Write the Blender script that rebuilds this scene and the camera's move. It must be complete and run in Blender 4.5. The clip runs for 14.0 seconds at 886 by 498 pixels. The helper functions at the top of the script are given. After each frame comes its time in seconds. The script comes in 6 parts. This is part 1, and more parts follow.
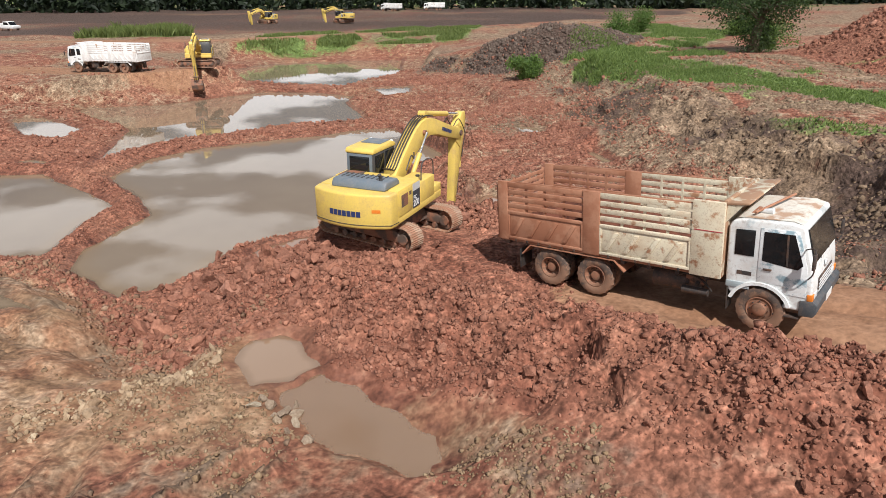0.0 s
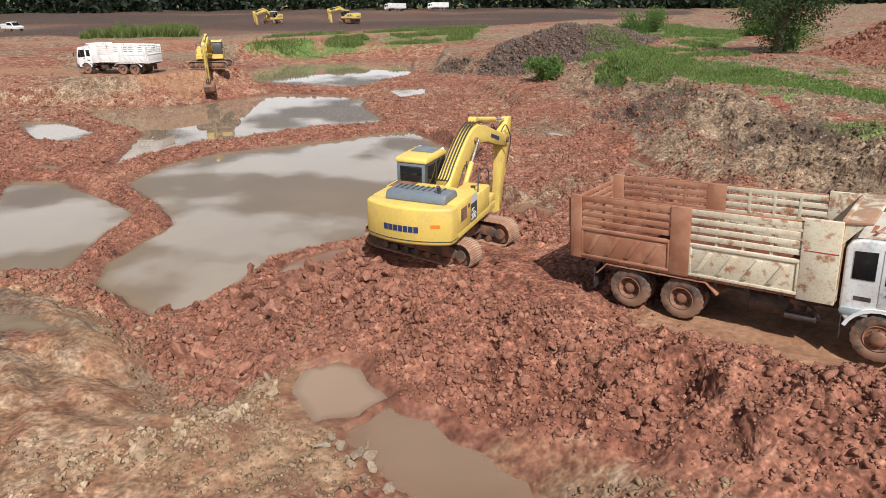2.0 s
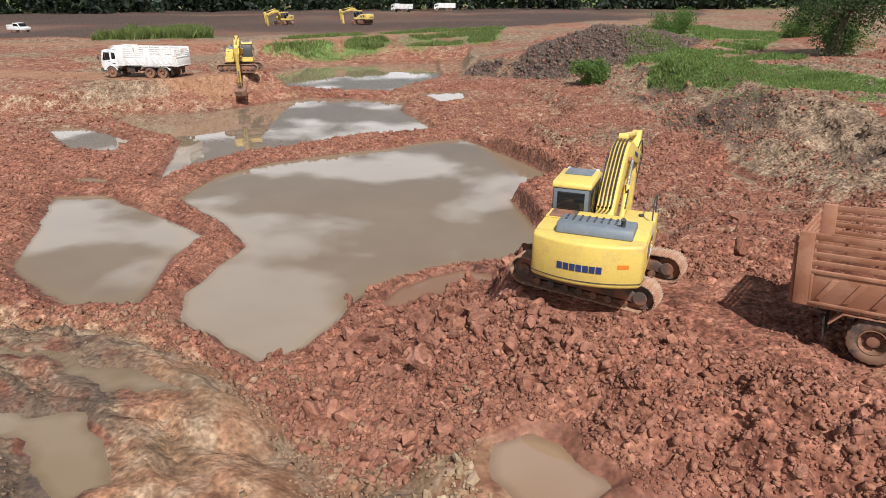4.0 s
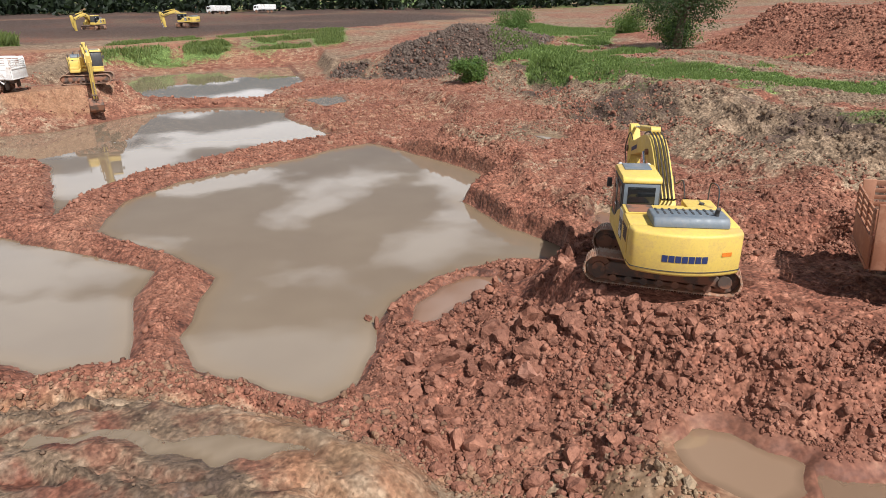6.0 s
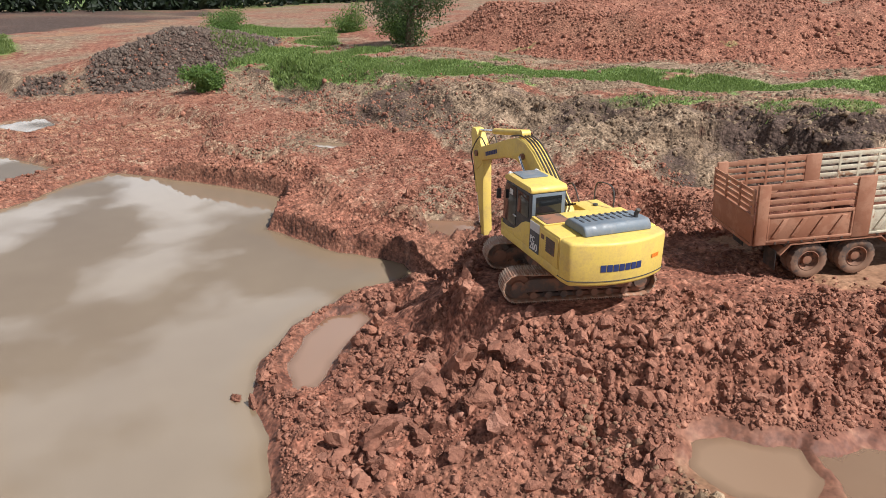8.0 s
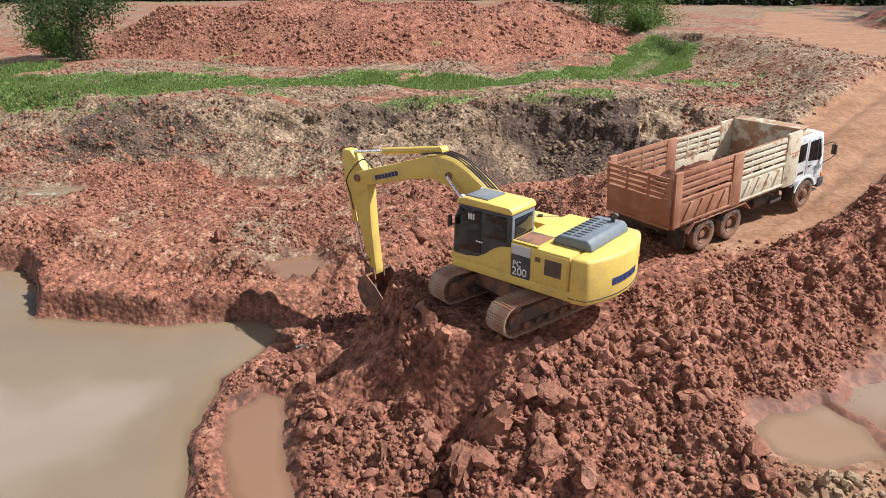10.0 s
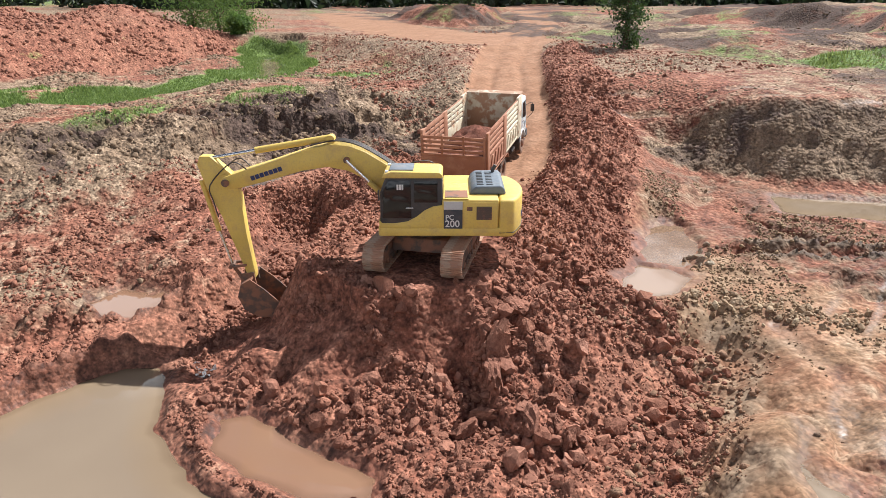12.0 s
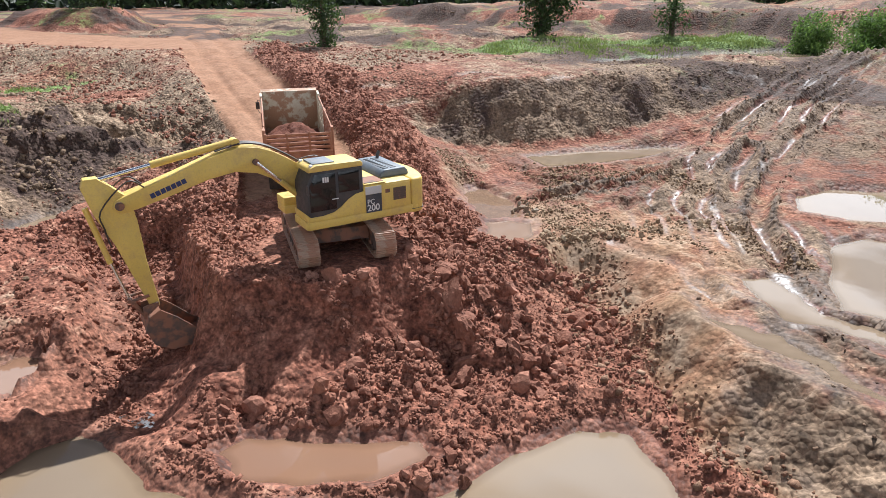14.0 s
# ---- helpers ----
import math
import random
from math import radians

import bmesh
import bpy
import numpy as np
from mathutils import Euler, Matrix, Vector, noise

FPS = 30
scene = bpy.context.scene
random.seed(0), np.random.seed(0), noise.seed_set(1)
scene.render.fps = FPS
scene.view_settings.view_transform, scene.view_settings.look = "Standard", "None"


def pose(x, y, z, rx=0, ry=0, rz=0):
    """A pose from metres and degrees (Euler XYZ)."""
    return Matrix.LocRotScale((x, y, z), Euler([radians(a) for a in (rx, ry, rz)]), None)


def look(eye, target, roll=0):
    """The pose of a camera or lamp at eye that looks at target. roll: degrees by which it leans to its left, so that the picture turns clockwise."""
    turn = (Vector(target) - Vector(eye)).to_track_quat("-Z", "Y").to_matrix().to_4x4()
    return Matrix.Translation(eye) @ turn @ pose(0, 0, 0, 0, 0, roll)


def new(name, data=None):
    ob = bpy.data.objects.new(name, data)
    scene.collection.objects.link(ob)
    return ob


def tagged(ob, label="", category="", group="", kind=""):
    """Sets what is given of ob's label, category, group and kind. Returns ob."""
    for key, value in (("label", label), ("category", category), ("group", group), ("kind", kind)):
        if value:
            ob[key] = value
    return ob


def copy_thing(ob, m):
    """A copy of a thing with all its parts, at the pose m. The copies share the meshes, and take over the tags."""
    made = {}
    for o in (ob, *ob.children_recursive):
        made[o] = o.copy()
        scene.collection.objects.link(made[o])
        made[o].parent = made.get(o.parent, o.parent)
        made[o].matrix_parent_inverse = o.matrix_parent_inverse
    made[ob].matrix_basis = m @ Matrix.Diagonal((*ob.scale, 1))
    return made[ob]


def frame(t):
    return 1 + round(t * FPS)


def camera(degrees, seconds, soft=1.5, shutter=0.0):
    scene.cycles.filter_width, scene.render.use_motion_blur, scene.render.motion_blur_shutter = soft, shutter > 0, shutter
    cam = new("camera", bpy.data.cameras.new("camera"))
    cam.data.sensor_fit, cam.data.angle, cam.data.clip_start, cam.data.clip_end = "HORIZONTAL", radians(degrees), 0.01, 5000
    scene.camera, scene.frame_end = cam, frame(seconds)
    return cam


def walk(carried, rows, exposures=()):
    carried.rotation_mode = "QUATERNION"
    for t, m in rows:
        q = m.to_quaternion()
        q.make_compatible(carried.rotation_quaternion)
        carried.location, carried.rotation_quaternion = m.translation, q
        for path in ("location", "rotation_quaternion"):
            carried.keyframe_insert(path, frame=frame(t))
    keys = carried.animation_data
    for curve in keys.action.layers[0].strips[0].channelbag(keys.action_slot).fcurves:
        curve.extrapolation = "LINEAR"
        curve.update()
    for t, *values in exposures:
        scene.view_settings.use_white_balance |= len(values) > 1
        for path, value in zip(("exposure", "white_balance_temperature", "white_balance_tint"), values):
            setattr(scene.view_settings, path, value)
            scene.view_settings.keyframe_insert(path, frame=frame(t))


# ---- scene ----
cam = camera(68.5, 14.0, soft=0.6)
METRES, EYE, TILT, LEAN, TURN = 45.0, 10.3, -3.6, -2.6, 0.0
ROWS = [
    (0.0, 0.0, 0.0, 0.0, -0.92, -18.14, 2.81),
    (0.5, -0.0078, 0.0009, 0.0001, -0.93, -18.12, 2.81),
    (1.0, -0.0189, 0.0033, 0.0005, -0.94, -18.13, 2.82),
    (1.5, -0.0293, 0.0131, 0.0014, -0.97, -18.14, 2.83),
    (2.0, -0.0383, 0.0319, 0.003, -0.98, -18.14, 2.85),
    (2.5, -0.0506, 0.0526, 0.0047, -1.0, -18.13, 2.85),
    (3.0, -0.0715, 0.0703, 0.0063, -1.03, -18.11, 2.84),
    (3.5, -0.1005, 0.0851, 0.0085, -1.07, -18.1, 2.82),
    (4.0, -0.1358, 0.0972, 0.0107, -1.42, -18.11, 2.83),
    (6.5, -0.2997, 0.1569, 0.0213, -23.65, -19.43, 4.08),
    (7.0, -0.3162, 0.1808, 0.0232, -30.12, -19.92, 4.29),
    (7.5, -0.3263, 0.2106, 0.0252, -36.59, -20.41, 4.46),
    (10.0, -0.3668, 0.4093, 0.038, -73.9, -23.04, 4.25),
    (10.5, -0.3828, 0.456, 0.0412, -83.28, -23.61, 3.96),
    (11.0, -0.3968, 0.5059, 0.0442, -93.18, -24.16, 3.53),
    (11.5, -0.4052, 0.5577, 0.047, -103.19, -24.64, 3.04),
    (12.0, -0.407, 0.6089, 0.0494, -113.28, -25.06, 2.49),
    (12.5, -0.3997, 0.6567, 0.0512, -124.68, -25.42, 1.79),
    (13.0, -0.3836, 0.6997, 0.0524, -136.52, -25.63, 0.95),
    (13.5, -0.3584, 0.736, 0.0535, -143.05, -25.71, 0.37),
    (14.0, -0.3289, 0.7639, 0.0531, -145.79, -25.61, 0.22),
]
walk(cam, [(t, pose(0, 0, EYE, TILT, LEAN, TURN) @ pose(METRES * x, METRES * y, METRES * z, 90 + pitch, roll, yaw)) for t, x, y, z, yaw, pitch, roll in ROWS],
     ((0.0, -0.03, 6420, 10), (4.0, 0.0, 6350, 10), (7.0, 0.08, 6320, 10), (10.0, 0.37, 6300, 10), (11.0, 0.46, 6300, 10), (12.5, 0.55, 6200, 10), (14.0, 0.51, 6020, 10)))

# ---- world, sun, exposure ----
SUN_TO = Vector((0.16, -0.59, 0.79)).normalized()
world = bpy.data.worlds.new("sky")
scene.world = world
world.use_nodes = True
wn, wl = world.node_tree.nodes, world.node_tree.links
wn.clear()
w_out = wn.new("ShaderNodeOutputWorld")
w_bg = wn.new("ShaderNodeBackground")
w_sky = wn.new("ShaderNodeTexSky")
w_sky.sky_type, w_sky.sun_disc = "NISHITA", False
w_sky.sun_elevation = math.asin(SUN_TO.z)
w_sky.sun_rotation = math.atan2(SUN_TO.x, SUN_TO.y)
w_sky.dust_density = 2.0
w_co = wn.new("ShaderNodeTexCoord")
w_sep = wn.new("ShaderNodeSeparateXYZ")
wl.new(w_co.outputs["Generated"], w_sep.inputs[0])
# cumulus: noise on the plane of the cloud base, so that clouds shrink towards the horizon
w_up = wn.new("ShaderNodeMath"); w_up.operation = "MAXIMUM"; w_up.inputs[1].default_value = 0.06
wl.new(w_sep.outputs[2], w_up.inputs[0])
w_div = wn.new("ShaderNodeVectorMath"); w_div.operation = "DIVIDE"
w_comb = wn.new("ShaderNodeCombineXYZ")
for k in range(3):
    wl.new(w_up.outputs[0], w_comb.inputs[k])
wl.new(w_co.outputs["Generated"], w_div.inputs[0]); wl.new(w_comb.outputs[0], w_div.inputs[1])
w_noise = wn.new("ShaderNodeTexNoise")
w_noise.inputs["Scale"].default_value, w_noise.inputs["Detail"].default_value = 0.95, 8.0
w_noise.inputs["Roughness"].default_value = 0.52
wl.new(w_div.outputs[0], w_noise.inputs["Vector"])
w_ramp = wn.new("ShaderNodeValToRGB")
w_ramp.color_ramp.elements[0].position, w_ramp.color_ramp.elements[1].position = 0.515, 0.585
# more cloud is seen over the same stretch of sky towards the horizon
w_low = wn.new("ShaderNodeMath"); w_low.operation = "MULTIPLY_ADD"
w_low.inputs[1].default_value, w_low.inputs[2].default_value = -0.14, 0.075
wl.new(w_up.outputs[0], w_low.inputs[0])
w_sum = wn.new("ShaderNodeMath")
wl.new(w_noise.outputs["Fac"], w_sum.inputs[0]); wl.new(w_low.outputs[0], w_sum.inputs[1])
wl.new(w_sum.outputs[0], w_ramp.inputs[0])
w_mix = wn.new("ShaderNodeMix"); w_mix.data_type = "RGBA"
wl.new(w_ramp.outputs[0], w_mix.inputs["Factor"])
wl.new(w_sky.outputs[0], w_mix.inputs["A"])
# clouds shine more strongly on the sun's side
w_dot = wn.new("ShaderNodeVectorMath"); w_dot.operation = "DOT_PRODUCT"
w_dot.inputs[1].default_value = SUN_TO
wl.new(w_co.outputs["Generated"], w_dot.inputs[0])
w_pos = wn.new("ShaderNodeMath"); w_pos.operation = "MAXIMUM"; w_pos.inputs[1].default_value = 0.0
wl.new(w_dot.outputs["Value"], w_pos.inputs[0])
w_pow = wn.new("ShaderNodeMath"); w_pow.operation = "POWER"; w_pow.inputs[1].default_value = 4.0
wl.new(w_pos.outputs[0], w_pow.inputs[0])
w_gain = wn.new("ShaderNodeMath"); w_gain.operation = "MULTIPLY_ADD"
w_gain.inputs[1].default_value, w_gain.inputs[2].default_value = 0.7, 1.0
wl.new(w_pow.outputs[0], w_gain.inputs[0])
w_scale = wn.new("ShaderNodeVectorMath"); w_scale.operation = "SCALE"
w_scale.inputs[0].default_value = (26.0, 26.4, 27.2)
wl.new(w_gain.outputs[0], w_scale.inputs["Scale"])
wl.new(w_scale.outputs[0], w_mix.inputs["B"])
wl.new(w_mix.outputs["Result"], w_bg.inputs["Color"])
w_bg.inputs["Strength"].default_value = 0.048
wl.new(w_bg.outputs[0], w_out.inputs["Surface"])

sun_data = bpy.data.lights.new("sun", "SUN")
sun_data.energy, sun_data.angle, sun_data.color = 5.8, radians(0.6), (1.0, 0.975, 0.94)
sun = new("sun", sun_data)
sun.matrix_world = look((0, 0, 60), Vector((0, 0, 60)) - SUN_TO)

# ---- materials ----
def material(name):
    m = bpy.data.materials.new(name)
    m.use_nodes = True
    nt = m.node_tree
    nt.nodes.clear()
    out = nt.nodes.new("ShaderNodeOutputMaterial")
    bsdf = nt.nodes.new("ShaderNodeBsdfPrincipled")
    nt.links.new(bsdf.outputs[0], out.inputs[0])
    return m, nt, bsdf


def node(nt, kind, **values):
    n = nt.nodes.new("ShaderNode" + kind)
    for k, v in values.items():
        if k in n.inputs:
            n.inputs[k].default_value = v
    return n


def noise_of(nt, scale, detail=4.0, rough=0.6, coord="Object"):
    co = nt.nodes.new("ShaderNodeTexCoord")
    n = node(nt, "TexNoise", Scale=scale, Detail=detail, Roughness=rough)
    nt.links.new(co.outputs[coord], n.inputs["Vector"])
    return n.outputs["Fac"]


def ramp(nt, fac, *stops):
    r = nt.nodes.new("ShaderNodeValToRGB")
    while len(r.color_ramp.elements) < len(stops):
        r.color_ramp.elements.new(0.5)
    for e, (p, c) in zip(r.color_ramp.elements, stops):
        e.position, e.color = p, (*c, 1) if len(c) == 3 else c
    nt.links.new(fac, r.inputs[0])
    return r.outputs[0]


def mix(nt, fac, a, b, blend="MIX"):
    n = nt.nodes.new("ShaderNodeMix")
    n.data_type, n.blend_type = "RGBA", blend
    for key, v in (("Factor", fac), ("A", a), ("B", b)):
        if isinstance(v, (int, float)):
            n.inputs[key].default_value = v
        elif isinstance(v, tuple):
            n.inputs[key].default_value = (*v, 1)
        else:
            nt.links.new(v, n.inputs[key])
    return n.outputs["Result"]


def bump(nt, bsdf, height, strength, distance):
    b = node(nt, "Bump", Strength=strength, Distance=distance)
    nt.links.new(height, b.inputs["Height"])
    nt.links.new(b.outputs[0], bsdf.inputs["Normal"])


def grey(v):
    return (v, v, v)


def paint(name, colour, dirt=(0.27, 0.11, 0.06), amount=0.35, rough=0.42, scale=2.2, coat=0.0):
    """Worn machine paint with dust, streaks and chips of another colour."""
    m, nt, b = material(name)
    big = ramp(nt, noise_of(nt, scale, 6, 0.65), (0.48, grey(0)), (0.75, grey(1)))
    fine = ramp(nt, noise_of(nt, scale * 9, 4, 0.7), (0.50, grey(0)), (0.68, grey(1)))
    tint = ramp(nt, noise_of(nt, 1.1, 3), (0.3, tuple(c * 0.86 for c in colour)), (0.7, colour))
    c = mix(nt, mix(nt, amount, (0, 0, 0), big), tint, dirt)
    c = mix(nt, mix(nt, amount * 0.5, (0, 0, 0), fine), c, dirt)
    nt.links.new(c, b.inputs["Base Color"])
    nt.links.new(ramp(nt, noise_of(nt, scale * 3), (0.3, grey(rough)), (0.75, grey(min(1, rough + 0.3)))), b.inputs["Roughness"])
    bump(nt, b, noise_of(nt, 14, 3), 0.12, 0.01)
    return m


def metal(name, colour, rough, metallic=1.0):
    m, nt, b = material(name)
    nt.links.new(ramp(nt, noise_of(nt, 8, 5), (0.3, tuple(c * 0.7 for c in colour)), (0.7, colour)), b.inputs["Base Color"])
    nt.links.new(ramp(nt, noise_of(nt, 20, 4), (0.3, grey(rough)), (0.7, grey(min(1, rough + 0.2)))), b.inputs["Roughness"])
    b.inputs["Metallic"].default_value = metallic
    return m


def soil(name, dark, light, rough=0.95, per_piece=True):
    m, nt, b = material(name)
    c = ramp(nt, noise_of(nt, 3.2, 5, 0.7), (0.3, dark), (0.7, light))
    if per_piece:
        g = nt.nodes.new("ShaderNodeNewGeometry")
        i = nt.nodes.new("ShaderNodeObjectInfo")
        s = node(nt, "Math"); s.operation = "ADD"
        nt.links.new(g.outputs["Random Per Island"], s.inputs[0]); nt.links.new(i.outputs["Random"], s.inputs[1])
        f = node(nt, "Math"); f.operation = "FRACT"
        nt.links.new(s.outputs[0], f.inputs[0])
        c = mix(nt, 1.0, c, ramp(nt, f.outputs[0], (0.0, (0.80, 0.75, 0.72)), (0.6, (1.0, 1.0, 1.0)), (0.9, (1.12, 1.1, 1.05)), (1.0, (1.28, 1.4, 1.45))), "MULTIPLY")
    nt.links.new(c, b.inputs["Base Color"])
    b.inputs["Roughness"].default_value = rough
    b.inputs["Specular IOR Level"].default_value = 0.25
    bump(nt, b, noise_of(nt, 11, 3, 0.65), 0.8, 0.06)
    return m


def ground_material():
    """Red laterite, pale dried clay, grey wet clay, packed road and turf, mixed by what lies where."""
    m, nt, b = material("pit_soil")
    n_big, n_mid, n_fine = noise_of(nt, 0.22, 6, 0.6), noise_of(nt, 1.5, 3, 0.62), noise_of(nt, 6.0, 1, 0.5)
    n_grit = noise_of(nt, 15.0, 1, 0.5)
    red = ramp(nt, n_mid, (0.28, (0.108, 0.042, 0.028)), (0.5, (0.222, 0.088, 0.056)), (0.72, (0.348, 0.162, 0.107)))
    red = mix(nt, ramp(nt, n_big, (0.45, grey(0)), (0.7, grey(0.5))), red, (0.32, 0.165, 0.105))
    patch = noise_of(nt, 0.55, 5, 0.6)
    tan = ramp(nt, n_mid, (0.3, (0.17, 0.096, 0.054)), (0.5, (0.27, 0.162, 0.095)), (0.72, (0.40, 0.27, 0.175)))
    tan = mix(nt, ramp(nt, patch, (0.47, grey(0)), (0.60, grey(0.55))), tan, ramp(nt, n_mid, (0.3, (0.24, 0.10, 0.054)), (0.7, (0.40, 0.205, 0.125))))
    tan = mix(nt, ramp(nt, patch, (0.33, grey(0.7)), (0.44, grey(0))), tan, ramp(nt, n_mid, (0.3, (0.22, 0.142, 0.080)), (0.7, (0.37, 0.262, 0.165))))
    clay = ramp(nt, n_mid, (0.3, (0.095, 0.064, 0.043)), (0.5, (0.215, 0.147, 0.096)), (0.74, (0.36, 0.262, 0.178)))
    road = mix(nt, ramp(nt, patch, (0.4, grey(0)), (0.6, grey(0.6))), ramp(nt, n_mid, (0.3, (0.205, 0.103, 0.057)), (0.7, (0.30, 0.16, 0.093))), ramp(nt, n_mid, (0.3, (0.26, 0.14, 0.083)), (0.7, (0.355, 0.208, 0.131))))
    turf = ramp(nt, n_mid, (0.3, (0.07, 0.11, 0.03)), (0.7, (0.17, 0.23, 0.07)))
    at = node(nt, "Attribute"); at.attribute_name = "soil"
    at2 = node(nt, "Attribute"); at2.attribute_name = "cover"
    sep, sep2 = nt.nodes.new("ShaderNodeSeparateColor"), nt.nodes.new("ShaderNodeSeparateColor")
    nt.links.new(at.outputs["Color"], sep.inputs[0]); nt.links.new(at2.outputs["Color"], sep2.inputs[0])

    def broken(fac, width=0.35):
        """A border between two soils, frayed by the grain."""
        a = node(nt, "Math"); a.operation = "ADD"
        s = node(nt, "Math"); s.operation = "MULTIPLY_ADD"
        nt.links.new(n_mid, s.inputs[0]); s.inputs[1].default_value, s.inputs[2].default_value = 1.1, -0.55
        nt.links.new(fac, a.inputs[0]); nt.links.new(s.outputs[0], a.inputs[1])
        return ramp(nt, a.outputs[0], (0.5 - width / 2, grey(0)), (0.5 + width / 2, grey(1)))

    c = mix(nt, broken(sep.outputs[0]), red, tan)
    c = mix(nt, broken(sep.outputs[1]), c, clay)
    c = mix(nt, broken(sep.outputs[2], 0.25), c, road)
    c = mix(nt, broken(sep2.outputs[0]), c, turf)
    c = mix(nt, broken(sep2.outputs[2]), c, ramp(nt, n_mid, (0.3, (0.045, 0.029, 0.023)), (0.7, (0.105, 0.069, 0.054))))
    co = nt.nodes.new("ShaderNodeTexCoord")
    cells = []
    for sc in (5.5, 14.0):
        warp = node(nt, "VectorMath"); warp.operation = "MULTIPLY_ADD"
        wob = node(nt, "TexNoise", Scale=sc * 0.5, Detail=3.0)
        nt.links.new(co.outputs["Object"], wob.inputs["Vector"])
        warp.inputs[1].default_value = (0.35 / sc,) * 3
        nt.links.new(wob.outputs["Color"], warp.inputs[0]); nt.links.new(co.outputs["Object"], warp.inputs[2])
        v = node(nt, "TexVoronoi", Scale=sc)
        nt.links.new(warp.outputs[0], v.inputs["Vector"])
        cells.append(v)
    loose = ramp(nt, at.outputs["Alpha"], (0.0, grey(1.0)), (1.0, grey(0.12)))
    grit = ramp(nt, n_grit, (0.3, grey(0.72)), (0.5, grey(1.0)), (0.7, grey(1.2)))
    c = mix(nt, ramp(nt, at.outputs["Alpha"], (0.0, grey(1.0)), (1.0, grey(0.25))), c, grit, "MULTIPLY")
    lump_big = cells[0].outputs["Distance"]
    for v, lo, hi in ((cells[0], 0.84, 1.14), (cells[1], 0.76, 1.24)):
        sp = nt.nodes.new("ShaderNodeSeparateColor")
        nt.links.new(v.outputs["Color"], sp.inputs[0])
        c = mix(nt, loose, c, ramp(nt, sp.outputs[0], (0.0, grey(lo)), (1.0, grey(hi))), "MULTIPLY")
    fine = ramp(nt, n_fine, (0.25, grey(0.58)), (0.5, grey(1.0)), (0.75, grey(1.28)))
    calm = ramp(nt, at.outputs["Alpha"], (0.0, grey(1.0)), (1.0, grey(0.3)))
    c = mix(nt, calm, c, fine, "MULTIPLY")
    wet = mix(nt, 1.0, c, (0.60, 0.56, 0.52), "MULTIPLY")
    c = mix(nt, sep2.outputs[1], c, wet)
    nt.links.new(c, b.inputs["Base Color"])
    nt.links.new(ramp(nt, sep2.outputs[1], (0.0, grey(0.95)), (0.55, grey(0.72)), (1.0, grey(0.38))), b.inputs["Roughness"])
    nt.links.new(ramp(nt, sep2.outputs[1], (0.3, grey(0.22)), (0.9, grey(0.4))), b.inputs["Specular IOR Level"])
    height = None
    for src, k in ((n_mid, 0.5), (n_fine, 0.35), (lump_big, -0.5)):
        s = node(nt, "Math"); s.operation = "MULTIPLY_ADD"
        nt.links.new(src, s.inputs[0]); s.inputs[1].default_value, s.inputs[2].default_value = k, 0.0
        if height is not None:
            nt.links.new(height, s.inputs[2])
        height = s.outputs[0]
    even = node(nt, "Math"); even.operation = "MULTIPLY"
    nt.links.new(height, even.inputs[0]); nt.links.new(mix(nt, sep2.outputs[1], loose, mix(nt, 1.0, loose, grey(0.3), "MULTIPLY")), even.inputs[1])
    bump(nt, b, even.outputs[0], 0.9, 0.15)
    return m


def water_material(name="muddy_water", deep_a=(0.19, 0.143, 0.100), deep_b=(0.24, 0.186, 0.130), shore=(0.22, 0.145, 0.075)):
    """Silt-laden water: a mirror above a muddy body, clearer where it is shallow."""
    m, nt, b = material(name)
    at = node(nt, "Attribute"); at.attribute_name = "depth"
    mud = ramp(nt, noise_of(nt, 0.16, 3), (0.35, deep_a), (0.65, deep_b))
    shallow = ramp(nt, at.outputs["Fac"], (0.0, shore), (0.8, deep_a))
    nt.links.new(mix(nt, 0.5, mud, shallow), b.inputs["Base Color"])
    b.inputs["Roughness"].default_value = 0.015
    b.inputs["IOR"].default_value = 1.4
    clear = nt.nodes.new("ShaderNodeBsdfTransparent")
    ms = nt.nodes.new("ShaderNodeMixShader")
    nt.links.new(ramp(nt, at.outputs["Fac"], (0.0, grey(0.6)), (0.25, grey(1.0))), ms.inputs[0])
    nt.links.new(clear.outputs[0], ms.inputs[1]); nt.links.new(b.outputs[0], ms.inputs[2])
    nt.links.new(ms.outputs[0], nt.nodes["Material Output"].inputs[0])
    bump(nt, b, noise_of(nt, 2.2, 2), 0.03, 0.02)
    return m


def leaf_material(name, dark, light):
    m, nt, b = material(name)
    g = nt.nodes.new("ShaderNodeNewGeometry")
    nt.links.new(ramp(nt, g.outputs["Random Per Island"], (0.0, dark), (1.0, light)), b.inputs["Base Color"])
    b.inputs["Roughness"].default_value = 0.6
    thin = nt.nodes.new("ShaderNodeBsdfTranslucent")
    nt.links.new(ramp(nt, g.outputs["Random Per Island"], (0.0, tuple(v * 1.3 for v in dark)), (1.0, tuple(v * 1.3 for v in light))), thin.inputs["Color"])
    both = nt.nodes.new("ShaderNodeMixShader")
    both.inputs[0].default_value = 0.42
    nt.links.new(b.outputs[0], both.inputs[1]); nt.links.new(thin.outputs[0], both.inputs[2])
    nt.links.new(both.outputs[0], nt.nodes["Material Output"].inputs[0])
    return m


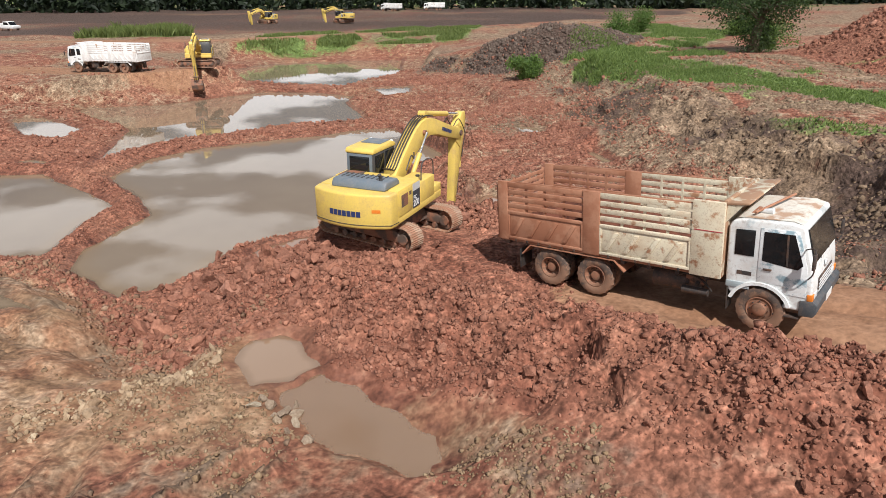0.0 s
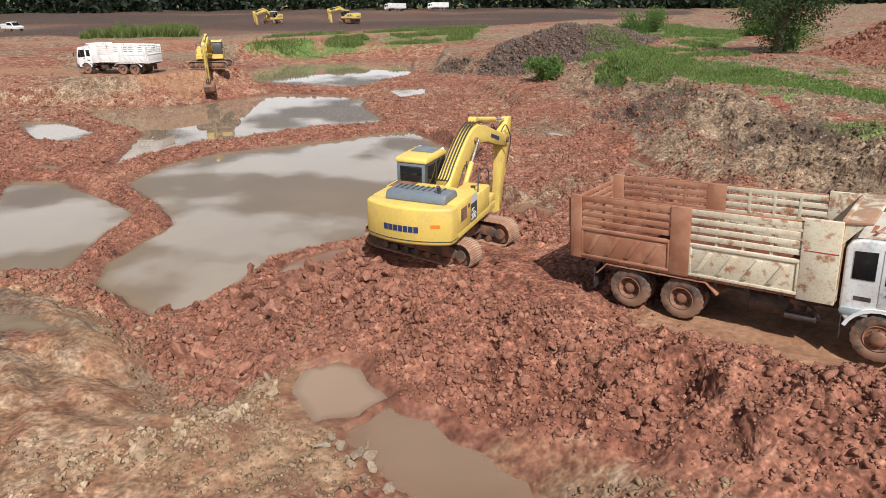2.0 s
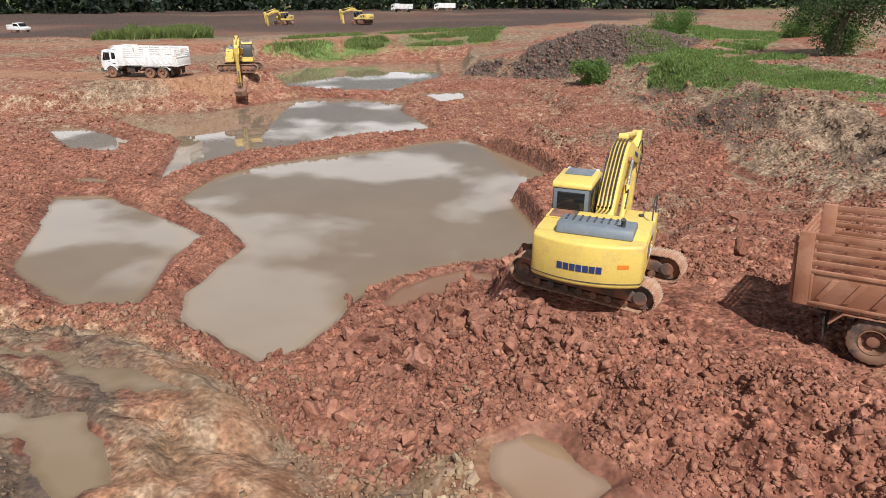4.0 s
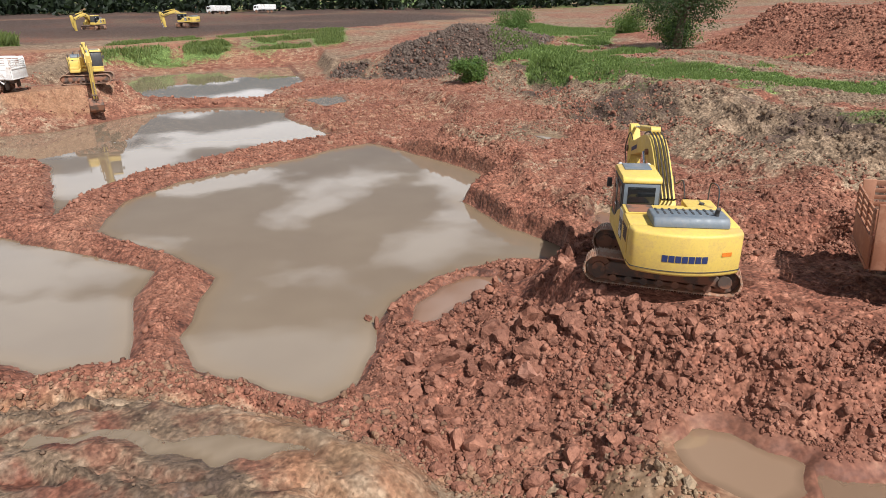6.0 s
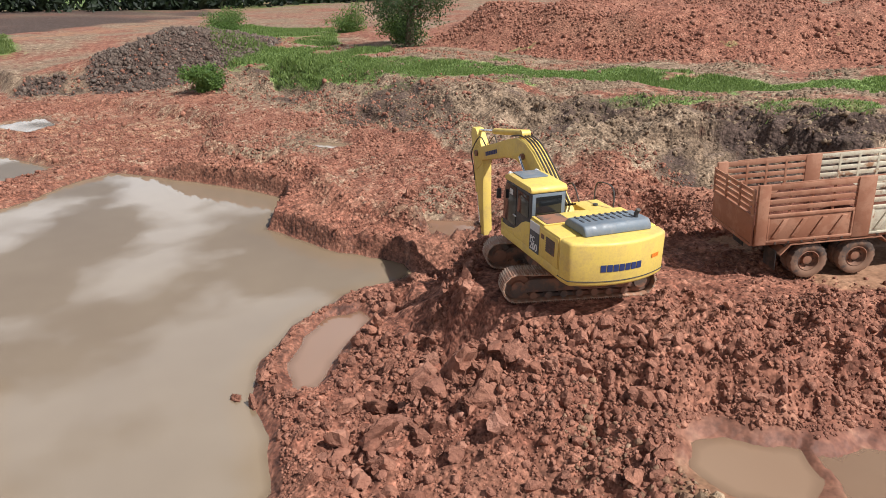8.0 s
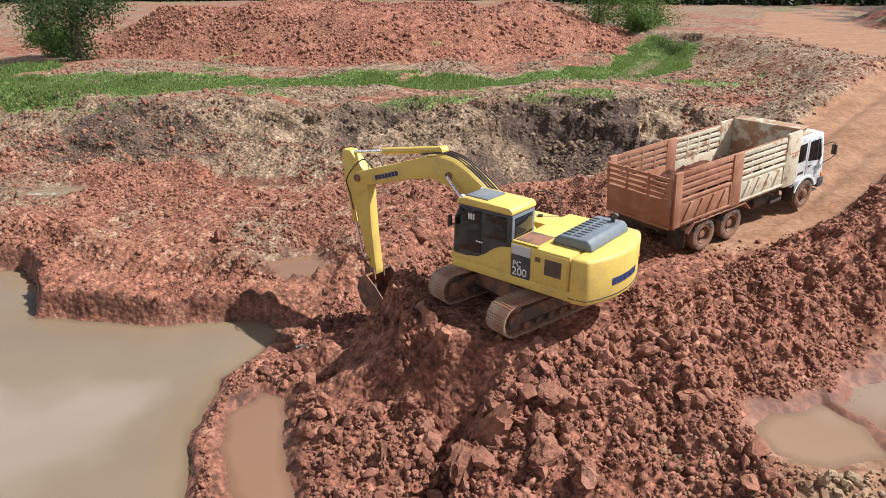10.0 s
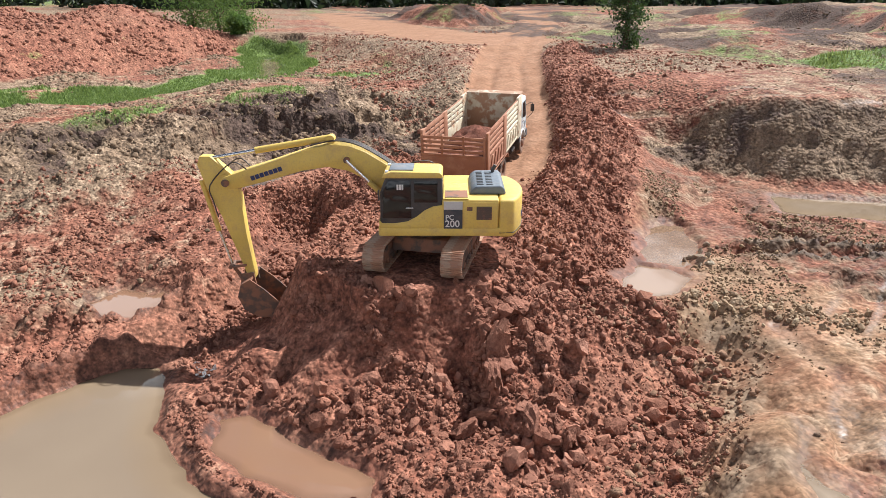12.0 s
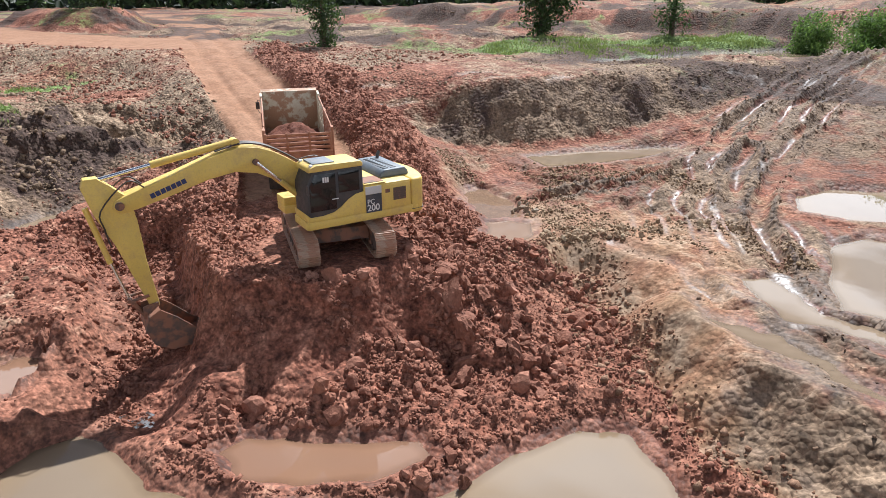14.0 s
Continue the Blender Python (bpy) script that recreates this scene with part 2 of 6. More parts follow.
GROUND, WATER = ground_material(), water_material()
RED_WATER = water_material("red_muddy_water", (0.21, 0.122, 0.080), (0.25, 0.152, 0.102), (0.22, 0.115, 0.065))
TAN_WATER = water_material("tan_muddy_water", (0.235, 0.152, 0.10), (0.27, 0.185, 0.125), (0.24, 0.15, 0.09))
ROCK = soil("red_rock", (0.15, 0.061, 0.041), (0.362, 0.171, 0.115))
PALE_ROCK = soil("pale_rock", (0.27, 0.19, 0.13), (0.45, 0.36, 0.27))
CLAY_CLOD = soil("clay_clod", (0.11, 0.075, 0.050), (0.28, 0.20, 0.134))

# ---- land: heights and soils ----
LATTICE = np.random.RandomState(7).rand(256, 256)


def smooth(a, b, v):
    t = np.clip((v - a) / (b - a), 0, 1)
    return t * t * (3 - 2 * t)


def grain(x, y, size, seed=0):
    """Smooth lattice noise from -1 to 1 with cells of that size."""
    u, v = x / size + seed * 17.31, y / size + seed * 9.77
    i, j = np.floor(u).astype(int), np.floor(v).astype(int)
    f, g = u - i, v - j
    f, g = f * f * f * (f * (6 * f - 15) + 10), g * g * g * (g * (6 * g - 15) + 10)
    i, j, i1, j1 = i & 255, j & 255, (i + 1) & 255, (j + 1) & 255
    a = LATTICE[i, j] * (1 - f) + LATTICE[i1, j] * f
    b = LATTICE[i, j1] * (1 - f) + LATTICE[i1, j1] * f
    return 2 * (a * (1 - g) + b * g) - 1


def rough(x, y, size, octaves, seed=0, gain=0.5):
    total, amp = 0.0, 1.0
    for k in range(octaves):
        c, s = math.cos(0.7 * k), math.sin(0.7 * k)
        total = total + amp * grain(c * x - s * y, s * x + c * y, size / 2 ** k, seed + k)
        amp *= gain
    return total


def lumpy(x, y, size, octaves, seed=0):
    """Heaped clods: round tops and sharp creases, about 0 to 1."""
    total, amp = 0.0, 0.6
    for k in range(octaves):
        c, s = math.cos(1.1 * k), math.sin(1.1 * k)
        total = total + amp * (1 - np.abs(grain(c * x - s * y, s * x + c * y, size / 1.9 ** k, seed + k)) * 1.6)
        amp *= 0.55
    return total


def edge(x, y, pts):
    """Distance to a closed outline, negative inside."""
    far = 12.0
    px, py = [p[0] for p in pts], [p[1] for p in pts]
    out = np.full(x.shape, far)
    near = (x > min(px) - far) & (x < max(px) + far) & (y > min(py) - far) & (y < max(py) + far)
    u, v = x[near], y[near]
    best, inside = np.full(u.shape, 1e9), np.zeros(u.shape, bool)
    for (ax, ay), (bx, by) in zip(pts, pts[1:] + pts[:1]):
        dx, dy = bx - ax, by - ay
        t = np.clip(((u - ax) * dx + (v - ay) * dy) / (dx * dx + dy * dy), 0, 1)
        best = np.minimum(best, (u - ax - t * dx) ** 2 + (v - ay - t * dy) ** 2)
        if dy:
            inside ^= ((ay > v) != (by > v)) & (u < ax + (v - ay) / dy * dx)
    out[near] = np.minimum(np.sqrt(best), far) * np.where(inside, -1, 1)
    return out


def along(x, y, line):
    """Distance to a line of (x, y, z) and the line's height at the nearest place."""
    best, level = np.full(x.shape, 1e9), np.zeros(x.shape)
    for (ax, ay, az), (bx, by, bz) in zip(line, line[1:]):
        dx, dy = bx - ax, by - ay
        t = np.clip(((x - ax) * dx + (y - ay) * dy) / (dx * dx + dy * dy), 0, 1)
        d = (x - ax - t * dx) ** 2 + (y - ay - t * dy) ** 2
        level = np.where(d < best, az + t * (bz - az), level)
        best = np.minimum(best, d)
    return np.sqrt(best), level


# outlines in plan
PIT = [(-60, 20), (-10, 12), (1, 9), (7, 9.5), (12.5, 14), (13.2, 19), (11.2, 24), (10.5, 29), (9.3, 35), (8.8, 45), (9.4, 60), (7, 76), (-2, 90), (2, 112), (-30, 112), (-50, 70)]
BASIN = [(-52, 34), (-30, 27), (-22, 25.2), (-14.8, 22.3), (-12.0, 20.4), (-10.4, 18.8), (-9.2, 17.3), (-8.0, 16.4), (-6.6, 16.3), (-5.7, 18), (-5.4, 22), (-4.9, 24.4), (-2, 25.6), (0.4, 25.2), (1.5, 27.0),
         (1.5, 29.4), (1.0, 32), (0.4, 36), (2.4, 40), (2.2, 44), (1.0, 50), (5, 58), (3, 72), (-2, 84), (0, 110), (-30, 112), (-31, 84), (-25, 72), (-30, 66), (-44, 60), (-58, 56)]
MUD = [(-90, 40), (-24, 24.6), (-15.4, 22.3), (-12.7, 20.8), (-10.4, 18.1), (-9.1, 16.3), (-8.0, 14.6), (-5.6, 14.9), (-4.2, 16.0), (-2, 14.6), (0.6, 12.2), (2.2, 9.6), (4.5, 7.4), (3.4, 5.6), (1.4, 4.4), (-1.4, 0.6),
       (-4.6, -3.0), (-7.5, -9), (-14, -22), (-90, -30)]
SHELF = [(1.2, 24.2), (6, 20.5), (12.8, 19.2), (11.2, 23.5), (10.5, 29), (9.2, 35), (8.6, 42), (9.0, 50), (9.5, 60), (7, 74), (-3, 84), (3, 72), (5, 58), (1.8, 50), (2.4, 44), (0.6, 36), (1.2, 32), (1.6, 28), (1.4, 26.2)]
MOUND = [(-3.6, 20.3), (-3.7, 22.3), (-3.0, 24.2), (-0.8, 24.4), (0.9, 23.4), (3.2, 22.6), (6.5, 19.2), (5.4, 16.4), (1.5, 16.2), (-1.2, 17.0), (-3.2, 18.6)]
PILE = [(-2.9, 16.9), (-1.2, 15.2), (0.4, 13.6), (1.7, 11.8), (3.2, 10.2), (6, 8.0), (9, 6.4), (12, 5.8), (13, 7.6), (8.5, 10.6), (5.4, 13.2), (2, 16.2), (-1.2, 17.6)]
EAST = [(17, 60), (16.6, 46), (17.4, 34), (18, 24), (20, 14), (28, 10), (46, 14), (52, 20), (40, 34), (33, 50), (31, 66)]
HEAP = [(34.5, 66), (33, 52), (35, 42), (39.5, 32), (45, 25), (54, 19.5), (66, 22), (95, 50), (80, 85), (50, 80)]
TURF_NE = [(13, 70), (20, 60), (30, 64), (30, 76), (46, 100), (40, 125), (22, 110), (19, 88)]
TURF_FAR = [(-30, 104), (-12, 110), (6, 116), (12, 150), (-14, 138), (-30, 122)]
REED_FAR = [(-60, 115), (-44, 116), (-41, 125), (-58, 127)]
TURF_S = [(15, -13), (9.5, -9.6), (4, -10.6), (1.5, -17), (-1.5, -24.5), (-6.5, -30), (-4, -35), (3, -31), (9, -28), (14, -23)]
DARK_FIELD = [(-200, 124), (-66, 121), (-36, 128), (-8, 142), (30, 172), (70, 200), (120, 300), (-200, 300)]
ROAD = [(2.2, 18.2, 2.78), (3.9, 16.8, 2.78), (7.7, 13.5, 3.20), (10.2, 11.9, 3.6), (16.7, 8.4, 4.55), (22.7, 5.0, 5.35), (30, 0.6, 5.9), (36, -3.5, 6.1), (44, -8, 6.3), (58, -19, 6.5), (80, -31, 6.8), (160, -72, 7.0), (320, -160, 7.0)]
ROAD_FORK = [(36, -1, 6.2), (48, 0.8, 6.3), (62, 0.6, 6.3), (120, -8, 6.8)]
JUNCTION = [(28, 3.4), (38, 4.8), (56, 4.6), (75, 2), (75, -5), (62, -7), (56, -13), (66, -23), (60, -25), (45, -12.5), (34, -6.5), (27, -0.5)]
MOUND_SE = [(60, -9), (70, -7), (90, -9), (96, -20), (84, -27), (72, -22), (61, -14)]
SOUTH_ROAD = [(-60, -36, 6.6), (-13, -62, 6.8), (3, -104, 7.0), (40, -300, 7.4), (120, -520, 8)]
FAR_TRACK = [(-200, 112, 3.2), (-60, 106, 3.1), (-32, 108, 3.1), (-14, 124, 3.0), (14, 140, 3.0), (60, 180, 3.0)]
HAUL_TRACK = [(-140, 84, 3.0), (-60, 75, 2.7), (-38, 70.5, 2.6), (-27, 69, 2.6)]
MUD_ROAD = [(-26, 20.5, 1.7), (-17, 17.5, 1.8), (-12.8, 13.8, 1.9), (-9.8, 8, 2.0), (-8.4, 1, 2.2), (-9.4, -10, 3.9), (-14, -40, 6.6)]
WET_TRACK = [(11, 5.4, 4.8), (6, 1.6, 4.8), (0, -5, 5), (-7, -12, 5)]
MUD_SPUR = [(-7.5, 13.5, 1.8), (-6.5, 8, 2.0), (-7.5, 2, 2.2), (-4.5, 7.5, 2.0), (-1.5, 7.5, 2.0)]
HOLLOW = [(1.6, 25.0), (2.3, 23.4), (4.6, 21.8), (6.6, 20.9), (8.0, 21.8), (8.2, 23.8), (5.0, 25.4), (3.0, 26.0)]
PATH_NE = [(18, 92, 0), (22, 84, 0), (26.3, 77.9, 0), (27.8, 71.3, 0), (30.2, 65, 0), (30.4, 57, 0), (31.2, 48, 0), (33.5, 40, 0)]
GULLY = [(16.5, 62, 4.4), (20, 50, 4.3), (25, 40, 4.1), (27.5, 31, 4.0), (31, 23.5, 4.0), (38, 18.5, 4.1), (52, 16.5, 4.2)]
TRENCH = [(-0.2, 27.7, -0.05), (0.8, 26.6, 0.15), (1.5, 25.5, 0.35), (2.9, 24.5, 0.7), (4.4, 23.9, 1.2)]
SPOIL_BERM = [(-1.4, 16.4, 3.0), (1.0, 13.9, 3.25), (4.0, 11.2, 3.95), (7.5, 8.6, 4.5), (11, 6.6, 4.75), (18, 3.4, 5.6), (25, -1.6, 6.6)]
NORTH_BERM = [(6.2, 18.4, 3.2), (9.5, 15.6, 3.6), (14, 12.6, 4.5), (20, 9.2, 5.3), (27, 6.5, 6.0)]
# ruts of crawlers and wheels in the mud, in plan
RUTS = [[(-15.3, 20.5), (-14.2, 18.6), (-12.7, 16.7), (-11.4, 14.9), (-10.4, 12.1), (-9.1, 8.4), (-8.2, 3), (-7.4, -3), (-8.4, -10), (-12, -24)],
        [(-16.8, 20.6), (-15.4, 18.6), (-14.2, 16.9), (-12.8, 14.9), (-11.9, 12.6), (-10.6, 8.6), (-9.8, 3.6), (-9.2, -3), (-10.4, -10), (-14, -23)],
        [(-18.5, 19.4), (-16.4, 17.7), (-14.6, 15.9), (-13.4, 14.2), (-12.7, 11.6), (-11.6, 8.0), (-11.2, 3.0), (-11.0, -3), (-12.2, -10)],
        [(-3.4, 10.2), (-5.6, 6.7), (-7.3, 1.8), (-7.9, -3.0), (-9.4, -12)], [(-4.4, 12.3), (-6.4, 9.6), (-8.2, 7.1), (-9.1, 4.4), (-9.0, -2)],
        [(-20, 21.2), (-17.8, 19.9), (-14.6, 17.7), (-13.0, 16.1), (-9.8, 13.9), (-7.4, 13.2)]]


def with_length(line):
    """Give each corner of a line its way from the start as a third number."""
    out, way = [], 0.0
    for k, (a, b) in enumerate(line):
        way += math.hypot(a - line[k - 1][0], b - line[k - 1][1]) if k else 0.0
        out.append((a, b, way))
    return out


# ponds: level, depth, outline
PONDS = {
    "pond_main": (0.0, 0.8, [(-19.2, 37.9), (-18.5, 42.4), (-16.2, 45.6), (-12.5, 47.8), (-9.0, 49.4), (-5.8, 51.8), (-3.5, 52.6), (-1.4, 48.7), (0.8, 43.8), (1.5, 40.6), (0.2, 38.8), (-1.6, 37.0), (-1.2, 34.4), (-1.0, 32.4),
                              (-0.1, 30.7), (0.2, 29.5), (-0.1, 28.6), (-0.9, 28.4), (-3.2, 28.6), (-5.4, 28.2), (-7.6, 26.9), (-8.6, 25.4), (-9.1, 23.6), (-10.0, 21.7), (-11.2, 21.1), (-12.4, 22.0), (-14.5, 24.2), (-15.0, 26.2),
                              (-14.6, 28.6), (-14.0, 30.8), (-16.0, 33.8)]),
    "pond_small": (0.12, 0.35, [(-8.0, 24.5), (-7.3, 26.1), (-6.1, 27.1), (-4.7, 27.6), (-3.4, 27.3), (-3.6, 26.4), (-4.9, 25.9), (-6.3, 25.0), (-7.4, 24.2)]),
    "pond_west": (0.0, 0.7, [(-26.4, 38.7), (-23.4, 38.8), (-20.2, 36.0), (-18.3, 34.4), (-16.2, 32.2), (-16.7, 29.8), (-16.4, 27.0), (-16.1, 25.1), (-18.6, 25.0), (-21.2, 27.1), (-22.9, 28.8), (-24.3, 33.5)]),
    "pond_north": (0.0, 0.7, [(-21.4, 40.4), (-21.0, 43), (-19.2, 47), (-15.4, 50), (-10.9, 53), (-5.3, 55.5), (-8.2, 65), (-7.9, 69.5), (-12.7, 72.4), (-18.6, 72.6), (-22.6, 68.4), (-26.2, 64.4), (-32.8, 63), (-32.4, 60.2), (-24.2, 52.2)]),
    "pond_far": (0.05, 0.7, [(-23.5, 80.4), (-15.4, 76.6), (-9.8, 75.4), (-8.0, 80.3), (-4.1, 87.8), (-4.5, 107), (-15.5, 104.6), (-24.9, 101), (-28, 94)]),
    "puddle_north": (0.5, 0.2, [(-6.3, 71.4), (-2.1, 72.6), (-2.3, 68), (-4.6, 66.6)]),
    "puddle_west": (0.3, 0.2, [(-35.8, 55.9), (-33, 56.4), (-27.2, 51.2), (-26.9, 47.8), (-30.3, 48.5)]),
    "puddle_flat": (0.3, 0.15, [(-26.2, 40.6), (-25.2, 41.4), (-23.3, 40.6), (-24, 39.9)]),
    "puddle_front": (1.72, 0.12, [(-5.0, 14.1), (-4.7, 15.0), (-4.0, 15.4), (-3.3, 15.1), (-2.9, 14.3), (-2.5, 13.8), (-3.1, 13.0), (-4.3, 12.8)]),
    "puddle_shallow": (1.70, 0.03, [(-3.0, 12.9), (-2.5, 13.5), (-1.6, 13.2), (-1.0, 12.6), (-0.5, 12.0), (-0.2, 11.4), (0.2, 10.8), (0.2, 10.2), (-0.5, 9.9), (-1.2, 10.3), (-2.0, 10.9), (-2.7, 11.7), (-3.2, 12.3), (-3.4, 12.7)]),
    "puddle_pit": (2.08, 0.3, [(0.4, 4.6), (-1.0, 2.5), (-3.2, 0.1), (-5.8, -2.4), (-6.2, -1.0), (-3.9, 3.5), (-1.4, 6.0)]),
    "pond_south": (1.95, 0.3, [(-12.2, 4.4), (-13.4, 2.4), (-16.5, 1.2), (-20, 3), (-19, 7.4), (-15.5, 6.7), (-14.0, 6.9), (-12.6, 6.8)]),
    "pond_mud": (1.8, 0.3, [(-13.9, 9.8), (-14.8, 8.1), (-18, 7.9), (-21, 12), (-19, 16), (-15.6, 15.2), (-14.8, 15.2), (-14.2, 13.4)]),
    "puddle_rut": (1.72, 0.12, [(-11.7, 14.2), (-12.6, 13.6), (-14.0, 15.0), (-16.4, 15.9), (-19, 16.8), (-18.6, 17.4), (-15.8, 16.7), (-13.6, 16.3), (-12.4, 15.3)]),
    "puddle_track": (1.66, 0.1, [(-11.2, 16.8), (-12.9, 17.2), (-15.2, 18.7), (-17.4, 19.0), (-17, 19.4), (-14.8, 19.1), (-12.6, 17.9)]),
    "puddle_orange": (0.85, 0.12, [(1.5, 29.2), (2.0, 30.3), (3.2, 31.0), (4.4, 29.8), (3.6, 28.6), (2.8, 27.8), (2.0, 28.2)]),
    "puddle_bank": (1.5, 0.2, [(12.8, 24.0), (13.4, 22.6), (12.9, 20.8), (12.0, 22.0), (10.8, 24.4), (11.3, 25.2)]),
    "puddle_ditch": (1.35, 0.15, [(6.0, 46.4), (8.0, 44.6), (8.2, 42.7), (6.4, 43.2)]),
    "puddle_gully": (1.55, 0.15, [(9.6, 37.4), (10.1, 33.8), (9.2, 33.9), (8.8, 36.4)]),
    "gully_water": (4.0, 0.2, [(33, 22.6), (37, 20.0), (46, 18.4), (52, 17.6), (52, 16.0), (44, 16.6), (36, 18.4), (32.4, 21)]),
    "grass_water": (5.35, 0.2, [(3.4, -10.4), (-0.5, -13.4), (-3.6, -18.4), (-11, -25.5), (-14, -29), (-12.5, -33), (-6.5, -30.5), (-1.5, -24.5), (1.5, -17.5), (3.6, -13)]),
}


def fray(x, y):
    return rough(x, y, 3.2, 3, 3), grain(x, y, 0.9, 14) + 0.5 * grain(x, y, 0.4, 16)


def shore(x, y, depth, pts, frayed):
    """Distance to the water's edge, frayed."""
    jag = 0.14 if depth > 0.15 else 0.30
    return edge(x + jag * frayed[0], y + jag * frayed[1], pts)


def land(x, y):
    """Height of the ground, and soils: tan, clay, road, turf, wet (with the hollow's shade), cloddy."""
    x, y = np.asarray(x, float), np.asarray(y, float)
    wob = rough(x, y, 3.2, 3, 3)
    wx, wy = x + 0.35 * wob, y + 0.35 * rough(x, y, 2.6, 3, 11)
    h = 3.0 + 3.5 * smooth(-60, 30, 0.6 * x - 0.4 * y) + 0.35 * rough(x, y, 18, 3, 21)
    h = h - 1.0 * smooth(60, 20, np.hypot(x - 2, y - 80))

    def press(pts, level, width, bend=True):
        """Bring the land to a level inside an outline, over that width outside it."""
        d = edge(wx, wy, pts) if bend else edge(x, y, pts)
        k = 1 - smooth(0, width, d)
        return h * (1 - k) + level * k, d

    h, _ = press(PIT, 2.0, 9)
    h, d_east = press(EAST, 4.6 + 0.3 * rough(x, y, 7, 3, 5), 5)
    d_heap = edge(wx, wy, HEAP)
    d_se = edge(wx, wy, MOUND_SE)
    up = smooth(0.3, -8, d_heap)
    h = h + up * (8.3 + 0.7 * rough(x, y, 6, 3, 9) - h)
    h, _ = press(DARK_FIELD, 3.0 + 0.4 * rough(x, y, 14, 3, 2), 12)
    dump = np.exp(-((x - 15.5 - 0.35 * (y - 84)) / 10.5) ** 2 - ((y - 84) / 11) ** 2)
    h = h + 2.4 * dump * (1 + 0.3 * rough(x, y, 6, 3, 8)) + 1.1 * np.exp(-((x - 12) / 4) ** 2 - ((y - 66) / 4) ** 2) + 1.7 * np.exp(-((x + 20.8) / 2.6) ** 2 - ((y - 70.0) / 2.4) ** 2) + 1.2 * np.exp(-((x + 43) / 6) ** 2 - ((y - 78) / 3) ** 2)
    h = h + 1.0 * np.exp(-((x - 1) / 3.5) ** 2 - ((y - 86) / 4) ** 2)
    h, _ = press(JUNCTION, 6.25, 7)
    h = h + 2.0 * smooth(1.0, -4.5, d_se) * (1 + 0.25 * rough(x, y, 5, 3, 14))
    h = h + 0.9 * smooth(-25, -36, y) * np.maximum(0, rough(x, y, 9, 4, 59)) * smooth(5, 14, along(x, y, SOUTH_ROAD)[0])
    far_bank = -(y + 35 + 0.12 * x) + 1.2 * wob
    h = h + 1.9 * smooth(0, 3.5, far_bank) * smooth(-40, -15, x) * smooth(70, 40, x)
    h = h + 0.55 * smooth(-6, -12, y) * (lumpy(x, y, 4.5, 4, 73) - 0.4)
    h, d_shelf = press(SHELF, np.maximum(1.0 + 0.12 * (x - 2) + 0.08 * np.maximum(0, 32 - y), 0.6), np.where(y < 42, 9.5, 13.0))
    h = h + 0.65 * smooth(0.0, 1.3, d_shelf) * smooth(8, 3, d_shelf) * smooth(46, 36, y) * (y > 18)
    h, d_mud = press(MUD, 1.75 + 0.04 * np.clip(14 - y, -8, 14) + 0.17 * np.maximum(0, -y), np.where(y < 7, 4.2, 1.5))
    h, d_basin = press(BASIN, 0.42 + 0.1 * rough(x, y, 4, 2, 6), np.where(y < 24, 3.4, 1.5))
    h, d_mound = press(MOUND, 2.75, 1.2)
    # broken rock runs out below the mound, gently to the west, steeply where it was cut
    steep = 0.46 + 0.95 * smooth(20.5, 21.5, y + 0.5 * wob)
    h = np.where(d_mound > 0, np.maximum(h, 2.72 - steep * d_mound - 2.5 * (1 - smooth(0.1, 1.6, d_mud))), h)
    h = np.where(d_mound > 0, np.maximum(h, np.minimum(2.6, 1.25 - 0.27 * d_mound) - 2.5 * (1 - smooth(0.1, 1.6, d_mud))), h)
    h, d_pile = press(PILE, 3.0 + 0.16 * np.maximum(0, x), 1.5)
    # the face that the bucket has cut: a short drop under the rim, then smooth earth
    dug = smooth(20.3, 21.2, y) * smooth(-0.2, -0.8, x)
    h = h - 0.38 * dug * smooth(0.0, 0.28, d_mound - 0.15 * wob) * smooth(1.7, 0.7, d_mound)
    # gully with turf, spoil along the road
    d, z = along(wx, wy, GULLY)
    d_gully = d
    k = 1 - smooth(1.2, 4.0, d)
    h = h * (1 - k) + z * k
    for line, wide in ((SPOIL_BERM, 1.5), (NORTH_BERM, 1.3)):
        d, z = along(wx, wy, line)
        h = np.maximum(h, z + 0.15 - 0.55 * np.maximum(d - 0.3, 0) / wide * 1.3) if line is SPOIL_BERM else h + np.maximum(0, np.minimum(z, h + 0.6) - h) * np.exp(-(d / wide) ** 2)
    d_berm, _ = along(wx, wy, SPOIL_BERM)
    d_road, z = along(x + 0.12 * wob, y, ROAD)
    k = 1 - smooth(2.0, 3.0, d_road)
    h = h * (1 - k) + z * k
    d_fork, z = along(x, y + 0.6 * wob, ROAD_FORK)
    k = 1 - smooth(4.5, 7, d_fork)
    h = h * (1 - k) + z * k
    d_south, z = along(x, y, SOUTH_ROAD)
    k = 1 - smooth(3.5, 8, d_south)
    h = h * (1 - k) + z * k
    for line in (FAR_TRACK, HAUL_TRACK):
        d_ftrack, z = along(x, y, line)
        k = 1 - smooth(2.5, 7, d_ftrack)
        h = h * (1 - k) + z * k
    d_ftrack = np.minimum(d_ftrack, along(x, y, FAR_TRACK)[0])
    k = smooth(5.5, 2.6, np.hypot(x + 24.6, y - 72.5))
    h = h * (1 - k) + 2.6 * k
    d_path, _ = along(wx, wy, PATH_NE)
    for side in (-0.95, 0.95):
        h = h - 0.07 * np.exp(-((d_road - abs(side) - 0.15 * wob) / 0.28) ** 2) * smooth(4, 8, x)
    # trench of the dig, and the slope of broken rock below it
    d, z = along(wx, wy, TRENCH)
    k = 1 - smooth(0.9, 2.0, d)
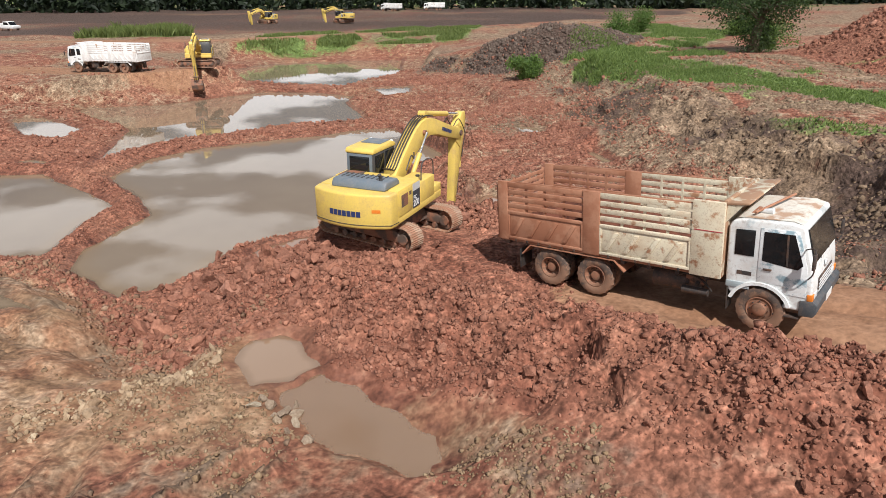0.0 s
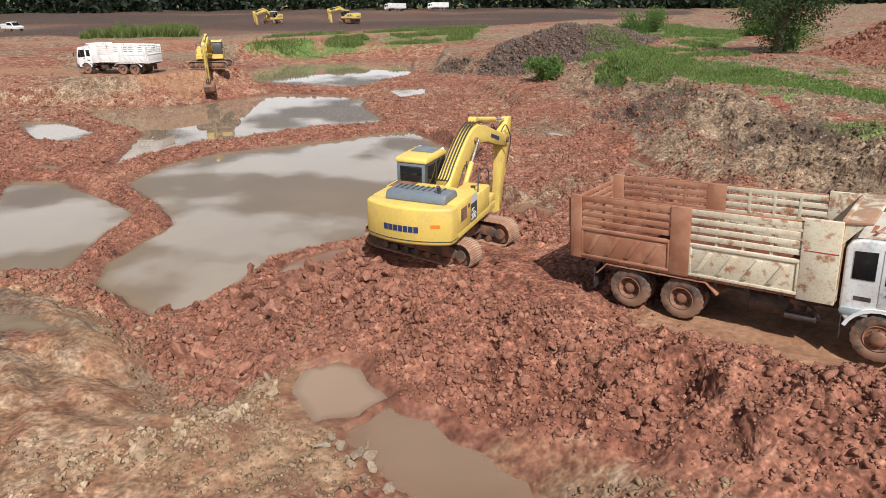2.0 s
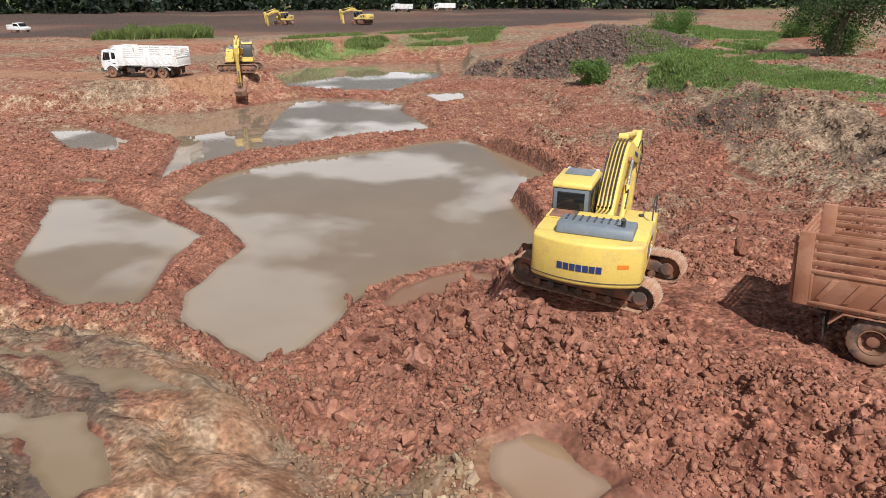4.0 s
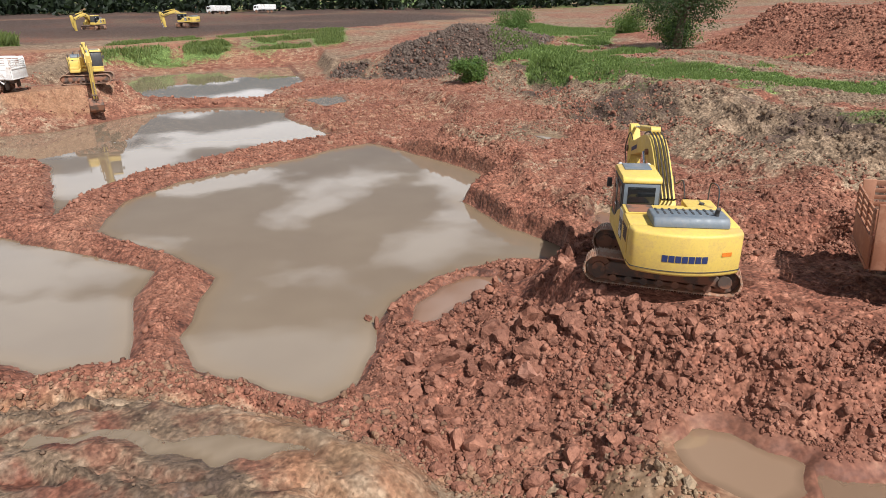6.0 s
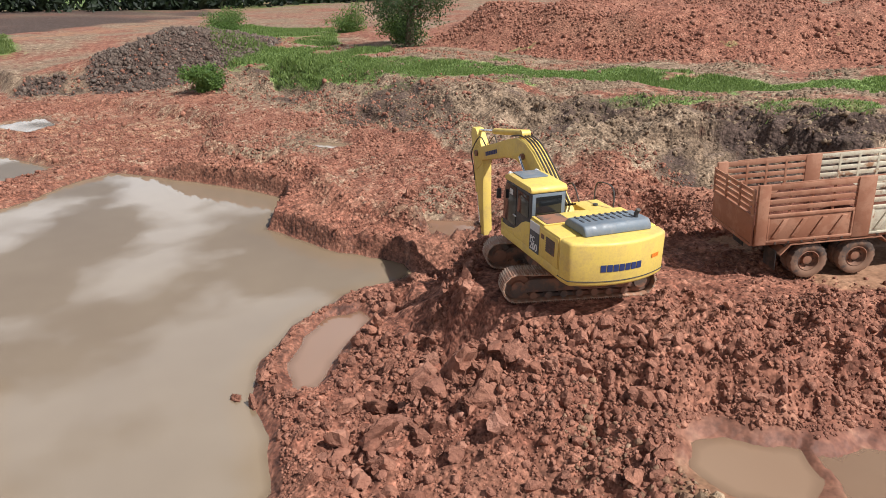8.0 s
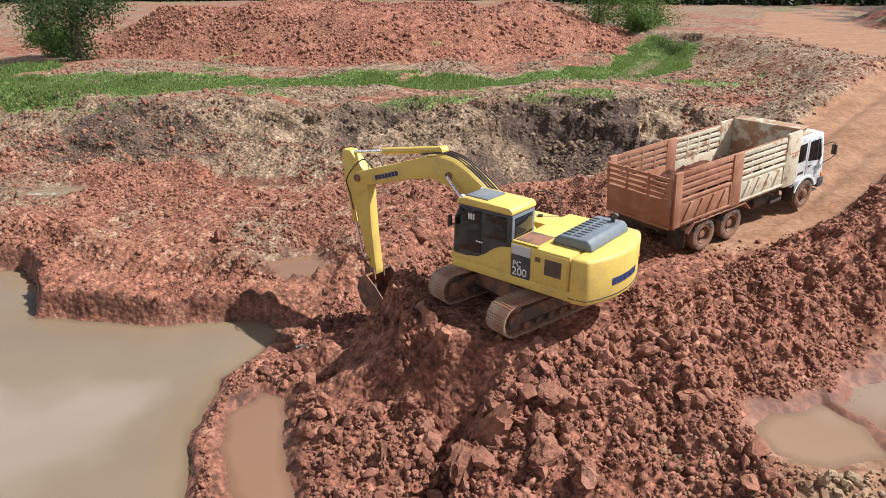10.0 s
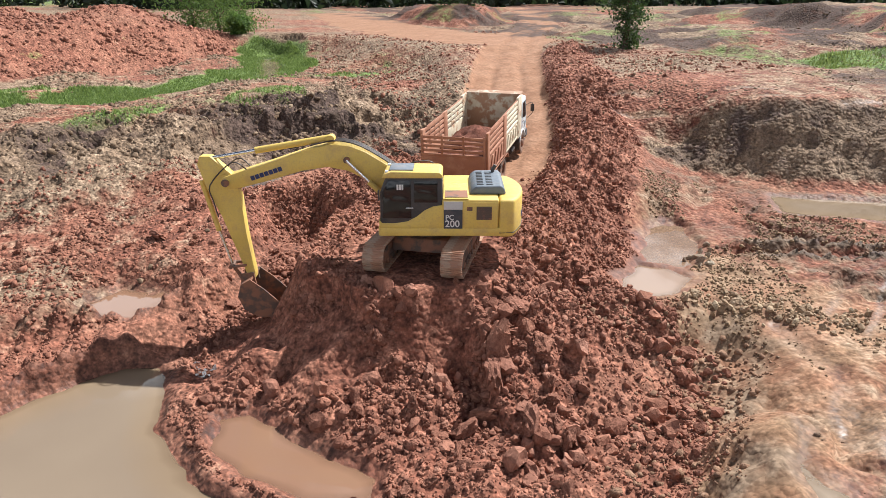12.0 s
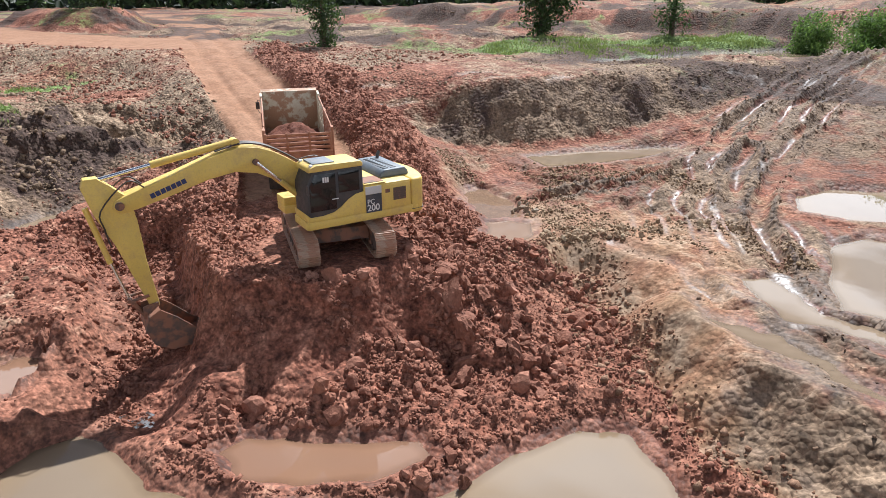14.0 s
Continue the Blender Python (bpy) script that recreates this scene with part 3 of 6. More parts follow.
    h = h * (1 - k) + np.minimum(h, z) * k
    scar = (1 - smooth(1.6, 2.5, d)) * smooth(0.3, 1.0, d)
    d_hollow = edge(wx, wy, HOLLOW)
    k = 1 - smooth(-0.6, 0.6, d_hollow)
    h = h * (1 - k) + np.minimum(h, 0.85) * k
    # walls of earth left between the ponds
    h = h + 0.12 * np.exp(-(d_basin / 2.0) ** 2)
    red = np.clip(np.maximum.reduce([1 - smooth(0, 1.6, d_pile), 0.95 * np.exp(-((x - 12) / 4.2) ** 2 - ((y - 66.5) / 4.5) ** 2), 0.9 * np.exp(-((x + 21.5) / 4) ** 2 - ((y - 69.5) / 4) ** 2), 1 - smooth(3.0, 5.5, d_mound), 1 - smooth(1.4, 2.2, d_berm), 0.95 * (1 - smooth(-0.5, 1.0, d_basin)) * (1 - 0.45 * smooth(38, 60, y)),
                                     0.78 * (0.45 + 0.55 * smooth(-0.35, 0.3, rough(x, y, 5, 3, 53))) * (1 - smooth(0, 3, d_shelf)) * (1 - 0.55 * smooth(33, 44, y + 4 * grain(x, y, 6, 52))), 0.9 * (1 - smooth(0, 2, d_heap)), 0.9 * (1 - smooth(0, 3, d_se)),
                                     0.75 * (1 - smooth(-1, 3, d_east)) * smooth(0.25, 0.5, rough(x, 0.6 * y, 7, 3, 57)), 0.8 * smooth(-1, 1, far_bank) * smooth(16, 8, far_bank) * smooth(-0.7, 0.1, rough(x, y, 6, 3, 75)), 0.8 * smooth(10, 20, x) * smooth(-14, -26, y) * smooth(-0.3, 0.3, rough(x, y, 9, 3, 58))]), 0, 1)
    bed = 1 - smooth(2.1, 2.7, d_road)
    red = np.maximum(red, bed * smooth(9, 5, x))
    packed = np.maximum.reduce([bed * smooth(2.6, 5.2, x + 0.8 * wob), 1 - smooth(4.5, 6.5, d_fork), 1 - smooth(3, 5, d_south), 0.7 * (1 - smooth(2, 4, d_ftrack))])
    bank = smooth(0.5, 2.0, d_shelf) * (1 - smooth(6, 10, d_shelf)) * (d_mud > 2) * (d_basin > 1.5) * smooth(1.5, 3, d_mound) * smooth(1.5, 3, d_pile) * smooth(2.4, 4, d_road)
    pitbank = smooth(0.2, 1.2, d_mud) * (1 - smooth(3, 5, d_mud)) * (y < 8) * (x < 6)
    mudflat = 1 - smooth(-0.5, 1.5, d_mud)
    cloddy = np.clip(np.maximum.reduce([1 - smooth(0.2, 1.4, d_pile), 1 - smooth(2.5, 5.0, d_mound), (1 - smooth(1.2, 2.2, d_berm)) * (0.55 + 0.45 * smooth(14, 8, x)), 0.55 * (1 - smooth(-2, 1, d_basin)), 0.30 * (1 - smooth(0, 3, d_shelf)),
                                        0.5 * bank, 0.95 * pitbank, 0.35 * (1 - smooth(0, 2, d_heap)), 0.10 * mudflat, 0.85 * np.exp(-((d_mud - 0.9) / 1.1) ** 2) * (y > 12), 0.9 * (1 - smooth(0, 2, d_se)), 0.4 * (1 - smooth(-2, 2, d_east)) * smooth(3, 5, d_gully) * smooth(-0.3, 0.4, rough(x, y, 6, 2, 29))]), 0, 1)
    cloddy = np.where((d_heap > 12) & (np.hypot(x, y - 30) > 50), 0.4, cloddy) * (1 - np.maximum(packed, 0.72 * bed))
    # the excavator stands on a trodden pad
    pad = np.hypot((x + 1.4) / 2.7, (y - 20.7) / 2.5)
    face = np.clip((1 - smooth(0.85, 1.25, np.abs(d_mound - 0.75))) * dug * smooth(-0.5, 0.1, rough(x, y, 1.5, 2, 49) + 0.35) + 0.8 * scar, 0, 1)
    cloddy = cloddy * smooth(0.75, 1.15, pad) * (1 - 0.85 * face)
    h = h + 0.10 * face * (np.abs(np.sin(4.2 * (x - y) + 1.5 * wob)) - 0.5)
    land.bare = np.clip(0.93 * face + 0.8 * (1 - smooth(0.8, 1.1, pad)), 0, 1)
    h = h + cloddy * (0.34 * (lumpy(x, y, 1.9, 2, 31) - 0.45) + 0.27 * (lumpy(x, y, 0.48, 3, 41) - 0.45))
    h = h + 0.05 * rough(x, y, 1.3, 4, 51) * (1 - 0.7 * packed)
    # ruts of wheels and crawler tracks on the mud, deep only where it is churned
    churned = np.maximum(smooth(-11.5, -13.5, x), smooth(12, 8.5, y))
    deep = 0.25 + 0.75 * churned
    d, _ = along(x + 0.5 * grain(x, y, 7, 4), y, MUD_ROAD)
    d2, _ = along(x + 0.4 * grain(x, y, 5, 6), y, MUD_SPUR)
    spur = mudflat * np.exp(-(d2 / 1.1) ** 2)
    h = h + deep * spur * (0.26 * np.abs(np.sin(d2 * 3.3)) - 0.15) * (0.7 + 0.7 * grain(x, y, 1.9, 18))
    ruts = mudflat * np.exp(-(np.maximum(d - 2.6, 0) / 1.6) ** 2) * smooth(-0.75, 0.25, grain(x, y, 4.5, 19))
    wave = np.abs(np.sin(d * 2.9 + 0.8 * grain(x, y, 3.1, 15)))
    h = h + deep * ruts * (0.18 * wave - 0.10 + 0.16 * wave * (lumpy(x, y, 0.5, 3, 44) - 0.4)) * (0.7 + 0.7 * grain(x, y, 2.4, 12))
    treads = (1 - wave) ** 2 * ruts
    along_way = np.where(np.abs(x + 14) < 6, x - 0.6 * y, y)
    h = h - 0.035 * churned * treads * (np.sin(along_way * 24) > 0.2)
    groove_all, lip_all = np.zeros(x.shape), np.zeros(x.shape)
    for k, line in enumerate(RUTS):
        d, way = along(x + 0.25 * grain(x, y, 2.7, 70 + k), y + 0.25 * grain(x, y, 2.9, 80 + k), with_length(line))
        here = (0.45 + 0.55 * smooth(-0.5, 0.2, grain(x, y, 3.7, 90 + k))) * (d < 1.5)
        groove, lip = here * np.exp(-(d / 0.31) ** 4), here * np.exp(-((d - 0.55) / 0.19) ** 2)
        h = h - 0.035 * groove * (np.sin(way * 27) > 0)
        groove_all, lip_all = np.maximum(groove_all, groove), np.maximum(lip_all, lip)
    lip_all = lip_all * (0.22 + 0.78 * churned)
    h = h + 0.25 * lip_all * (1 - groove_all) * (0.05 + 1.3 * lumpy(x, y, 0.42, 3, 66)) - 0.2 * groove_all
    h = h + 0.2 * mudflat * churned * (1 - groove_all) * (lumpy(x, y, 0.9, 4, 67) - 0.5) * smooth(-0.3, 0.4, rough(x, y, 4, 2, 68))
    # the brink of the flat has slipped down in a ragged step
    slip = smooth(-9, -10.5, x) * smooth(14, 15.5, y)
    h = h - 0.38 * slip * smooth(-1.5, -1.25, d_mud + 0.25 * wob) * smooth(0.6, 0.0, d_mud)
    h = h + 0.3 * slip * np.exp(-((d_mud + 1.35 + 0.25 * wob) / 0.3) ** 2) * (lumpy(x, y, 0.55, 3, 79) - 0.35)
    land.lip = lip_all * (1 - groove_all)
    # side cuts of the bucket in the clay bank
    slump = smooth(-0.35, 0.35, rough(x, y, 7, 2, 47))
    tall = 0.62 + 0.2 * grain(x, y, 9, 46)
    tier = (h + 0.32 * rough(x, y, 3.4, 3, 45)) / tall
    ledge = tall * (np.floor(tier) + smooth(0.62, 1.0, tier - np.floor(tier)) - tier)
    h = h + bank * (0.95 * slump * ledge + 0.5 * (lumpy(1.3 * x, 0.5 * y, 1.5, 4, 63) - 0.45))
    # teeth marks of the bucket in the shelf's edge
    brink = np.exp(-((d_basin - 0.5) / 0.8) ** 2) * (x > -3) * (y > 27) * (y < 50)
    h = h + brink * (0.75 + 0.2 * np.sin(9 * y + 3 * x))
    # the steep red wall of the bay, standing straight out of the water
    d_bay = edge(wx, wy, PONDS["pond_main"][2])
    bay = smooth(-3.2, -2.2, x) * smooth(28.2, 29.6, y) * smooth(52, 47, y) * (d_bay > -0.3) * smooth(3.4, 2.0, d_bay)
    h = np.maximum(h, bay * (0.95 + 0.1 * np.sin(9 * y + 3 * x) + 0.15 * wob))
    bite = np.maximum(brink, bay)
    # damp hollow; the shade lying in it is darkened through wet as well
    wet = 0.35 * (1 - smooth(-0.5, 0.5, d_hollow))
    floor, sunk = np.full(x.shape, -9.0), np.full(x.shape, 99.0)
    frayed = fray(x, y)
    lumps = 0.05 * grain(x, y, 0.5, 23) + cloddy * (0.5 * (lumpy(x, y, 1.3, 2, 34) - 0.45) + 0.3 * (lumpy(x, y, 0.5, 3, 36) - 0.45))
    unlike = 0.06 * grain(x, y, 0.7, 24)
    for level, depth, pts in PONDS.values():
        d = shore(x, y, depth, pts, frayed)
        inside = d < 0
        under = level - np.minimum(depth, 0.28 * np.maximum(-d, 0)) + 0.02
        sunk = np.where(inside, np.minimum(sunk, under), sunk)
        ceil = level + 0.06 + np.where(bite > 0.45, 4.0, 0.62) * np.maximum(d, 0) + smooth(0.1, 0.8, d) * lumps
        h = np.where((d >= 0) & (d < 3.0), np.minimum(h, ceil), h)
        rim = level + 0.05 + 0.07 * smooth(0, 0.5, d) - 0.8 * np.maximum(d - 0.5, 0) + unlike
        floor = np.where((d >= 0) & (d < 3.5), np.maximum(floor, rim), floor)
        wet = np.maximum(wet, 0.62 * (1 - smooth(0.1, 0.55, d)))
    h = np.where(sunk < 90, sunk, np.maximum(h, floor))
    wet = np.maximum(wet, ruts * smooth(0.62, 0.2, wave) * smooth(-0.6, 0.0, grain(x, y, 2.6, 61)))
    wet = np.maximum(wet, 0.32 * mudflat * smooth(0.1, 0.6, rough(x, y, 3.4, 3, 62)))
    wet = np.maximum(wet, groove_all * smooth(-0.35, 0.2, grain(x, y, 2.1, 64)) * smooth(4, 10, y + 0.3 * np.abs(x + 9)))
    wet = np.maximum(wet, 0.6 * mudflat * churned * smooth(12, 14, y) * smooth(-1.6, -2.4, d_mud) * smooth(0.15, 0.4, rough(0.75 * x + 0.65 * y, 0.3 * (0.65 * x - 0.75 * y), 1.1, 3, 72)))
    wet = np.maximum(wet, 0.45 * lip_all)
    tan = mudflat * (1 - 0.45 * churned) * (0.55 + 0.35 * rough(x, y, 5, 3, 71)) + 1.0 * np.exp(-((d_mud + 0.5) / 1.3) ** 2) * (d_basin < 5) * (y > 14) + pitbank * 0.3
    tan = np.maximum(tan, 0.75 * (1 - smooth(-1, 6, d_basin)) * smooth(40, 60, y) * (0.75 + 0.5 * rough(x, y, 7, 3, 83)))
    tan = np.maximum(tan, 0.5 * (1 - red) * smooth(-0.2, 0.5, rough(x, y, 9, 3, 81)) * (d_east < 11))
    clay = np.maximum.reduce([0.95 * lip_all, mudflat * (0.2 + 0.8 * smooth(-6, -11, x) * (0.35 + 0.65 * churned)) * (0.5 + 0.4 * rough(x, y, 2.6, 3, 92)) * (1 - 0.6 * groove_all), 0.9 * deep * ruts * smooth(0.35, 0.75, wave), 0.3 * ruts, bank * (0.85 + 0.3 * grain(x, y, 6, 3)), pitbank * 0.8, 0.45 * mudflat * (0.5 + rough(x, y, 3, 3, 91)), 0.55 * (1 - smooth(0, 4, d_east)) * (0.7 + 0.7 * rough(x, y, 7, 3, 33))])
    dark = np.maximum(0.9 * (1 - smooth(0, 5, edge(x, y, DARK_FIELD))) * (0.8 + 0.35 * grain(x, y, 26, 5)), np.maximum(smooth(0.18, 0.5, dump), np.exp(-((x - 1) / 3) ** 2 - ((y - 86) / 3) ** 2)))
    dark = np.maximum(dark, 0.6 * lip_all * smooth(-0.7, 0.0, grain(x, y, 1.7, 93)) * (h < 3))
    dark = np.maximum(dark, 0.30 * mudflat * smooth(-5, -11, x) * (0.25 + 0.75 * churned) * (0.85 + 0.5 * rough(x, y, 2.2, 3, 98)))
    # dark patches of bank clay; towards low y, shade among clods painted in too
    dark = np.maximum(dark, (0.6 + 0.1 * smooth(30, 22, y)) * bank * smooth(-0.35, 0.35, rough(x, y, 4, 3, 48)))
    dark = np.maximum(dark, 0.42 * mudflat * churned * smooth(16, 12, y) * (0.8 + 0.4 * rough(x, y, 3, 3, 76)))
    dark = np.maximum(dark, 0.45 * mudflat * churned * smooth(0.0, 0.5, rough(x, y, 1.9, 4, 69)))
    dark = np.maximum(dark, 0.5 * pitbank * (0.8 + 0.5 * rough(x, y, 1.6, 3, 95)))
    dark = np.maximum(dark, 0.68 * smooth(-1, -8, y) * smooth(-0.45, 0.4, rough(x, y, 5, 4, 94)) * (h > 4))
    clay = np.maximum(clay, (0.55 + 0.22 * smooth(4, -6, y) + 0.35 * rough(x, y, 6, 3, 43)) * (1 - mudflat))
    clay = np.maximum(clay, 0.5 * smooth(6, 14, np.hypot(x + 0.5, y + 2)) * (y < 4) * (1 - smooth(-8, -14, y)) * (0.5 + rough(x, y, 4, 3, 37)))
    d_wet, _ = along(x + 0.3 * wob, y, WET_TRACK)
    pale = np.exp(-((d_wet - 0.8) / 0.28) ** 2) * smooth(-0.4, 0.2, grain(x, y, 2.2, 27))
    h = h - 0.08 * pale
    tan, clay, wet = np.maximum(tan, 1.2 * pale), clay * (1 - pale), np.maximum(wet, 0.7 * pale)
    tan, clay = tan * (1 - 0.85 * red), clay * (1 - 0.85 * red * (bank < 0.3))
    turf = np.maximum.reduce([1 - smooth(2.6, 4.4, d_gully + 0.8 * wob), 1 - smooth(-1.5, 1.5, edge(wx, wy, TURF_NE)), 0.9 * (1 - smooth(-2, 2, edge(wx, wy, TURF_FAR))),
                              1 - smooth(-1, 1, edge(wx, wy, REED_FAR)), 1 - smooth(-1.5, 1.5, edge(wx, wy, TURF_S))])
    turf = np.maximum(turf, 0.62 * (1 - smooth(0, 4, np.maximum(d_east, 0))) * smooth(0.15, 0.6, rough(x, y, 4.5, 3, 17)) * (d_gully > 4))
    turf = np.maximum(turf, 0.75 * smooth(170, 420, np.hypot(x, y)) + 0.3 * smooth(60, 120, np.hypot(x, y)) * smooth(0, 0.5, rough(x, y, 12, 3, 19)))
    turf = np.maximum(turf, 0.5 * smooth(2, -8, y) * smooth(0.0, 0.5, rough(x, y, 5, 3, 39)) * (h > 4))
    turf = turf * np.clip(0.42 + 0.5 * np.maximum(smooth(4.2, 2.8, d_gully), 0.8 * (y < 0)) + 0.85 * smooth(-0.6, 0.25, rough(x, y, 5, 4, 65)), 0, 1)
    turf = turf * (1 - packed) * smooth(0.8, 1.8, d_path)
    mudflat = mudflat * (1 - np.maximum(0.7 * ruts, lip_all))
    land.even = np.clip(np.maximum(0.9 * packed, 0.72 * mudflat * (1 - 0.8 * churned)), 0, 1)
    return h, np.clip(tan, 0, 1), np.clip(clay, 0, 1), np.clip(packed, 0, 1), np.clip(turf, 0, 1), np.clip(wet, 0, 1), np.clip(cloddy, 0, 1), np.clip(dark, 0, 1), red


def steps(zones, far):
    """Grid lines through zones of (from, to, gap), then growing to the horizon on both sides."""
    line = [v for a, b, gap in zones for v in np.linspace(a, b, round((b - a) / gap), endpoint=False)] + [zones[-1][1]]
    for k, sign in ((0, -1), (-1, 1)):
        gap, v, tail = zones[k][2], line[k], []
        while abs(v) < far:
            gap *= 1.12
            v += sign * gap
            tail.append(v)
        line = tail[::-1] + line if sign < 0 else line + tail
    return np.array(line)


def sheet(name, xs, ys, z, mat, drop=None):
    """A grid mesh of heights z over xs and ys, leaving out the cells in drop."""
    nx, ny = len(xs), len(ys)
    gx, gy = np.meshgrid(xs, ys)
    co = np.stack([gx.ravel(), gy.ravel(), z.ravel()], 1)
    i, j = np.meshgrid(np.arange(nx - 1), np.arange(ny - 1))
    a = (j * nx + i).ravel()
    quads = np.stack([a, a + 1, a + nx + 1, a + nx], 1)
    if drop is not None:
        quads = quads[~drop.ravel()]
        used = np.unique(quads)
        back = np.zeros(len(co), int)
        back[used] = np.arange(len(used))
        quads, co = back[quads], co[used]
    else:
        used = np.arange(len(co))
    me = bpy.data.meshes.new(name)
    me.vertices.add(len(co)); me.vertices.foreach_set("co", co.ravel())
    me.loops.add(len(quads) * 4); me.loops.foreach_set("vertex_index", quads.ravel().astype(np.int32))
    me.polygons.add(len(quads)); me.polygons.foreach_set("loop_start", np.arange(0, len(quads) * 4, 4, dtype=np.int32))
    me.update(calc_edges=True)
    me.polygons.foreach_set("use_smooth", np.ones(len(quads), bool))
    me.materials.append(mat)
    return me, used


XS = steps(((-60, -30, 0.5), (-30, -19, 0.26), (-19, 9, 0.1), (9, 24, 0.17), (24, 62, 0.48)), 1500)
YS = steps(((-32, -12, 0.42), (-12, 4, 0.21), (4, 32, 0.1), (32, 52, 0.17), (52, 92, 0.42)), 1500)
GX, GY = np.meshgrid(XS, YS)
h, tan, clay, packed, turf, wet, cloddy, dark, _ = land(GX.ravel(), GY.ravel())
even = land.even
me, _ = sheet("ground", XS, YS, h, GROUND)
for key, cols in (("soil", (tan, clay, packed, even)), ("cover", (turf, wet, dark, even))):
    at = me.color_attributes.new(key, "FLOAT_COLOR", "POINT")
    at.data.foreach_set("color", np.stack(cols, 1).astype(np.float32).ravel())
ground = tagged(new("ground", me), "red laterite and grey clay of an open earth pit", "ground", kind="structure")

for name, (level, depth, pts) in PONDS.items():
    px, py = [p[0] for p in pts], [p[1] for p in pts]
    fine = 0.2 if max(px) - min(px) < 26 and max(py) < 40 else 0.3
    xs, ys = np.arange(min(px) - 1.2, max(px) + 1.3, fine), np.arange(min(py) - 1.2, max(py) + 1.3, fine)
    gx, gy = np.meshgrid(xs, ys)
    low = level - land(gx.ravel(), gy.ravel())[0].reshape(gx.shape)
    near = shore(gx.ravel(), gy.ravel(), depth, pts, fray(gx.ravel(), gy.ravel())).reshape(gx.shape)
    out, leak = (low < -0.2) | (near > 0.9), (near > 0.12) & (low > 0.0)
    out = (out[:-1, :-1] & out[1:, :-1] & out[:-1, 1:] & out[1:, 1:]) | (leak[:-1, :-1] | leak[1:, :-1] | leak[:-1, 1:] | leak[1:, 1:])
    me, used = sheet(name, xs, ys, np.full(gx.shape, level), RED_WATER if name in ("pond_small", "puddle_orange") else TAN_WATER if name in ("puddle_front", "puddle_shallow") else WATER, out)
    at = me.attributes.new("depth", "FLOAT", "POINT")
    at.data.foreach_set("value", np.clip((low + 0.02) / 0.35, 0, 1).ravel()[used].astype(np.float32))
    tagged(new(name, me), "still muddy brown water that mirrors the sky" if depth > 0.4 else "shallow muddy puddle in the dug earth", "water", kind="structure")

# ---- tools for building things ----
def part(name, bm, mat, parent, label="", at=None):
    """One mesh object under a thing or a part."""
    bmesh.ops.recalc_face_normals(bm, faces=bm.faces)
    for f in bm.faces:
        f.smooth = True
    for e in bm.edges:
        if len(e.link_faces) == 2 and e.calc_face_angle(0) > 0.55:
            e.smooth = False
    me = bpy.data.meshes.new(name)
    bm.to_mesh(me); bm.free()
    me.materials.append(mat)
    return piece(name, me, parent, at, label)


def piece(name, me, parent, at=None, label=""):
    ob = new(name, me)
    ob.parent = parent
    if at is not None:
        ob.matrix_local = at
    return tagged(ob, label) if label else ob


def box(x0, x1, y0, y1, z0, z1, bevel=0.0, bm=None, seg=2):
    b = bmesh.new()
    bmesh.ops.create_cube(b, size=1)
    for v in b.verts:
        v.co = Vector((x0 + (v.co.x + 0.5) * (x1 - x0), y0 + (v.co.y + 0.5) * (y1 - y0), z0 + (v.co.z + 0.5) * (z1 - z0)))
    if bevel:
        bmesh.ops.bevel(b, geom=list(b.edges), offset=bevel, segments=seg, affect="EDGES", profile=0.5)
    return joined(bm, b)


def joined(bm, b):
    if bm is None:
        return b
    me = bpy.data.meshes.new("tmp")
    b.to_mesh(me); b.free()
    bm.from_mesh(me)
    bpy.data.meshes.remove(me)
    return bm


def prism(outline, lo, hi, axis="y", bevel=0.0, bm=None, seg=2):
    """An outline (x, z), or (x, y) for axis z, (y, z) for axis x, drawn out from lo to hi."""
    b = bmesh.new()
    put = {"y": lambda p, t: (p[0], t, p[1]), "z": lambda p, t: (p[0], p[1], t), "x": lambda p, t: (t, p[0], p[1])}[axis]
    va, vb = [b.verts.new(put(p, lo)) for p in outline], [b.verts.new(put(p, hi)) for p in outline]
    b.faces.new(va); b.faces.new(vb[::-1])
    n = len(outline)
    for i in range(n):
        b.faces.new((va[i], vb[i], vb[(i + 1) % n], va[(i + 1) % n]))
    bmesh.ops.recalc_face_normals(b, faces=b.faces)
    if bevel:
        rims = [e for e in b.edges if e.calc_face_angle(0) > 0.5]
        bmesh.ops.bevel(b, geom=rims, offset=bevel, segments=seg, affect="EDGES", profile=0.5)
    return joined(bm, b)


def rod(p, q, r, sides=14, bm=None, r2=None):
    b = bmesh.new()
    p, q = Vector(p), Vector(q)
    d = (q - p).normalized()
    u = d.orthogonal().normalized(); w = d.cross(u)
    ra, rb = [], []
    for k in range(sides):
        o = math.cos(2 * math.pi * k / sides) * u + math.sin(2 * math.pi * k / sides) * w
        ra.append(b.verts.new(p + r * o)); rb.append(b.verts.new(q + (r if r2 is None else r2) * o))
    b.faces.new(ra[::-1]); b.faces.new(rb)
    for k in range(sides):
        b.faces.new((ra[k], ra[(k + 1) % sides], rb[(k + 1) % sides], rb[k]))
    return joined(bm, b)


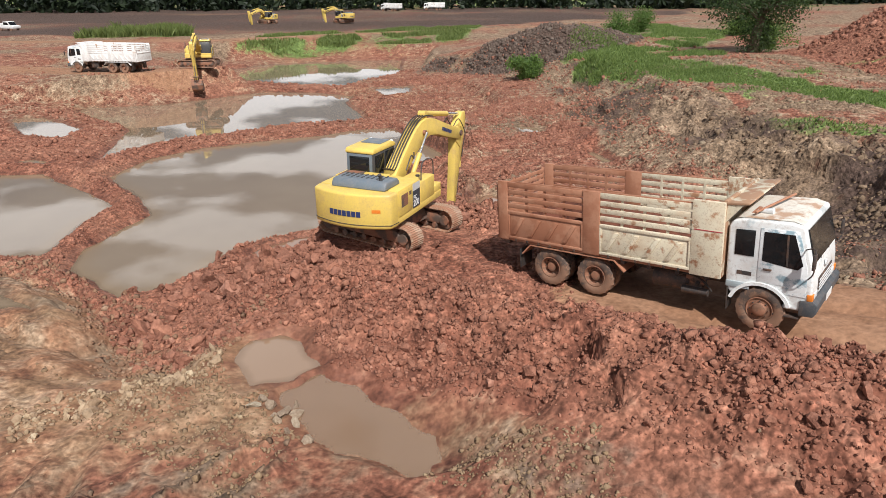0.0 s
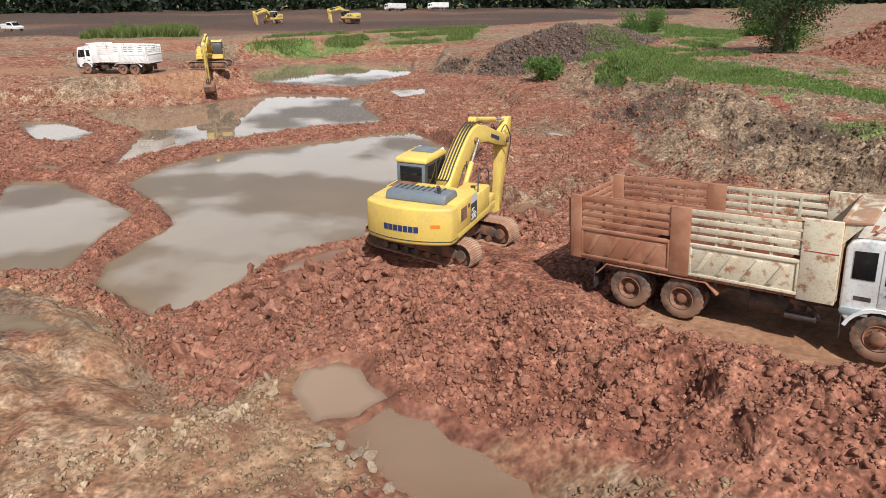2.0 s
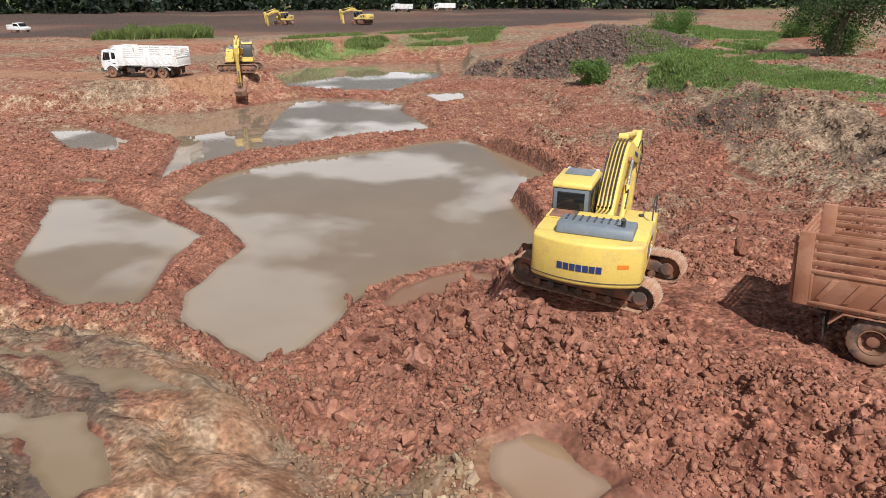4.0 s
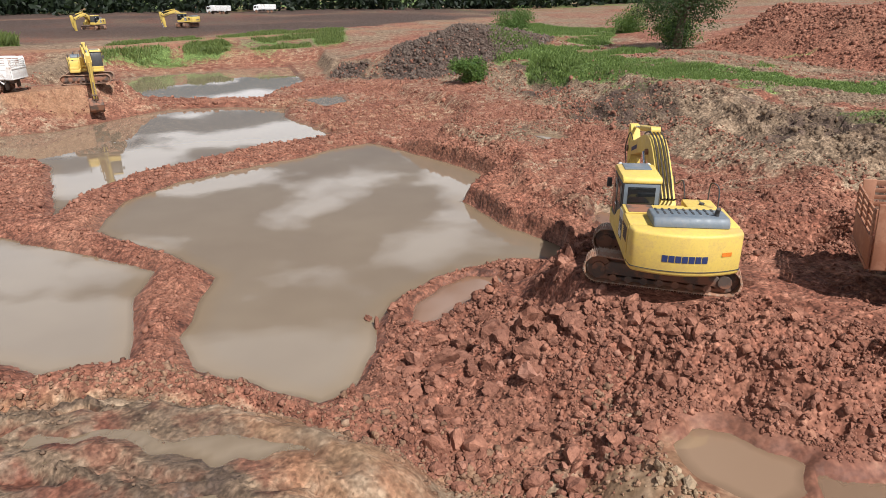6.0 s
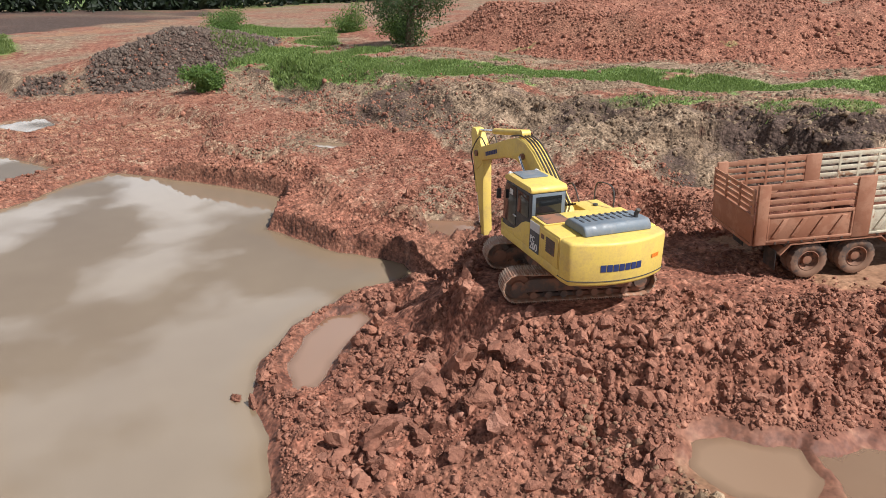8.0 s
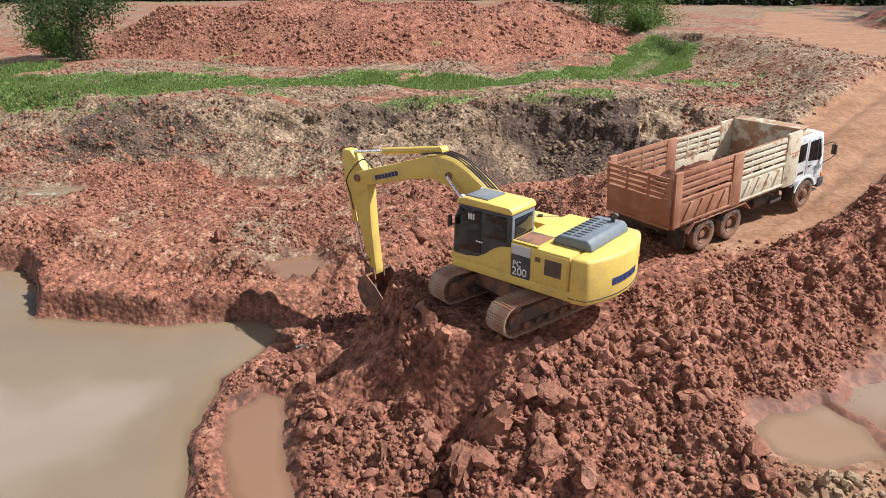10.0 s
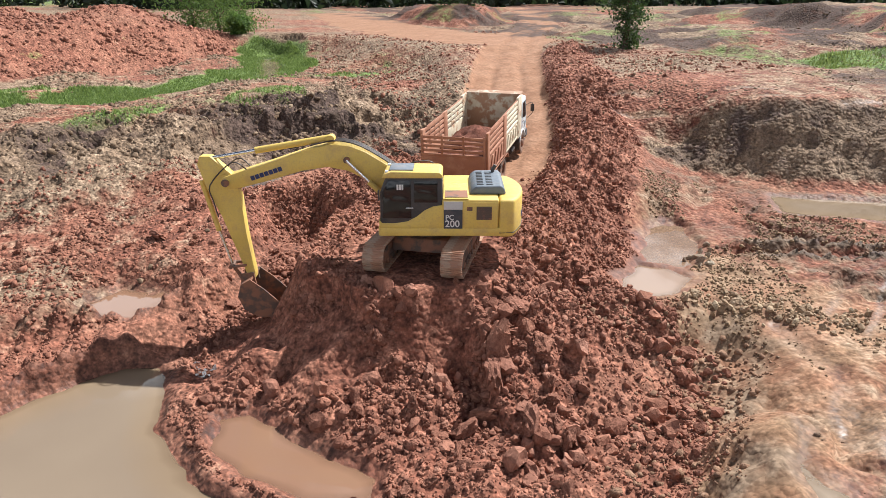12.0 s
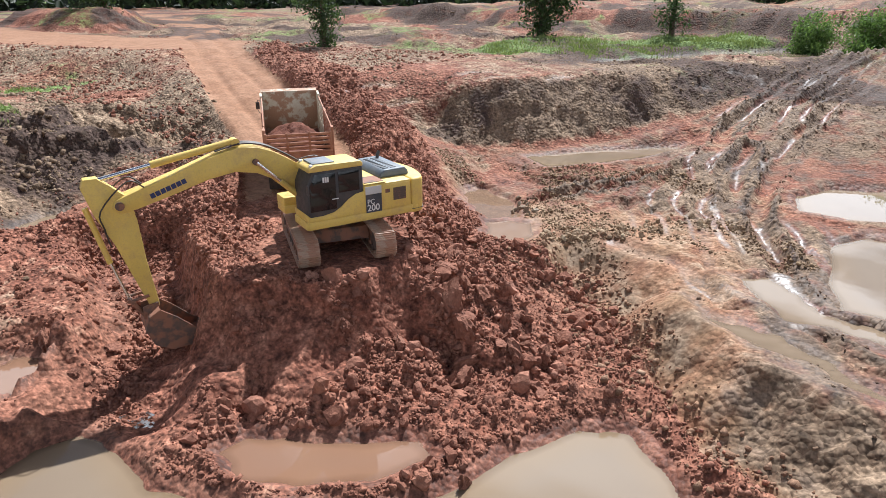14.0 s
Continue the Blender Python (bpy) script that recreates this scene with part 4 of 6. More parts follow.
def hose(points, r, sides=6, bm=None):
    b = bmesh.new()
    pts = [Vector(p) for p in points]
    fine = []
    for i in range(len(pts) - 1):
        p0, p1, p2, p3 = pts[max(i - 1, 0)], pts[i], pts[i + 1], pts[min(i + 2, len(pts) - 1)]
        for k in range(4):
            t = k / 4
            fine.append(0.5 * ((2 * p1) + (p2 - p0) * t + (2 * p0 - 5 * p1 + 4 * p2 - p3) * t * t + (3 * p1 - p0 - 3 * p2 + p3) * t ** 3))
    fine.append(pts[-1])
    rings = []
    for i, p in enumerate(fine):
        d = (fine[min(i + 1, len(fine) - 1)] - fine[max(i - 1, 0)]).normalized()
        u = d.cross(Vector((0, 1, 0)) if abs(d.y) < 0.9 else Vector((1, 0, 0))).normalized(); w = d.cross(u)
        rings.append([b.verts.new(p + r * (math.cos(2 * math.pi * k / sides) * u + math.sin(2 * math.pi * k / sides) * w)) for k in range(sides)])
    for a, c in zip(rings, rings[1:]):
        for k in range(sides):
            b.faces.new((a[k], a[(k + 1) % sides], c[(k + 1) % sides], c[k]))
    return joined(bm, b)


def lettering(text, size, mat, parent, at, name="lettering"):
    """Raised letters in the built-in font; x along the line, z out of the surface."""
    cu = bpy.data.curves.new("text", "FONT")
    cu.body, cu.size, cu.extrude, cu.offset = text, size, 0.004, 0.012 * size
    ob = bpy.data.objects.new("text", cu)
    scene.collection.objects.link(ob)
    me = bpy.data.meshes.new_from_object(ob.evaluated_get(bpy.context.evaluated_depsgraph_get()))
    bpy.data.objects.remove(ob)
    me.materials.clear(); me.materials.append(mat)
    return piece(name, me, parent, at)


def wear(name, first, second, scale, cut, rough_to=0.55, dirt=(0.30, 0.13, 0.07), amount=0.4):
    """Two coats of paint, the upper worn off in patches, with red dust over both."""
    m, nt, b = material(name)
    patch = ramp(nt, noise_of(nt, scale, 5, 0.6), (cut - 0.04, grey(0)), (cut + 0.04, grey(1)))
    c = mix(nt, patch, first, second)
    big = ramp(nt, noise_of(nt, scale * 0.6 + 0.7, 6, 0.7), (0.45, grey(0)), (0.8, grey(amount)))
    fine = ramp(nt, noise_of(nt, scale * 7, 5, 0.7), (0.52, grey(0)), (0.75, grey(amount)))
    c = mix(nt, big, c, dirt)
    c = mix(nt, fine, c, (0.20, 0.09, 0.05))
    nt.links.new(c, b.inputs["Base Color"])
    b.inputs["Roughness"].default_value = rough_to
    bump(nt, b, noise_of(nt, 11, 4), 0.2, 0.012)
    return m


YELLOW = paint("yellow_paint", (0.71, 0.51, 0.115), (0.36, 0.22, 0.12), 0.58, 0.42)
HOOD_GREY = paint("hood_grey", (0.13, 0.16, 0.19), (0.30, 0.24, 0.19), 0.35, 0.4)
BUMPER = paint("bumper_grey", (0.06, 0.07, 0.08), (0.24, 0.16, 0.11), 0.4, 0.5)
CAB_GREY = paint("cab_grey", (0.045, 0.045, 0.047), (0.20, 0.14, 0.10), 0.25, 0.45)
DECAL = paint("decal_blue", (0.035, 0.045, 0.06), (0.22, 0.16, 0.12), 0.2, 0.4)
DECAL_PALE = paint("decal_pale", (0.55, 0.56, 0.55), (0.3, 0.2, 0.14), 0.3, 0.4)
BLUE = paint("blue_letters", (0.02, 0.035, 0.12), (0.1, 0.08, 0.1), 0.15, 0.45)
WHITE = paint("white_paint", (0.75, 0.75, 0.73), (0.42, 0.27, 0.17), 0.3, 0.4)
STEEL_TRACK = wear("track_steel", (0.40, 0.28, 0.20), (0.36, 0.19, 0.12), 3.0, 0.5, 0.55, (0.40, 0.22, 0.14), 0.6)
DIRTY_STEEL = wear("muddy_steel", (0.10, 0.07, 0.055), (0.24, 0.11, 0.065), 2.0, 0.5, 0.75)
CHROME = metal("chrome_rod", (0.80, 0.80, 0.80), 0.12)
RUBBER = wear("hose_rubber", (0.02, 0.02, 0.02), (0.05, 0.04, 0.035), 5.0, 0.55, 0.6, (0.25, 0.13, 0.08), 0.3)
TYRE = wear("tyre_rubber", (0.075, 0.055, 0.045), (0.20, 0.115, 0.075), 3.0, 0.48, 0.9, (0.30, 0.16, 0.095), 0.6)
RIM = wear("dusty_rim", (0.26, 0.12, 0.07), (0.15, 0.08, 0.05), 4.0, 0.52, 0.8)
RUST = wear("rust_red_bed", (0.30, 0.125, 0.068), (0.36, 0.17, 0.10), 1.6, 0.5, 0.75, (0.38, 0.19, 0.115), 0.5)
CREAM = wear("cream_bed", (0.63, 0.57, 0.43), (0.34, 0.17, 0.09), 3.2, 0.60, 0.6, (0.48, 0.31, 0.18), 0.65)
CAB_WHITE = wear("cab_white", (0.72, 0.74, 0.73), (0.45, 0.52, 0.54), 1.6, 0.60, 0.45, (0.46, 0.30, 0.20), 0.45)
ROOF_RUST = wear("rusty_roof", (0.64, 0.61, 0.54), (0.40, 0.25, 0.16), 1.6, 0.60, 0.5, (0.46, 0.30, 0.20), 0.6)
CAB_PATCH = wear("cab_patched", (0.74, 0.76, 0.76), (0.25, 0.36, 0.41), 2.6, 0.55, 0.4, (0.50, 0.36, 0.25), 0.25)
DARK_STEEL = wear("dark_chassis", (0.035, 0.03, 0.028), (0.09, 0.055, 0.04), 3.0, 0.55, 0.7)
ORANGE = paint("orange_lens", (0.75, 0.22, 0.03), (0.4, 0.2, 0.1), 0.1, 0.2)
CLEAR = paint("pale_lens", (0.7, 0.72, 0.72), (0.4, 0.3, 0.2), 0.15, 0.15)
RED_LINE = paint("red_line", (0.45, 0.03, 0.05), (0.4, 0.2, 0.12), 0.2, 0.5)


def glass_material():
    m, nt, b = material("tinted_glass")
    b.inputs["Base Color"].default_value = (0.012, 0.013, 0.014, 1)
    b.inputs["Roughness"].default_value = 0.04
    nt.links.new(ramp(nt, noise_of(nt, 3, 4), (0.35, grey(0.03)), (0.8, grey(0.22))), b.inputs["Roughness"])
    return m


GLASS = glass_material()

# ---- excavator ----
def crawler(parent, side):
    """One crawler: frame, chain, wheels, rollers and each shoe, in the frame of the undercarriage."""
    y = side * 1.1
    frame_ = part("track_frame", prism([(-1.45, 0.30), (1.45, 0.30), (1.55, 0.48), (1.3, 0.66), (-1.3, 0.66), (-1.55, 0.48)], y - 0.22, y + 0.22, "y", 0.03), DIRTY_STEEL, parent)
    half, r, n = 1.60, 0.37, 46
    ring = 4 * half + 2 * math.pi * r

    def at(s):
        s %= ring
        if s < 2 * half:
            return (-half + s, 0.09, 0.0)
        s -= 2 * half
        if s < math.pi * r:
            a = -math.pi / 2 + s / r
            return (half + r * math.cos(a), 0.46 + r * math.sin(a), a + math.pi / 2)
        s -= math.pi * r
        if s < 2 * half:
            x = half - s
            return (x, 0.83 - 0.05 * math.cos(x / half * math.pi / 2) * 0.9, math.pi)
        s -= 2 * half
        a = math.pi / 2 + s / r
        return (-half + r * math.cos(a), 0.46 + r * math.sin(a), a + math.pi / 2)

    inner = [(at(k * ring / 60)[0] * 0.985, 0.46 + (at(k * ring / 60)[1] - 0.46) * 0.93) for k in range(60)]
    chain = bmesh.new()
    va, vb = [chain.verts.new((p[0], y - 0.11, p[1])) for p in inner], [chain.verts.new((p[0], y + 0.11, p[1])) for p in inner]
    vc, vd = [chain.verts.new((p[0] * 0.95, y - 0.11, 0.46 + (p[1] - 0.46) * 0.72)) for p in inner], [chain.verts.new((p[0] * 0.95, y + 0.11, 0.46 + (p[1] - 0.46) * 0.72)) for p in inner]
    for k in range(60):
        j = (k + 1) % 60
        for f in ((va[k], va[j], vb[j], vb[k]), (vc[k], vd[k], vd[j], vc[j]), (va[k], vc[k], vc[j], va[j]), (vb[k], vb[j], vd[j], vd[k])):
            chain.faces.new(f)
    part("track_chain", chain, DIRTY_STEEL, frame_)
    for x, nm, rad in ((-half, "sprocket", 0.33), (half, "idler", 0.31)):
        b = rod((x, y - 0.16, 0.46), (x, y + 0.16, 0.46), rad, 24)
        b = rod((x, y - 0.26, 0.46), (x, y + 0.26, 0.46), rad * 0.55, 20, b)
        part(nm, b, DIRTY_STEEL, frame_)
    for k in range(7):
        part("track_roller", rod((-1.2 + 0.4 * k, y - 0.24, 0.22), (-1.2 + 0.4 * k, y + 0.24, 0.22), 0.10, 14), DIRTY_STEEL, frame_)
    b = box(-0.097, 0.097, -0.30, 0.30, -0.012, 0.012)
    for x in (-0.08, -0.01, 0.06):
        b = box(x, x + 0.016, -0.30, 0.30, -0.042, -0.012, 0, b)
    first = None
    for k in range(n):
        x, z, a = at((k + 0.5) * ring / n)
        m = Matrix.Translation((x, y, z)) @ Matrix.Rotation(-a, 4, "Y")
        if first is None:
            first = part("track_shoe", b, STEEL_TRACK, frame_, "dusty steel shoe", m)
        else:
            piece("track_shoe", first.data, frame_, m)


def bars(parent, m, width, high, n, mat=BLUE):
    """A maker's mark as plain blocks; x along the line, y up, z out."""
    w = width / n
    for k in range(n):
        part("mark", box(k * w + 0.08 * w, (k + 1) * w - 0.08 * w, 0, high, 0, 0.006), mat, parent, "", m)


def facing(px, py, pz, right, up):
    """A pose on a surface from its right and up ways."""
    r, u = Vector(right).normalized(), Vector(up).normalized()
    return Matrix.Translation((px, py, pz)) @ Matrix((r, u, r.cross(u))).transposed().to_4x4()


def excavator(m, heading, tracks, label, marks=True):
    root = tagged(new("excavator"), label, "excavator")
    root.matrix_world = m @ pose(0, 0, 0, 0, 0, heading)
    under = part("undercarriage", prism([(-0.95, 0.42), (0.95, 0.42), (0.8, 0.78), (-0.8, 0.78)], -0.85, 0.85, "y", 0.04), DIRTY_STEEL, root, "muddy steel", pose(0, 0, 0, 0, 0, tracks - heading))
    for s in (-1, 1):
        crawler(under, s)
    part("slew_ring", rod((0, 0, 0.76), (0, 0, 1.08), 0.62, 28), DIRTY_STEEL, root)
    # platform
    part("platform", prism([(-2.2, -1.32), (1.28, -1.32), (1.34, -1.2), (1.34, -0.55), (0.7, -0.42), (0.7, 0.26), (1.34, 0.3), (1.34, 1.26), (1.28, 1.34), (-2.2, 1.34)], 1.06, 1.30, "z", 0.03), YELLOW, root)
    arc = [(-1.98, 1.36)] + [(-0.10 - 2.62 * math.cos(a), 2.62 * math.sin(a)) for a in np.linspace(0.52, -0.52, 13)] + [(-1.98, -1.36)]
    cw = part("counterweight", prism(arc, 1.02, 2.27, "z", 0.09, seg=3), YELLOW, root, "heavy rounded yellow cast counterweight")
    groove = [(x * 1.004 - 0.004, y * 1.004) for x, y in arc]
    part("lower_lip", prism(groove, 1.17, 1.19, "z"), CAB_GREY, cw)
    # engine bay
    bay = part("engine_bay", box(-1.97, -0.42, -1.33, 1.33, 1.30, 2.27, 0.05), YELLOW, root)
    for s in (1, -1):
        y = s * 1.333
        out = (-s, 0, 0)
        lo, hi = sorted((y, y + s * 0.008))
        part("decal", box(-0.98, -0.47, lo, hi, 1.32, 1.95), DECAL, bay, "dark blue panel with white lettering")
        part("decal_top", box(-0.98, -0.47, lo, hi, 1.955, 2.22), DECAL_PALE, bay)
        lo, hi = sorted((y, y + s * 0.012))
        part("side_door", box(-1.93, -1.02, lo, hi, 1.34, 2.2, 0.004), YELLOW, bay)
        lo, hi = sorted((y + s * 0.010, y + s * 0.02))
        grille = part("grille", box(-1.78, -1.36, lo, hi, 1.62, 2.06), DIRTY_STEEL, bay, "dusty brown air grille")
        for k in range(6):
            part("slat", box(-1.78, -1.36, *sorted((y + s * 0.018, y + s * 0.03)), 1.65 + 0.07 * k, 1.68 + 0.07 * k), DIRTY_STEEL, grille)
        part("small_grille", box(-1.25, -1.1, lo, hi, 1.92, 2.05), DIRTY_STEEL, bay)
        if marks:
            right = (-s, 0, 0)
            x0 = -0.50 if s > 0 else -0.95
            lettering("PC", 0.20, WHITE, bay, facing(x0 - s * 0.01, y + s * 0.010, 1.62, right, (0, 0, 1)))
            lettering("200", 0.27, WHITE, bay, facing(x0 - s * 0.0, y + s * 0.010, 1.38, right, (0, 0, 1)))
    hood = part("engine_hood", prism([(-2.2, 2.27), (-1.18, 2.27), (-1.24, 2.42), (-1.36, 2.54), (-2.06, 2.56), (-2.16, 2.44)], -1.02, 0.80, "y", 0.05, seg=3), HOOD_GREY, root, "blue-grey ribbed engine hood")
    for k in range(9):
        for x in (-1.48, -1.74):
            part("vent_slot", box(x - 0.09, x + 0.09, -0.75 + 0.17 * k, -0.70 + 0.17 * k, 2.548, 2.566), CAB_GREY, hood)
    part("exhaust_pipe", rod((-1.9, -0.74, 2.5), (-1.9, -0.74, 2.68), 0.055, 12, rod((-1.9, -0.74, 2.66), (-1.98, -0.74, 2.80), 0.055, 12)), CAB_GREY, root, "black exhaust stub")
    part("deck_cover", box(-1.15, -0.45, -0.3, 1.30, 2.27, 2.31, 0.015), YELLOW, root)
    part("walkway_grille", box(-1.12, -0.5, 0.55, 1.22, 2.31, 2.325), DIRTY_STEEL, root)
    part("tank", box(-0.4, 0.72, -1.33, -0.52, 1.30, 2.12, 0.05), YELLOW, root, "yellow fuel and oil tank")
    part("filler_cap", rod((0.2, -0.95, 2.1), (0.2, -0.95, 2.18), 0.07, 14), CAB_GREY, root)
    part("tool_box", box(0.72, 1.32, -1.30, -0.62, 1.30, 1.62, 0.04), YELLOW, root)
    part("handrail", hose([(0.74, -1.26, 1.6), (0.74, -1.26, 2.5), (0.5, -1.26, 2.75), (-0.1, -1.26, 2.75), (-0.2, -1.26, 2.1)], 0.02), CAB_GREY, root)
    # cab
    cab = part("cab", prism([(1.28, 1.34), (-0.42, 1.34), (-0.42, 2.84), (1.08, 2.84), (1.26, 2.4)], 0.32, 1.31, "y", 0.05), CAB_GREY, root, "dark grey cab with tinted glass")
    swoop = [(1.30, 1.31), (-0.44, 1.31), (-0.44, 2.02), (-0.18, 1.98), (0.05, 1.86), (0.28, 1.66), (0.52, 1.52), (0.85, 1.46), (1.22, 1.46), (1.31, 1.56)]
    part("lower_shell", prism(swoop, 0.30, 1.335, "y", 0.02), YELLOW, cab)
    roof = part("roof", prism([(1.20, 2.82), (-0.44, 2.82), (-0.44, 2.92), (-0.36, 3.0), (0.95, 3.02), (1.14, 2.95)], 0.30, 1.335, "y", 0.04), YELLOW, cab)
    part("roof_hatch", box(0.35, 1.0, 0.45, 1.18, 3.0, 3.05, 0.02), HOOD_GREY, roof)
    for y in (0.42, 1.2):
        part("roof_lamp", rod((1.02, y, 2.98), (1.10, y, 2.98), 0.06, 12), CLEAR, roof)
    for s, y in ((1, 1.312), (-1, 0.318)):
        lo, hi = sorted((y, y + s * 0.012))
        part("door_window", prism([(1.20, 1.62), (0.42, 1.62), (0.42, 2.76), (1.03, 2.76), (1.18, 2.4)], lo, hi, "y", 0.004), GLASS, cab, "tinted glass")
        part("side_window", prism([(0.33, 2.10), (-0.30, 2.10), (-0.30, 2.74), (0.33, 2.74)], lo, hi, "y", 0.004), GLASS, cab, "tinted glass")
    part("windscreen", prism([(1.245, 1.62), (1.262, 1.62), (1.246, 2.41), (1.09, 2.78), (1.07, 2.78), (1.228, 2.40)], 0.42, 1.21, "y"), GLASS, cab, "tinted windscreen")
    part("rear_window", box(-0.437, -0.42, 0.46, 1.18, 2.14, 2.72, 0.004), GLASS, cab, "tinted rear window")
    part("rear_frame", box(-0.428, -0.41, 0.36, 1.28, 2.04, 2.8, 0.004), HOOD_GREY, cab)
    part("door_handle", box(0.36, 0.56, 1.325, 1.345, 1.92, 1.95, 0.006), WHITE, cab)
    part("sticker", box(0.62, 0.80, 1.326, 1.330, 2.48, 2.64), WHITE, cab, "white patterned sticker")
    for k in (-1, 1):
        part("sticker_bar", box(0.70 + 0.035 * k, 0.715 + 0.035 * k, 1.331, 1.333, 2.48, 2.64), CAB_GREY, cab)
    part("mirror", box(1.26, 1.30, 1.36, 1.50, 2.2, 2.5, 0.01), CAB_GREY, cab)
    # the body is squat: lower everything above the slew ring, the cab less
    in_cab = {cab, *cab.children_recursive}
    for ob in root.children_recursive:
        if ob is under or under in (ob.parent, ob.parent.parent) or ob.name.startswith(("slew_ring", "platform")):
            continue
        squat = 0.93 if ob in in_cab else 0.86
        if ob.matrix_basis == Matrix.Identity(4):
            for v in ob.data.vertices:
                v.co.z = 1.06 + (v.co.z - 1.06) * squat if v.co.z > 1.06 else v.co.z
        else:
            ob.matrix_basis = Matrix.Translation((0, 0, (ob.matrix_basis.translation.z - 1.06) * (squat - 1))) @ ob.matrix_basis
    # boom, arm and bucket: each drawn in its own frame and turned about its pin
    lift, dip = radians(5), radians(-98)
    tip = (0.12 + 5.7 * math.cos(lift), 1.78 + 5.7 * math.sin(lift))

    def on_boom(u, v):
        return (0.12 + u * math.cos(lift) - v * math.sin(lift), 1.78 + u * math.sin(lift) + v * math.cos(lift))

    def on_arm(u, v):
        return (tip[0] + u * math.cos(dip) - v * math.sin(dip), tip[1] + u * math.sin(dip) + v * math.cos(dip))

    def spot(f, u, v, y):
        x, z = f(u, v)
        return (x, y, z)

    boom = part("boom", prism([on_boom(*q) for q in ((-0.2, 0.06), (0.05, 0.27), (0.6, 0.62), (1.2, 0.98), (1.75, 1.25), (2.2, 1.38), (2.7, 1.38), (3.3, 1.20), (4.4, 0.72), (5.5, 0.27), (5.78, 0.14), (5.88, -0.04), (5.72, -0.20),
                                                     (5.3, -0.12), (4.5, 0.16), (3.5, 0.55), (2.8, 0.72), (2.2, 0.66), (1.5, 0.36), (0.7, -0.06), (0.2, -0.25), (-0.12, -0.16))], -0.24, 0.24, "y", 0.025), YELLOW, root, "cranked yellow box-section boom")
    part("boom_foot", rod((0.12, -0.42, 1.78), (0.12, 0.28, 1.78), 0.14, 16), YELLOW, boom)
    if marks:
        slope = Vector((math.cos(lift - 0.40), 0, math.sin(lift - 0.40)))
        for s in (1, -1):
            q = on_boom(4.95 if s > 0 else 3.85, 0.13 if s > 0 else 0.62)
            bars(boom, facing(q[0], s * 0.243, q[1], tuple(-s * slope), (-s * s * math.sin(lift - 0.40), 0, math.cos(lift - 0.40))), 0.98, 0.13, 7)
    part("boom_pin", rod(spot(on_boom, 2.25, 0.98, -0.33), spot(on_boom, 2.25, 0.98, 0.33), 0.09, 14), DIRTY_STEEL, boom)
    for s in (1, -1):
        lo, hi = Vector((0.66, s * 0.36, 1.36)), Vector(spot(on_boom, 2.25, 0.98, s * 0.36))
        mid = lo.lerp(hi, 0.62)
        ram = part("boom_ram", rod(lo, mid, 0.085, 14), YELLOW, root)
        part("piston", rod(mid, hi, 0.045, 12), CHROME, ram, "polished steel rod")
    lo, hi = Vector(spot(on_boom, 2.75, 1.52, 0)), Vector(spot(on_arm, -0.72, 0.46, 0))
    mid = lo.lerp(hi, 0.60)
    ram = part("arm_ram", rod(lo, mid, 0.095, 14, rod(lo + Vector((0, -0.14, -0.03)), lo + Vector((0, 0.14, -0.03)), 0.12, 12)), YELLOW, root)
    part("piston", rod(mid, hi, 0.05, 12), CHROME, ram, "polished steel rod")
    arm = part("arm", prism([on_arm(*q) for q in ((-0.16, -0.24), (-0.80, 0.28), (-0.84, 0.58), (-0.62, 0.70), (0.1, 0.62), (1.0, 0.40), (2.85, 0.13), (3.05, 0.07), (3.06, -0.09), (2.86, -0.13), (1.6, -0.18), (0.5, -0.29))], -0.155, 0.155, "y", 0.02),
               YELLOW, root, "yellow box-section dipper arm")
    part("arm_pin", rod((tip[0], -0.3, tip[1]), (tip[0], 0.3, tip[1]), 0.11, 14), DIRTY_STEEL, arm)
    for s in (1, -1):
        part("arm_cheek", prism([on_arm(*q) for q in ((0.3, -0.30), (-0.2, -0.16), (-0.28, 0.25), (0.1, 0.40), (0.6, 0.24))], *sorted((s * 0.157, s * 0.18)), "y"), YELLOW, arm)
    lo, mid, hi = (Vector(spot(on_arm, *q, 0)) for q in ((-0.12, 0.76), (1.45, 0.66), (2.58, 0.54)))
    ram = part("bucket_ram", rod(lo, mid, 0.075, 12), YELLOW, root)
    part("piston", rod(mid, hi, 0.042, 12), CHROME, ram, "polished steel rod")
    link = part("bucket_link", rod(spot(on_arm, 2.58, 0.54, -0.24), spot(on_arm, 2.58, 0.54, 0.24), 0.06, 10), DIRTY_STEEL, root)
    for y in (-0.2, 0.2):
        part("link_bar", rod(spot(on_arm, 2.58, 0.54, y), spot(on_arm, 2.58, 0.06, y), 0.045, 8), DIRTY_STEEL, link)
    part("push_link", rod(spot(on_arm, 2.58, 0.54, 0), spot(on_arm, 3.22, 0.30, 0), 0.06, 8), DIRTY_STEEL, link)
    # bucket, curled back towards the machine
    shell = [(2.94, -0.06), (3.06, 0.26), (3.44, 0.44), (3.88, 0.34), (4.18, -0.02), (4.26, -0.50), (4.10, -1.06)]
    inner = [(4.06, -1.04), (4.21, -0.50), (4.13, -0.06), (3.86, 0.28), (3.46, 0.37), (3.13, 0.22), (3.01, -0.06)]
    bucket = part("bucket", prism([on_arm(*q) for q in shell + inner], -0.52, 0.52, "y"), DIRTY_STEEL, root, "muddy steel digging bucket")
    for s in (1, -1):
        part("side_plate", prism([on_arm(*q) for q in shell + [(3.91, -0.86), (3.31, -0.41)]], *sorted((s * 0.50, s * 0.535)), "y"), DIRTY_STEEL, bucket)
